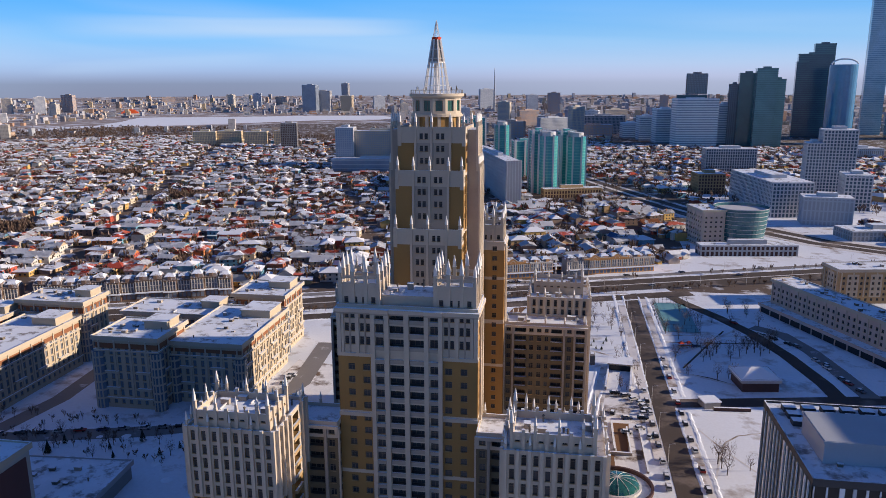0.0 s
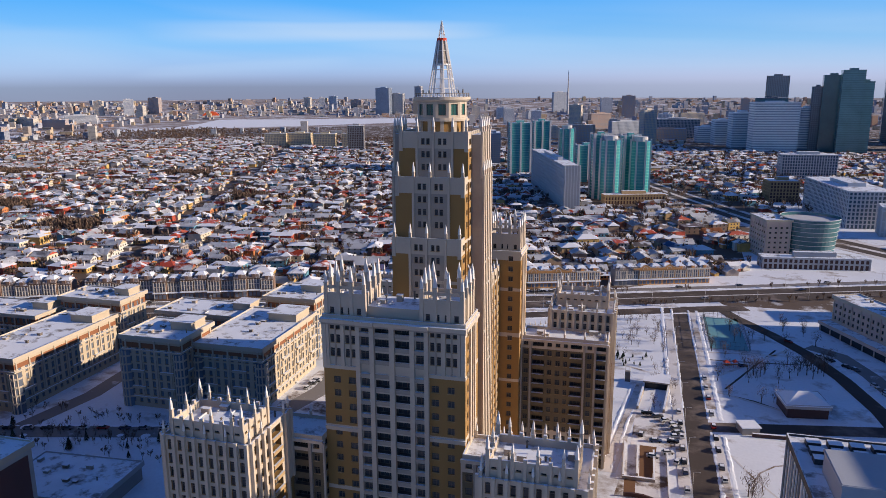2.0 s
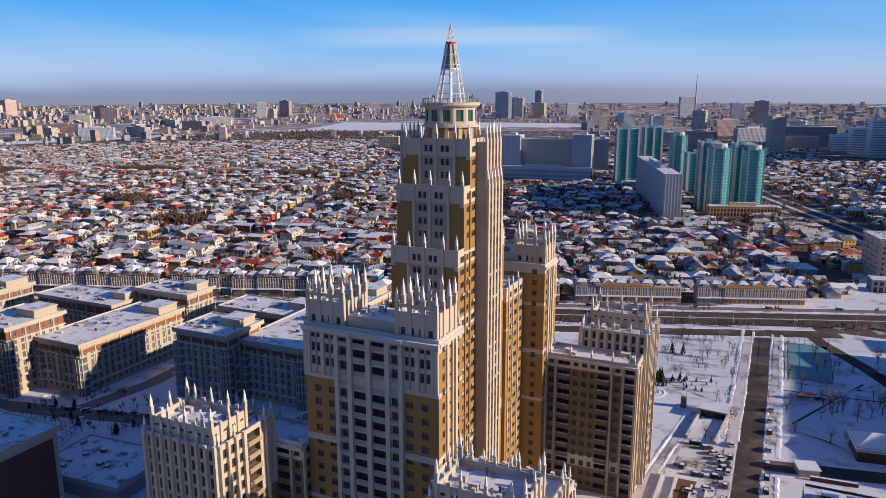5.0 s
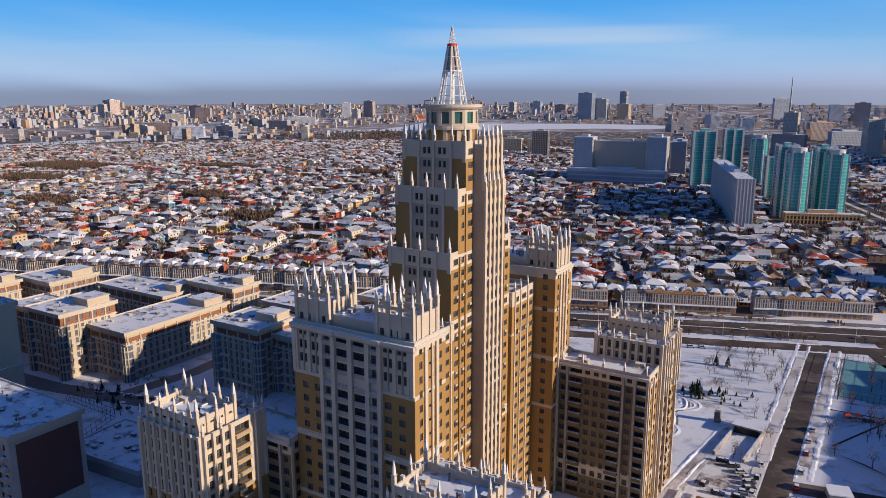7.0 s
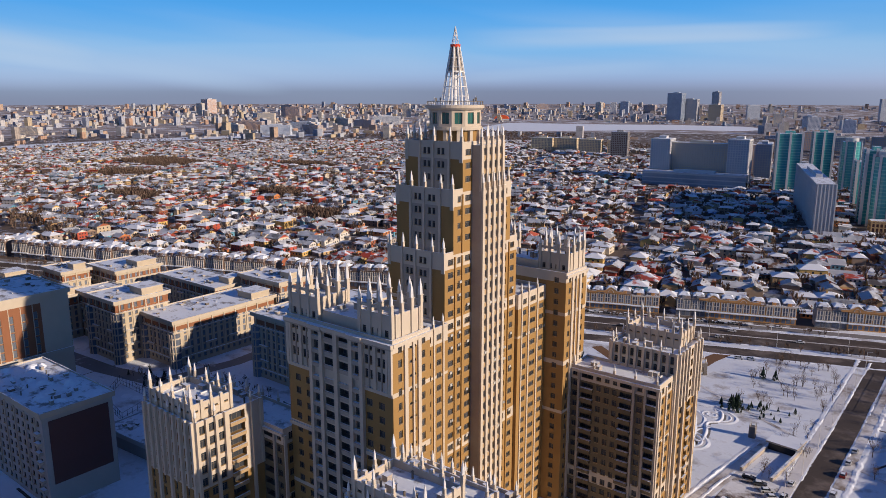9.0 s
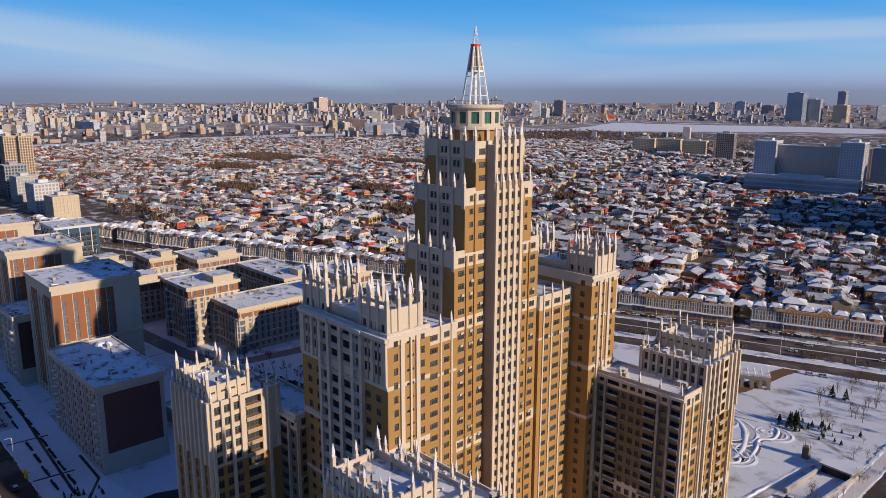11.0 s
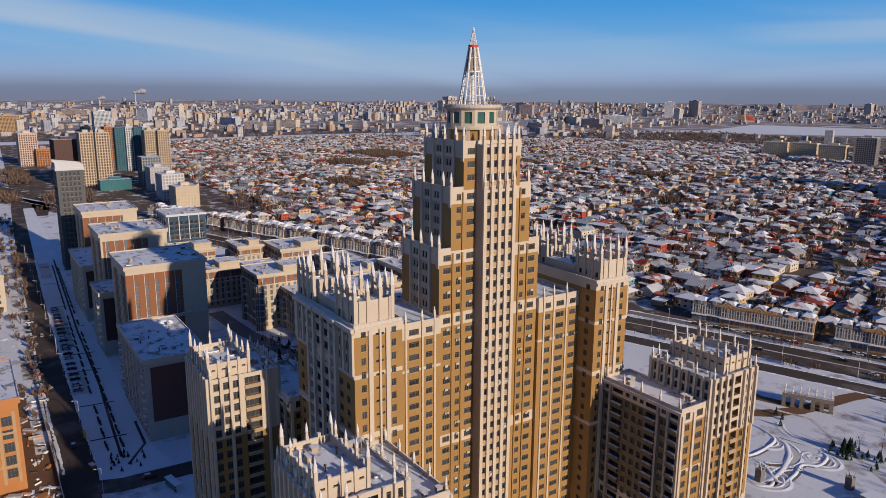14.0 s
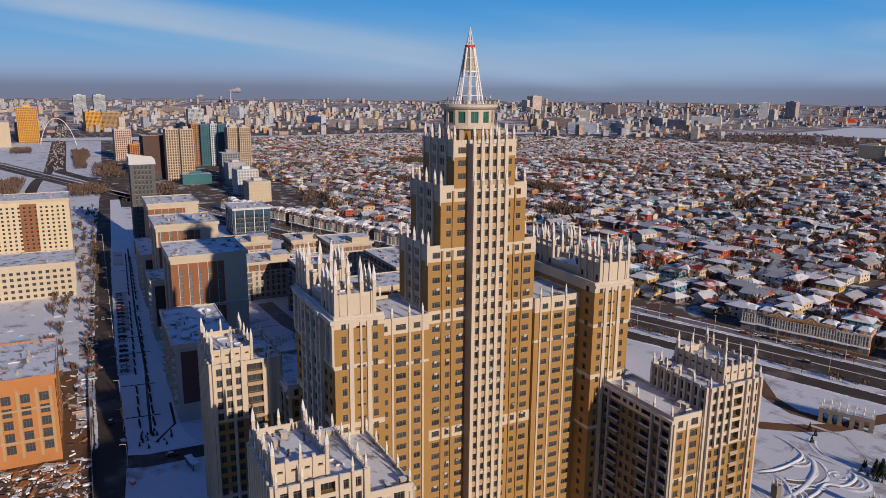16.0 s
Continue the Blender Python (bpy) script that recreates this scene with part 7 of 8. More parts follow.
for _ in range(150):      # trees in the yards along the long street
    x = rng.uniform(-700, -175)
    twig_tree(g, x, 114 - 0.033 * (x + 180) - rng.choice((5.5, 8, 14, 20, 26)) + rng.uniform(-2, 2), rng.uniform(4, 7), rng.uniform(1.4, 2.6), rng, 40)
for _ in range(110):      # young trees in the court between the apartment houses
    twig_tree(g, rng.uniform(-225, -105), rng.uniform(205, 240), rng.uniform(2.0, 4.0), rng.uniform(0.7, 1.4), rng, 14)
for _ in range(420):      # trees along the highway and the streets
    s = rng.uniform(-700, 500)
    x, y = hw(s, rng.choice((-14.5, -15.5, 13, -17.0)) + rng.uniform(-1.0, 1.0))
    twig_tree(g, x, y, rng.uniform(2.5, 5), rng.uniform(0.8, 1.6), rng, 26)
tagged(part("bare_trees", g, (BARK, TWIG)), "brown leafless trees and thickets between the houses", "trees", kind="stuff")


def tree_thing(name, label, kind, seed):
    r = random.Random(seed)
    t = thing(name, label, "tree", None, "park trees")
    if kind == "bare":
        g = Geo()
        g.ring(0, 0, 0.14, 0, 0.06, 2.6, 6, 0, False)
        for i in range(9):
            a = r.uniform(0, 6.28)
            g.beam((0, 0, r.uniform(1.0, 2.4)), (math.cos(a) * r.uniform(0.6, 1.4), math.sin(a) * r.uniform(0.6, 1.4), r.uniform(2.8, 4.6)), 0.035, 0, 3)
        part("trunk", g, (BARK,), t)
        g = Geo()
        for i in range(130):
            a, rr, z = r.uniform(0, 6.28), 1.6 * math.sqrt(r.random()), r.uniform(2.0, 5.0)
            p = Vector((math.cos(a) * rr, math.sin(a) * rr, z))
            q = p + Vector((r.uniform(-.5, .5), r.uniform(-.5, .5), r.uniform(.2, .8)))
            o = Vector((r.uniform(-.05, .05), r.uniform(-.05, .05), 0.02))
            g.face([p - o, p + o, q])
        part("crown", g, (TWIG,), t)
    else:
        g = Geo()
        g.ring(0, 0, 0.13, 0, 0.1, 0.8, 6, 0, False)
        part("trunk", g, (BARK,), t)
        g = Geo()
        for i in range(230):
            f = r.random() ** 0.8
            z, rad = 0.5 + f * 3.9, 1.25 * (1 - f) + 0.05
            a = r.uniform(0, 6.28)
            c, s = math.cos(a), math.sin(a)
            g.face([(c * 0.05, s * 0.05, z + 0.25), (c * rad - s * 0.16, s * rad + c * 0.16, z - 0.2), (c * rad * r.uniform(0.8, 1.15), s * rad, z - 0.3), (c * rad + s * 0.16, s * rad - c * 0.16, z - 0.2)])
        part("crown", g, (NEEDLE,), t)
    return t


BARES = [tree_thing("tree", "young leafless tree standing in snow", "bare", k) for k in range(3)]
FIRS = [tree_thing("spruce", "small dark green spruce standing in snow", "fir", k) for k in range(2)]
used = set()


def plant(base, x, y, sc):
    m = pose(x, y, 0, 0, 0, rng.uniform(0, 360))
    if base.name not in used:
        used.add(base.name)
        base.matrix_basis = m @ Matrix.Diagonal((sc, sc, sc, 1))
        return
    c = copy_thing(base, m)
    c.scale = (sc, sc, sc)


for _ in range(34):
    plant(rng.choice(FIRS), rng.uniform(-4, 24), rng.uniform(338, 352), rng.uniform(0.35, 0.75))
for x, y, sc in ((2.2, 342.9, 1.3), (4.0, 343.7, 1.5), (2.8, 344.9, 1.4), (1.0, 344.5, 1.2), (-23, 344, 0.7), (3, 383, 1.3), (8, 384, 1.2), (-30, 352, 0.8), (-26, 350, 0.7)):
    plant(FIRS[0], x, y, sc)
for _ in range(58):
    plant(rng.choice(BARES), rng.uniform(-2, 33), rng.uniform(350, 414), rng.uniform(0.6, 1.1))
for _ in range(18):
    plant(rng.choice(BARES), rng.uniform(26, 36), rng.uniform(292, 350), rng.uniform(0.5, 1.0))
for _ in range(46):
    plant(rng.choice(BARES), rng.uniform(51, 104), rng.uniform(310, 425), rng.uniform(0.7, 1.6))
for k in range(20):
    plant(rng.choice(FIRS), -121 - rng.uniform(0, 15), 122 + rng.uniform(0, 12), rng.uniform(0.3, 0.5))
for _ in range(34):
    plant(rng.choice(FIRS + BARES), rng.uniform(-225, -120), rng.uniform(204, 222), rng.uniform(0.6, 1.1))


for x, y, sc in ((54.4, 236, 1.7), (69.4, 341, 1.9), (74, 343, 1.5), (79.6, 343, 1.4), (90, 351, 1.8), (95, 354, 1.6), (102, 361, 1.7), (53.7, 331, 1.5), (56, 229, 1.3), (59, 240, 1.2), (86, 358, 1.5), (99, 352, 1.4), (106, 366, 1.3), (64, 233, 1.1), (70, 338, 1.3), (72, 340, 1.6), (67, 342, 1.4), (84, 341, 1.3), (88, 345, 1.5), (92, 347, 1.7), (97, 350, 1.5), (101, 356, 1.5), (93, 352, 1.4), (104, 364, 1.2), (55, 233, 1.5), (56, 238, 1.3)):
    plant(BARES[int(x) % 3], x, y, sc)
t = thing("play_structure", "small orange and red playground climbing frame", "playground", pose(60.7, 349, 0, 0, 0, 20))
for x in (-3, -1, 1, 3):
    for y in (-0.9, 0.9):
        g = Geo()
        g.ring(x, y, 0.08, 0, 0.08, 2.6, 5, 0, True)
        part("post", g, (RED,), t)
for x in (-2, 2):
    g = Geo()
    g.solid([(x - 1.3, -1.2, 2.5), (x + 1.3, -1.2, 2.5), (x + 1.3, 1.2, 2.5), (x - 1.3, 1.2, 2.5), (x, 0, 3.7)], ((0, 1, 4), (1, 2, 4), (2, 3, 4), (3, 0, 4), (3, 2, 1, 0)))
    part("canopy", g, (RED,), t)
g = Geo()
g.box(-3, -0.9, 1.1, 3, 0.9, 1.25)
part("deck", g, (ORANGE,), t)
t = thing("site_cabin", "small flat cabin under snow beside the street", "cabin", pose(60, 283, 0, 0, 0, 15))
g = Geo()
g.box(-3.2, -3, 0, 3.2, 3, 2.7)
part("wall", g, (GREYWALL,), t)
g = Geo()
g.box(-3.5, -3.3, 2.7, 3.5, 3.3, 3.1)
part("roof", g, (SNOW,), t)
t = thing("low_wall", "long low dark wall in the snow", "wall", pose(68, 279.5, 0, 0, 0, 4))
g = Geo()
g.box(-7, -0.5, 0, 7, 0.5, 1.4, 0, 1)
part("wall", g, (DARKPANEL, SNOW), t)

# ---- cars ----
def car_mesh_parts(near=True):
    t = thing("car", "parked car dusted with snow", "car", None, "parked cars")
    g = Geo()
    prof = [(-2.1, 0.35), (2.15, 0.35), (2.2, 0.75), (1.2, 0.95), (-1.9, 0.98), (-2.15, 0.8)]
    for s in (-0.85, 0.85):
        g.face([(x, s, z) for x, z in (prof if s < 0 else prof[::-1])])
    for p, q in zip(prof, prof[1:] + prof[:1]):
        g.face([(p[0], -0.85, p[1]), (p[0], 0.85, p[1]), (q[0], 0.85, q[1]), (q[0], -0.85, q[1])])
    part("body", g, (CARPAINT,), t)
    g = Geo()
    g.solid([(-1.8, -0.78, 0.95), (1.1, -0.78, 0.95), (1.1, 0.78, 0.95), (-1.8, 0.78, 0.95), (-1.3, -0.62, 1.44), (0.4, -0.62, 1.44), (0.4, 0.62, 1.44), (-1.3, 0.62, 1.44)], ((0, 1, 5, 4), (1, 2, 6, 5), (2, 3, 7, 6), (3, 0, 4, 7)), 0)
    part("windows", g, (GLASS,), t)
    g = Geo()
    g.box(-1.32, -0.64, 1.43, 0.42, 0.64, 1.48)
    part("roof", g, (YARD,), t)
    low = Geo()
    for x in (-1.3, 1.35):
        for y in (-0.8, 0.8):
            g = Geo()
            k = 10
            P = [(x + 0.33 * math.cos(2 * math.pi * i / k), 0.33 + 0.33 * math.sin(2 * math.pi * i / k)) for i in range(k)]
            for dy in (-0.11, 0.11):
                g.face([(a, y + dy, b) for a, b in (P if dy < 0 else P[::-1])])
            for p, q in zip(P, P[1:] + P[:1]):
                g.face([(p[0], y - 0.11, p[1]), (p[0], y + 0.11, p[1]), (q[0], y + 0.11, q[1]), (q[0], y - 0.11, q[1])])
            if near:
                part("wheel", g, (RUBBER,), t)
            else:
                k0 = len(low.v)
                low.v.extend(g.v)
                low.f.extend(tuple(k0 + q for q in f) for f in g.f)
                low.m.extend(g.m)
    if not near:
        part("undercarriage", low, (RUBBER,), t)
    return t


CARS = {True: car_mesh_parts(), False: car_mesh_parts(False)}
car_used = set()


def car(x, y, a, z=0.13):
    near = 10 < x < 60 and y < 330
    m = pose(x, y, z, 0, 0, a)
    if near not in car_used:
        CARS[near].matrix_basis = m
    else:
        copy_thing(CARS[near], m)
    car_used.add(near)


for k in range(13):
    car(36.2 + rng.uniform(-0.2, 0.2), 178 + k * 9.5 + rng.uniform(-2, 2), 90)
for k in range(15):
    car(48.2 + rng.uniform(-0.2, 0.2), 176 + k * 11 + rng.uniform(-3, 3), 90, 0.2)
for x, y, a in ((24, 289, 5), (28, 287, 20), (31, 284, 30), (33.5, 281, 35), (34.5, 278, 35), (35, 274.5, 30), (34, 271, 10), (27, 266, 5), (33, 267, 0), (22, 270, 80), (31, 258, 15), (34, 252, 70), (26, 254, 0), (-8, 404, 10), (-13, 402, 12), (66, 351, 20)):
    car(x, y, a)
for k in range(20):
    s = rng.uniform(-330, 330)
    x, y = hw(s, rng.choice((-6, -2.5, 2.5, 6)))
    car(x, y, 20.3 + rng.choice((0, 180)))
for k in range(16):
    x, y = hw(rng.uniform(-330, 330), 20.5)
    car(x, y, 20.3, 0.11)
for k in range(20):
    car(-202 - k * 7.2 - rng.uniform(0, 2), 121.5 - 0.037 * (-22 - k * 7.2), 80 + rng.uniform(-5, 5), 0.18)
for x, y in ((120, 358), (117, 361), (112, 368), (108, 372), (126, 334), (125, 331), (127, 318), (128, 314), (130, 306), (123, 340), (98, 391)):
    car(x - 6, y, -60 + rng.uniform(-8, 8), 0.05)
for k in range(14):
    car(-128 + rng.uniform(-3, 16), 232 + rng.uniform(-12, 60), rng.choice((0, 90, 80)), 0.05)
for k in range(12):
    car(-214 + k * 7 + rng.uniform(-1, 1), 214 + k * 1.8, 14, 0.05)
for k in range(16):
    car(-196 - k * 10 - rng.uniform(0, 6), 108.2 - 0.033 * (-k * 10 - 16), 80 + rng.uniform(-8, 8), 0.12)
for x, y in ((-113, 132), (-109, 152), (-97, 185), (-150, 114), (-210, 113), (-290, 116.5)):
    car(x, y, 90 if x > -120 else 178, 0.13)
lane_rng = random.Random(9)
for k in range(16):
    x, y = hw(-24 + k * 5.6 + lane_rng.uniform(0, 1.2) + (18 if k > 9 else 0), 19.6 + lane_rng.uniform(-0.3, 0.3))
    car(x, y, 20.3 + lane_rng.choice((0, 180)), 0.11)
# far traffic on the avenue
g = Geo()
for _ in range(330):
    x = rng.uniform(-2600, -1100)
    y = 79 + rng.uniform(-13, 13)
    g.box(x - 2.2, y - 0.9, 0.13, x + 2.2, y + 0.9, 1.4)
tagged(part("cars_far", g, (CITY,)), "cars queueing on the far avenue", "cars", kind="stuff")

# ---- street furniture ----
def lamp_post(h=9.0):
    t = thing("street_lamp", "slim grey street lamp on a steel pole", "street lamp", None, "street lamps")
    g = Geo()
    g.ring(0, 0, 0.11, 0, 0.06, h, 6, 0, True)
    part("pole", g, (STEEL,), t)
    g = Geo()
    g.beam((0, 0, h - 0.1), (0, 1.6, h + 0.25), 0.05)
    part("arm", g, (STEEL,), t)
    g = Geo()
    g.box(-0.14, 1.4, h + 0.14, 0.14, 2.1, h + 0.28)
    part("lamp_head", g, (SLAB,), t)
    return t


LAMP = lamp_post()
first = True
for k in range(26):
    s = -420 + k * 32
    for w, a in ((-13.6, 20.3), (11.9, 200.3)):
        x, y = hw(s, w)
        if first:
            LAMP.matrix_basis = pose(x, y, 0.1, 0, 0, a)
            first = False
        else:
            copy_thing(LAMP, pose(x, y, 0.1, 0, 0, a))
for k in range(9):
    copy_thing(LAMP, pose(37.4, 230 + k * 24, 0.1, 0, 0, -90))
for k in range(14):
    copy_thing(LAMP, pose(-110 - k * 30, 117.6 + k * 0.5, 0.1, 0, 0, 180))

# fenced rink
t = thing("rink_fence", "tall green mesh fence round a sports rink", "fence")
for i in range(9):
    for x, y in ((54 + i * 2.2, 372), (55 + i * 2.2, 424)):
        g = Geo()
        g.ring(x, y, 0.08, 0, 0.08, 4.2, 5, 0, True)
        part("post", g, (IRON,), t)
for i in range(14):
    for x in (54, 72):
        g = Geo()
        g.ring(x, 372 + i * 4, 0.08, 0, 0.08, 4.2, 5, 0, True)
        part("post", g, (IRON,), t)
for z in (0.4, 2.2, 4.1):
    for p, q in (((54, 372), (72, 372)), ((54, 424), (72, 424)), ((54, 372), (54, 424)), ((72, 372), (72, 424))):
        g = Geo()
        g.beam((*p, z), (*q, z), 0.06, 0, 4)
        part("rail", g, (IRON,), t)
sheet("rink", [(54.3, 372.3), (71.7, 372.3), (71.7, 423.7), (54.3, 423.7)], 0.13, ICE, "blue-green ice of the fenced rink", "rink")

# curved banks and paths of the park
def drift(pts, w, h):
    """A smooth ridge of snow with rounded shoulders that runs out at both ends."""
    g = Geo()
    prof = ((-1.0, 0.0), (-0.6, 0.55), (-0.15, 0.95), (0.25, 1.0), (0.6, 0.6), (1.0, 0.0))
    n, k = len(pts), len(prof)
    for i, p in enumerate(pts):
        d = (Vector(pts[min(i + 1, n - 1)]) - Vector(pts[max(i - 1, 0)])).normalized()
        f = min(1.0, i / 4, (n - 1 - i) / 4) * (0.9 + 0.1 * math.sin(i * 0.9))
        g.v.extend((p[0] - d.y * c * w, p[1] + d.x * c * w, 0.02 + z * h * f) for c, z in prof)
    for i in range(n - 1):
        for j in range(k - 1):
            g.f.append((i * k + j, i * k + j + 1, (i + 1) * k + j + 1, (i + 1) * k + j))
            g.m.append(0)
    me = tagged(part("snow_bank", g, (SNOW,)), "smooth curved bank of snow in the park", "snow bank", kind="structure")
    me.data.polygons.foreach_set("use_smooth", [True] * len(me.data.polygons))


for pts, w, h in (([(-1.4, 301.9), (-1.9, 309.5), (-4.2, 317.4), (-8.1, 326.0), (-13.8, 332.4), (-18.8, 334.0)], 1.2, 0.45), ([(-17.0, 308.5), (-15.1, 315.0), (-15.4, 322.9), (-17.8, 332.3), (-26.0, 335.8), (-34.1, 336.7)], 0.8, 0.5), ([(-14.6, 312.8), (-7.7, 311.0), (-1.2, 306.4), (2.3, 305.8)], 0.8, 0.5), ([(-18.9, 335.7), (-11.1, 337.4), (-4.6, 338.9), (-2.2, 343.3)], 0.7, 0.45), ([(2.5, 306.1), (1.1, 314.9), (-1.2, 322.7), (2.1, 327.0), (0.5, 335.1), (-3.8, 337.8)], 0.8, 0.5), ([(-7.6, 299.3), (-2.1, 297.8), (1.0, 300.6), (-0.3, 305.2)], 0.8, 0.5)):
    fine = []
    for i in range(len(pts) - 1):
        p0, p1, p2, p3 = (Vector(pts[max(0, min(len(pts) - 1, i + k))]) for k in (-1, 0, 1, 2))
        for j in range(6):
            f = j / 6
            fine.append(tuple(0.5 * (2 * p1 + (p2 - p0) * f + (2 * p0 - 5 * p1 + 4 * p2 - p3) * f * f + (3 * p1 - p0 - 3 * p2 + p3) * f ** 3)))
    drift(fine + [pts[-1]], w, h)
    # Wide icy strip paints the S-shaped bank's shadow; the narrow ones are paths.
    ribbon("path", [(x + w + 0.5, y - w * 0.5) for x, y in fine] + [(pts[-1][0] + w + 0.5, pts[-1][1] - w * 0.5)], 1.5 if w > 1 else 0.4, 0.118, ICEROAD, "trodden path curving through the snow, the wide one painted bank shade", "path")
# bus shelter, sign and salt bins at the junction
t = thing("bus_shelter", "small shelter with a flat white roof at the junction", "shelter", pose(-102.3, 137.2, 0.1, 0, 0, 12))
for x in (-3.6, 0, 3.6):
    g = Geo()
    g.box(x - 0.08, -0.9, 0, x + 0.08, -0.74, 2.5)
    part("post", g, (IRON,), t)
g = Geo()
g.box(-3.9, -1.2, 2.5, 3.9, 1.2, 2.75, 0, 1)
part("roof", g, (PALE, SNOW), t)
g = Geo()
g.box(-3.6, -1.0, 0.3, 3.6, -0.94, 2.3)
part("rear_pane", g, (GREEN,), t)
t = thing("sign_box", "small yellow sign box on the promenade", "sign", pose(-154.4, 118.3, 0.14, 0, 0, 8))
g = Geo()
g.box(-1.0, -0.25, 0.4, 1.0, 0.25, 3.2)
part("panel", g, (mat("yellow_paint", (0.72, 0.55, 0.02), 0.6, 0.1),), t)
g = Geo()
g.box(-0.8, -0.1, 0, 0.8, 0.1, 0.4)
part("foot", g, (IRON,), t)
for x, y in ((-130.4, 117.4), (-99.1, 118.2)):
    t = thing("salt_bin", "orange salt bin at the edge of the road", "bin", pose(x, y, 0.12, 0, 0, 20))
    g = Geo()
    g.solid([(-1.1, -0.6, 0), (1.1, -0.6, 0), (1.1, 0.6, 0), (-1.1, 0.6, 0), (-1.3, -0.75, 1.1), (1.3, -0.75, 1.1), (1.3, 0.75, 1.1), (-1.3, 0.75, 1.1)], ((0, 1, 5, 4), (1, 2, 6, 5), (2, 3, 7, 6), (3, 0, 4, 7), (4, 5, 6, 7)))
    part("tub", g, (mat("orange_plastic", (0.65, 0.18, 0.02), 0.5, 0.1),), t)
    g = Geo()
    g.box(-1.35, -0.8, 1.1, 1.35, 0.8, 1.25, 0, 0)
    part("lid", g, (SNOW,), t)

# gate pavilion of the park, with pinnacles
GATESTONE = mat("dark_weathered_stone", (0.17, 0.15, 0.135), 0.85, 0.2, 0.3)
t = thing("gate_pavilion", "small stone gate pavilion with pinnacles", "pavilion", pose(-27.4, 369.2, 0, 0, 0, 29) @ Matrix.Diagonal((0.95, 0.8, 0.72, 1)))
for x in (-9.1, -5.6, -2.2, 2.2, 5.6, 9.1):
    for y in (-2.5, 2.5):
        g = Geo()
        g.box(x - 0.75, y - 0.6, 0, x + 0.75, y + 0.6, 6)
        g.box(x - 0.95, y - 0.8, 0, x + 0.95, y + 0.8, 0.9)
        part("pier", g, (GATESTONE,), t)
for x in (-7.35, -3.9, 0.0, 3.9, 7.35):
    g = Geo()
    for i in range(8):
        p, q = math.pi * i / 8, math.pi * (i + 1) / 8
        g.beam((x + 1.5 * math.cos(p), -2.9, 4.3 + 1.5 * math.sin(p)), (x + 1.5 * math.cos(q), -2.9, 4.3 + 1.5 * math.sin(q)), 0.2, 0, 5)
    part("arch", g, (CONCRETE,), t)
g = Geo()
g.box(-9.9, -3.3, 6, 9.9, 3.3, 8.0, 0, 1)
part("lintel", g, (GATESTONE, YARD), t)
for i in range(7):
    for y in (-2.9, 2.9):
        part("pinnacle", PINNACLES[(3.2, 0.5)], None, t, m=pose(-9 + i * 3.0, y, 8.0))
for x, y in ((-3, 301), (16, 321)):
    t = thing("stone_pylon", "small dark stone pylon with a pointed top", "monument", pose(x, y, 0))
    g = Geo()
    g.box(-1.1, -1.1, 0, 1.1, 1.1, 4.4)
    part("shaft", g, (GATESTONE,), t)
    for a, b in ((-0.9, -0.9), (0.9, -0.9), (0.9, 0.9), (-0.9, 0.9)):
        part("pinnacle", PINNACLES[(3.2, 0.5)], None, t, m=pose(a, b, 4.4) @ Matrix.Diagonal((0.6, 0.6, 0.6, 1)))

# underground garage entrance
t = thing("garage_ramp", "underground garage entrance with a snowy roof slab", "garage", pose(27.5, 312, 0, 0, 0, -6))
for x in (-5, 5):
    g = Geo()
    g.box(x - 0.4, -20, 0, x + 0.4, 8, 1.5, 0, 1)
    part("side_wall", g, (CONCRETE, SNOW), t)
g = Geo()
g.box(-5.4, 2, 2.8, 5.4, 12, 3.4, 0, 1)
part("roof_slab", g, (CONCRETE, SNOW), t)
# Black panel set near the mouth paints the darkness inside the ramp.
g = Geo()
g.box(-4.6, 2.6, 0, 4.6, 2.9, 2.8)
part("gate", g, (BLACKGLASS,), t)

# glass skylight with its ring wall, terrace walls of the yard
t = thing("skylight", "low round teal glass skylight with a white rim", "skylight", pose(20, 216, 0))
g = Geo()
for i in range(5):
    a, b = math.pi / 2 * i / 5, math.pi / 2 * (i + 1) / 5
    g.ring(0, 0, 7.0 * math.cos(a), 1.2 + 2.6 * math.sin(a), 7.0 * math.cos(b) + 0.02, 1.2 + 2.6 * math.sin(b), 24, 0, False)
part("glass_dome", g, (GREEN,), t)
g = Geo()
g.ring(0, 0, 7.7, 0, 7.7, 1.2, 28, 0, True)
part("rim", g, (STEEL,), t)
for i in range(12):
    a = 2 * math.pi * i / 12
    g = Geo()
    for k in range(4):
        p, q = math.pi / 2 * k / 4, math.pi / 2 * (k + 1) / 4
        g.beam((7.05 * math.cos(p) * math.cos(a), 7.05 * math.cos(p) * math.sin(a), 1.25 + 2.6 * math.sin(p)), (7.05 * math.cos(q) * math.cos(a), 7.05 * math.cos(q) * math.sin(a), 1.25 + 2.6 * math.sin(q)), 0.09, 0, 4)
    part("rib", g, (STEEL,), t)
t = thing("ring_wall", "low dark curved wall round the skylight", "wall", pose(20, 216, 0))
g = Geo()
for i in range(22):
    a, b = radians(-70 + 8 * i), radians(-62 + 8 * i)
    P = [(r * math.cos(c), r * math.sin(c)) for r in (10.6, 11.4) for c in (a, b)]
    g.solid([(*P[0], 0), (*P[1], 0), (*P[3], 0), (*P[2], 0), (*P[0], 1.3), (*P[1], 1.3), (*P[3], 1.3), (*P[2], 1.3)], ((0, 1, 5, 4), (1, 2, 6, 5), (2, 3, 7, 6), (3, 0, 4, 7), (4, 5, 6, 7)))
part("wall", g, (DARKPANEL,), t)
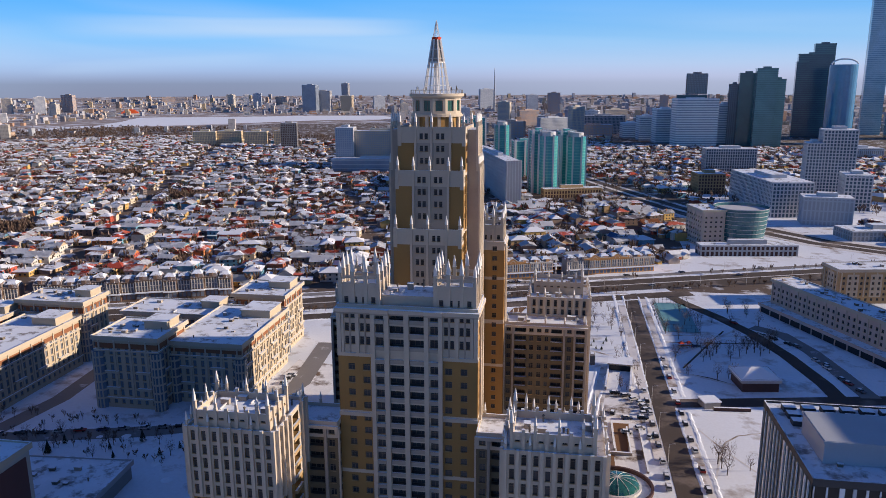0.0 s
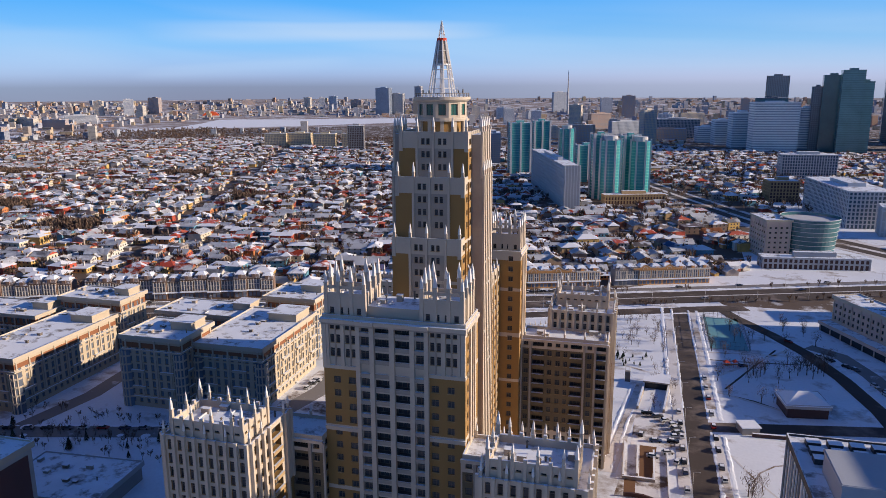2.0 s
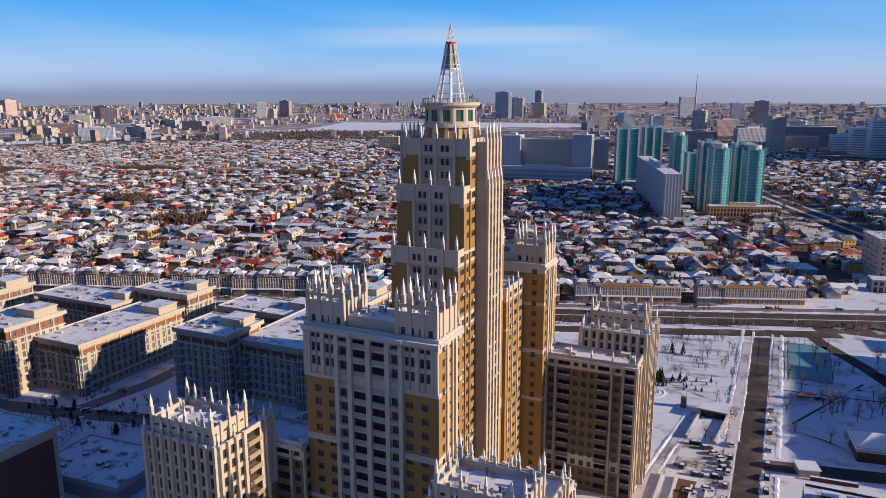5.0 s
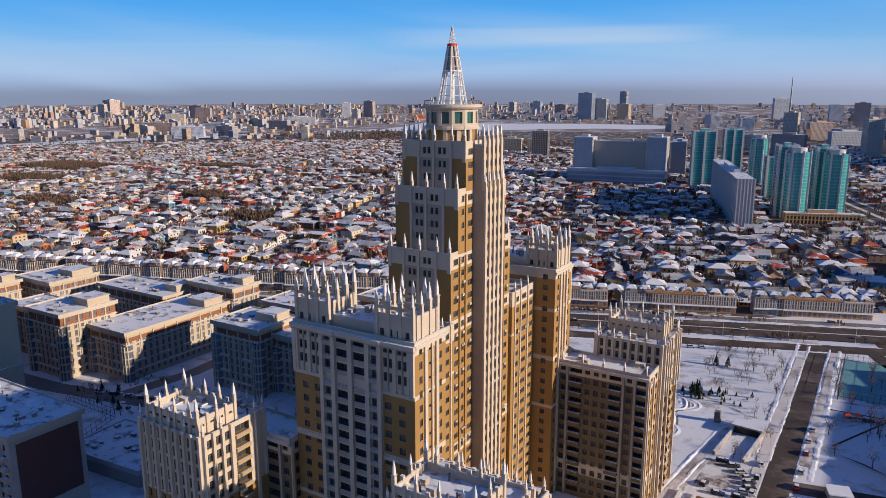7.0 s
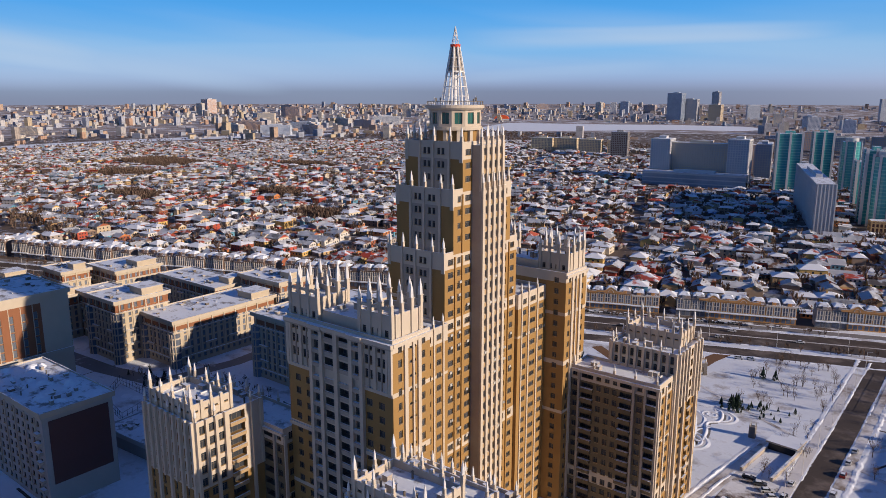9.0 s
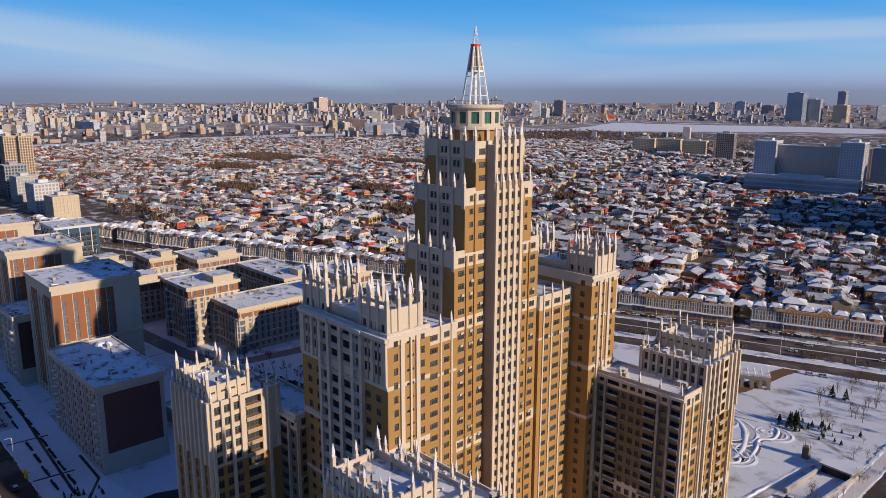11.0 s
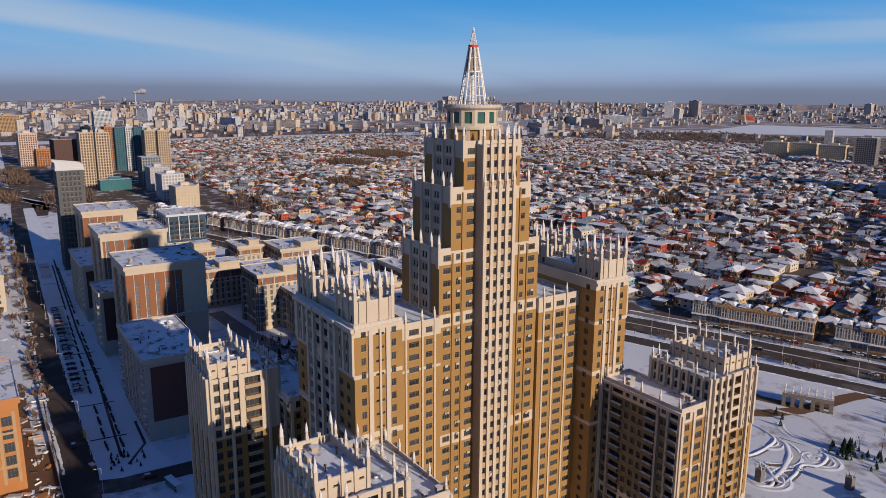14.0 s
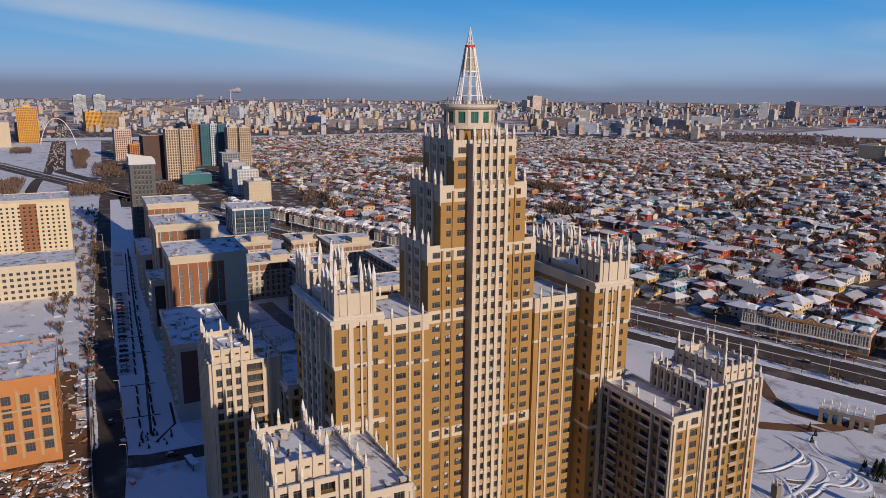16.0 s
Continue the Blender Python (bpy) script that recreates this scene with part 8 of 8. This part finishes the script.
for x0, y0, x1, y1, h in ((16.2, 238, 16.8, 262, 1.2), (20.6, 240, 21.2, 262, 1.0), (26.0, 238, 26.6, 258, 1.0), (16.2, 237, 26.6, 237.6, 1.2), (30.5, 226, 31.1, 258, 0.8)):
    t = thing("terrace_wall", "low pale wall with snow on top", "wall", pose(0, 0, 0))
    g = Geo()
    g.box(x0, y0, 0, x1, y1, h, 0, 1)
    part("wall", g, (CONCRETE, SNOW), t)
sheet("drive", [(21.6, 240), (25.6, 240), (27.5, 263), (21.6, 263)], 0.08, RUST, "brown trodden ramp into the yard", "road")
sheet("drive", [(16.9, 228), (20.4, 228), (20.4, 237), (16.9, 237)], 0.085, RUST, "brown trodden patch", "road")
ribbon("path", [(52, 226), (57, 244), (60, 252), (65.5, 258), (76, 262)], 0.35, 0.09, SLUSH, "dark trodden track in the snow", "path")
ribbon("path", [(52, 262), (58, 247), (66, 232), (74, 226)], 0.35, 0.085, SLUSH, "dark trodden track in the snow", "path")
ribbon("path", [(51, 318), (66, 312), (74, 306)], 0.5, 0.09, ASPHALT, "dark trodden track in the snow", "path")
ribbon("path", [(56, 322), (70, 350), (84, 377)], 0.5, 0.092, ASPHALT, "dark trodden track in the snow", "path")
ribbon("path", [(50, 356), (72, 357), (96, 360)], 0.5, 0.094, ASPHALT, "dark trodden track in the snow", "path")

# fences and site clutter
t = thing("yard_fence", "tall dark wire fence of a sports pitch", "fence")
CAGE = ((-203, 188), (-217, 202.4), (-187, 202), (-179.5, 183))
for p, q in zip(CAGE, CAGE[1:] + CAGE[:1]):
    n = int(math.hypot(q[0] - p[0], q[1] - p[1]) / 2.7)
    for i in range(n):
        g = Geo()
        g.ring(p[0] + (q[0] - p[0]) * i / n, p[1] + (q[1] - p[1]) * i / n, 0.09, 0, 0.09, 4.0, 4, 0, True)
        part("post", g, (IRON,), t)
    for z in (0.3, 2.0, 3.9):
        g = Geo()
        g.beam((*p, z), (*q, z), 0.06, 0, 4)
        part("rail", g, (IRON,), t)
for k in range(44):
    x, y = rng.choice((rng.uniform(-200, -88), rng.uniform(-124, -88))), rng.uniform(80, 105)
    if -168 < x < -124 and y < 100:
        continue
    a, b, h = rng.uniform(0.5, 2.6), rng.uniform(0.3, 1.2), rng.uniform(0.3, 1.4)
    t = thing("building_material", "stack of building material on churned earth", "material stack", pose(x, y, 0.05, 0, 0, rng.uniform(0, 180)), "site stacks")
    for i in range(3):
        g = Geo()
        g.box(-a, -b, h * i / 3, a, b, h * (i + 0.85) / 3, 0)
        part("layer", g, (rng.choice((ORANGE, SLAB, BRICK, PANEL)),), t)

t = thing("arena", "low orange-red domed arena beside the frozen lake", "arena", pose(-1780, 2847, 0, 0, 0, 30))
g = Geo()
for i in range(7):
    a, b = math.pi * i / 7, math.pi * (i + 1) / 7
    g.face([(-36 * math.cos(a), -30, 24 * math.sin(a)), (-36 * math.cos(b), -30, 24 * math.sin(b)), (-36 * math.cos(b), 30, 24 * math.sin(b)), (-36 * math.cos(a), 30, 24 * math.sin(a))])
g.face([(-36 * math.cos(math.pi * i / 7), -30, 24 * math.sin(math.pi * i / 7)) for i in range(8)])
part("roof", g, (mat("orange_red_cladding", (0.60, 0.10, 0.03), 0.6, 0.1),), t)
g = Geo()
g.box(-44, -34, 0, 44, 34, 7)
part("plinth", g, (PALE,), t)

# ---- blocks that stand out beyond the houses and across the river ----
FAR_A = ((-423, 2490, 34, 55), (-350, 2631, 35, 42), (-374, 3588, 90, 103), (-177, 2224, 36, 75), (-143, 3300, 48, 79), (-45, 3040, 48, 92), (26, 1699, 31, 78), (69, 1930, 33, 60), (151, 2318, 113, 48), (66, 1740, 84, 32),
         (-108, 2244, 65, 48), (-119, 1687, 62, 43), (-256, 1252, 27, 48), (-227, 1841, 82, 30), (-873, 3467, 54, 71), (399, 3157, 34, 78), (-279, 1825, 55, 43), (184, 1790, 48, 47), (-30, 2008, 86, 36))
FAR_B = ((-1724, 3696, 36, 74), (-1665, 3743, 30, 74), (-1579, 3695, 41, 81), (-2235, 3971, 205, 54), (-1512, 3865, 90, 59), (-634, 2927, 29, 50), (-516, 2861, 39, 46), (-394, 2860, 46, 34), (-2035, 2728, 36, 51),
         (-2561, 2310, 83, 61), (-2515, 2097, 93, 36), (-1662, 1473, 90, 30), (-1600, 1560, 90, 30), (-1913, 1564, 111, 33))
FAR_C = ((-2790, 2469, 80, 66), (-2296, 1944, 91, 45), (-1869, 1480, 92, 27), (-1850, 1750, 100, 25), (-1738, 1921, 76, 31), (-2214, 2879, 40, 79), (-2178, 3017, 66, 85), (-2347, 2849, 37, 72), (-2446, 889, 121, 26),
         (-2167, 881, 73, 23), (-2863, 828, 100, 66), (-2900, 700, 80, 50), (-3017, 600, 120, 48), (-3601, 548, 161, 26), (-3278, 373, 144, 35), (-2238, 1025, 77, 23), (-3243, 2283, 42, 71), (-1890, 2204, 104, 33), (-1946, 2012, 124, 30))
# Panel colours raised paler so that distance haze sits in the base colour.
HAZED_TONES = (mat("grey_blue_panels", (0.46, 0.49, 0.55), 0.8, 0.1, 0.02), mat("cream_panel_wall", (0.60, 0.52, 0.42), 0.8, 0.1, 0.02), mat("pale_panel_wall", (0.60, 0.60, 0.62), 0.8, 0.1, 0.02), mat("tawny_brick_wall", (0.46, 0.34, 0.28), 0.8, 0.1, 0.02))
for k, (x, y, w, h) in enumerate(FAR_A + FAR_B + FAR_C):
    tone = HAZED_TONES[(k * 7 + int(w)) % 4]
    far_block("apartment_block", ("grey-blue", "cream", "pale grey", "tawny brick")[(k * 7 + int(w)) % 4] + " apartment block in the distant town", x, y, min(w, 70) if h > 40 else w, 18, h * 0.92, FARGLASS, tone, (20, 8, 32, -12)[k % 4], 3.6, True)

# Snow-patched far roofs, their dark patches lightened in place of haze.
FARROOF = mat("hazed_patchy_roofs", (0.62, 0.63, 0.67), 0.8, 0.15, 0.05, 1.0, second=(0.30, 0.25, 0.23), amount=0.48, second_scale=0.012)

# ---- the far city ----
g = Geo()
for _ in range(9500):
    a = rng.uniform(-0.75, 2.1)
    d = 1950 + 2850 * rng.random() ** 0.75
    x, y = 100 + d * math.cos(math.pi * 0.5 + a), 150 + d * math.sin(math.pi * 0.5 + a)
    if -1650 < x < -560 and 1950 < y < 2900:
        continue
    if x < -1000 and 55 < y < 105:
        continue
    f = noise.noise(Vector((x / 420, y / 420, 3.1)))
    if f < -0.2:
        continue
    h = rng.choice((4, 5, 6, 7, 9, 11, 14, 18)) if rng.random() < 0.94 - 0.16 * max(f, 0) else rng.uniform(24, 36)
    w, dd = (rng.uniform(13, 20), rng.uniform(13, 20)) if h > 24 else (rng.uniform(7, 30), rng.uniform(7, 11))
    t = rng.choice((0.1, 0.35, 1.9, 1.67))
    c, s = math.cos(t), math.sin(t)
    up = rise(math.hypot(x + 35, y - 205)) - 2.0
    P = lambda p, q, z: (x + c * p - s * q, y + s * p + c * q, z + max(up, 0.0))
    w, dd = w / 2, dd / 2
    g.solid([P(-w, -dd, 0), P(w, -dd, 0), P(w, dd, 0), P(-w, dd, 0), P(-w, -dd, h), P(w, -dd, h), P(w, dd, h), P(-w, dd, h)], ((0, 1, 5, 4), (1, 2, 6, 5), (2, 3, 7, 6), (3, 0, 4, 7)), 0)
    g.face([P(-w, -dd, h), P(w, -dd, h), P(w, dd, h), P(-w, dd, h)], 1)
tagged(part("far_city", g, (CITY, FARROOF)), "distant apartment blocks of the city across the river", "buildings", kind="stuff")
g = Geo()
for _ in range(5200):
    a = rng.uniform(-0.75, 2.1)
    d = 1850 + 2800 * rng.random() ** 0.9
    x, y = 100 + d * math.cos(math.pi * 0.5 + a), 150 + d * math.sin(math.pi * 0.5 + a)
    if -1650 < x < -560 and 1980 < y < 2880 or (x < -1000 and 55 < y < 105):
        continue
    if math.hypot(x + 35, y - 205) < 3400:
        twig_tree(g, x, y, rng.uniform(6, 12), rng.uniform(3, 6), rng, 7)
# Far twigs take a paler grey in which distance haze is painted.
tagged(part("far_trees", g, (BARK, mat("hazed_far_twigs", (0.27, 0.225, 0.22), 0.95, 0.3, 0.02))), "distant leafless trees", "trees", kind="stuff")

# ---- chimneys with steam far beyond the town, and a radio mast ----
STEAM = mat("pale_steam", (0.34, 0.32, 0.37), 1.0, 0.2, 0.01)
puff_rng = random.Random(17)
for x, y, h, k in ((-4380, 955, 92, 3), (-4400, 770, 58, 2)):
    t = thing("power_station_chimney", "tall grey chimney with a puff of pale steam", "chimney", pose(x, y, 0))
    g = Geo()
    g.ring(0, 0, 5, 0, 3, h, 10, 0, True)
    part("chimney", g, (SLAB,), t)
    for i in range(k):
        r = 13 + 6 * i
        g = Geo()
        rows, n = 8, 14
        for j in range(rows + 1):
            la = math.pi * (j / rows - 0.5)
            for q in range(n):
                rr = r * puff_rng.uniform(0.9, 1.08)
                g.v.append((rr * math.cos(la) * math.cos(6.283 * q / n), rr * math.cos(la) * math.sin(6.283 * q / n), rr * 0.6 * math.sin(la)))
        for j in range(rows):
            for q in range(n):
                g.f.append((j * n + q, j * n + (q + 1) % n, (j + 1) * n + (q + 1) % n, (j + 1) * n + q))
                g.m.append(0)
        part("steam_puff", g, (STEAM,), t, m=pose(0, 15 * i + 3.0 * i * i + puff_rng.uniform(-3, 3), h + 6 + 3.0 * i))
t = thing("radio_mast", "slender steel radio mast above the distant roofs", "mast", pose(-315, 3380, 0))
g = Geo()
g.ring(0, 0, 5, 0, 1.2, 190, 6, 0, True)
part("mast", g, (SLAB,), t)
for z in (60, 110, 150):
    g = Geo()
    g.ring(0, 0, 6 - z * 0.02, z, 6 - z * 0.02, z + 3, 8, 0, True)
    part("gallery", g, (SLAB,), t)

# ---- litter of the building site ----
litter_rng = random.Random(44)
g = Geo()
for _ in range(620):
    x, y = litter_rng.choice((litter_rng.uniform(-210, -90), litter_rng.uniform(-125, -88))), litter_rng.uniform(78, 106)
    if -168 < x < -125 and y < 100:
        continue
    a, b, h = litter_rng.uniform(0.15, 1.6), litter_rng.uniform(0.1, 0.5), litter_rng.uniform(0.1, 0.7)
    c, q = math.cos(x * 3), math.sin(x * 3)
    m = litter_rng.choice((0, 1, 1, 2, 2, 2, 3, 3, 3))
    P = [(x + c * u - q * v, y + q * u + c * v, z) for z in (0.08, 0.1 + h) for u, v in ((-a, -b), (a, -b), (a, b), (-a, b))]
    g.solid(P, ((0, 1, 5, 4), (1, 2, 6, 5), (2, 3, 7, 6), (3, 0, 4, 7), (4, 5, 6, 7)), m)
tagged(part("site_litter", g, (ORANGE, SLAB, BARK, SNOW)), "scattered planks, bricks and rubble on churned earth", "rubble", kind="stuff")
for k in range(24):
    t = thing("hoarding", "plain grey sheet hoarding round the building site", "fence", pose(-92 - k * 5.0, 106.6 + 0.03 * k, 0.05, 0, 0, -1), "site hoardings")
    g = Geo()
    g.box(-2.4, -0.06, 0, 2.4, 0.06, 2.1)
    part("panel", g, (METALROOF if k % 3 else PALE,), t)
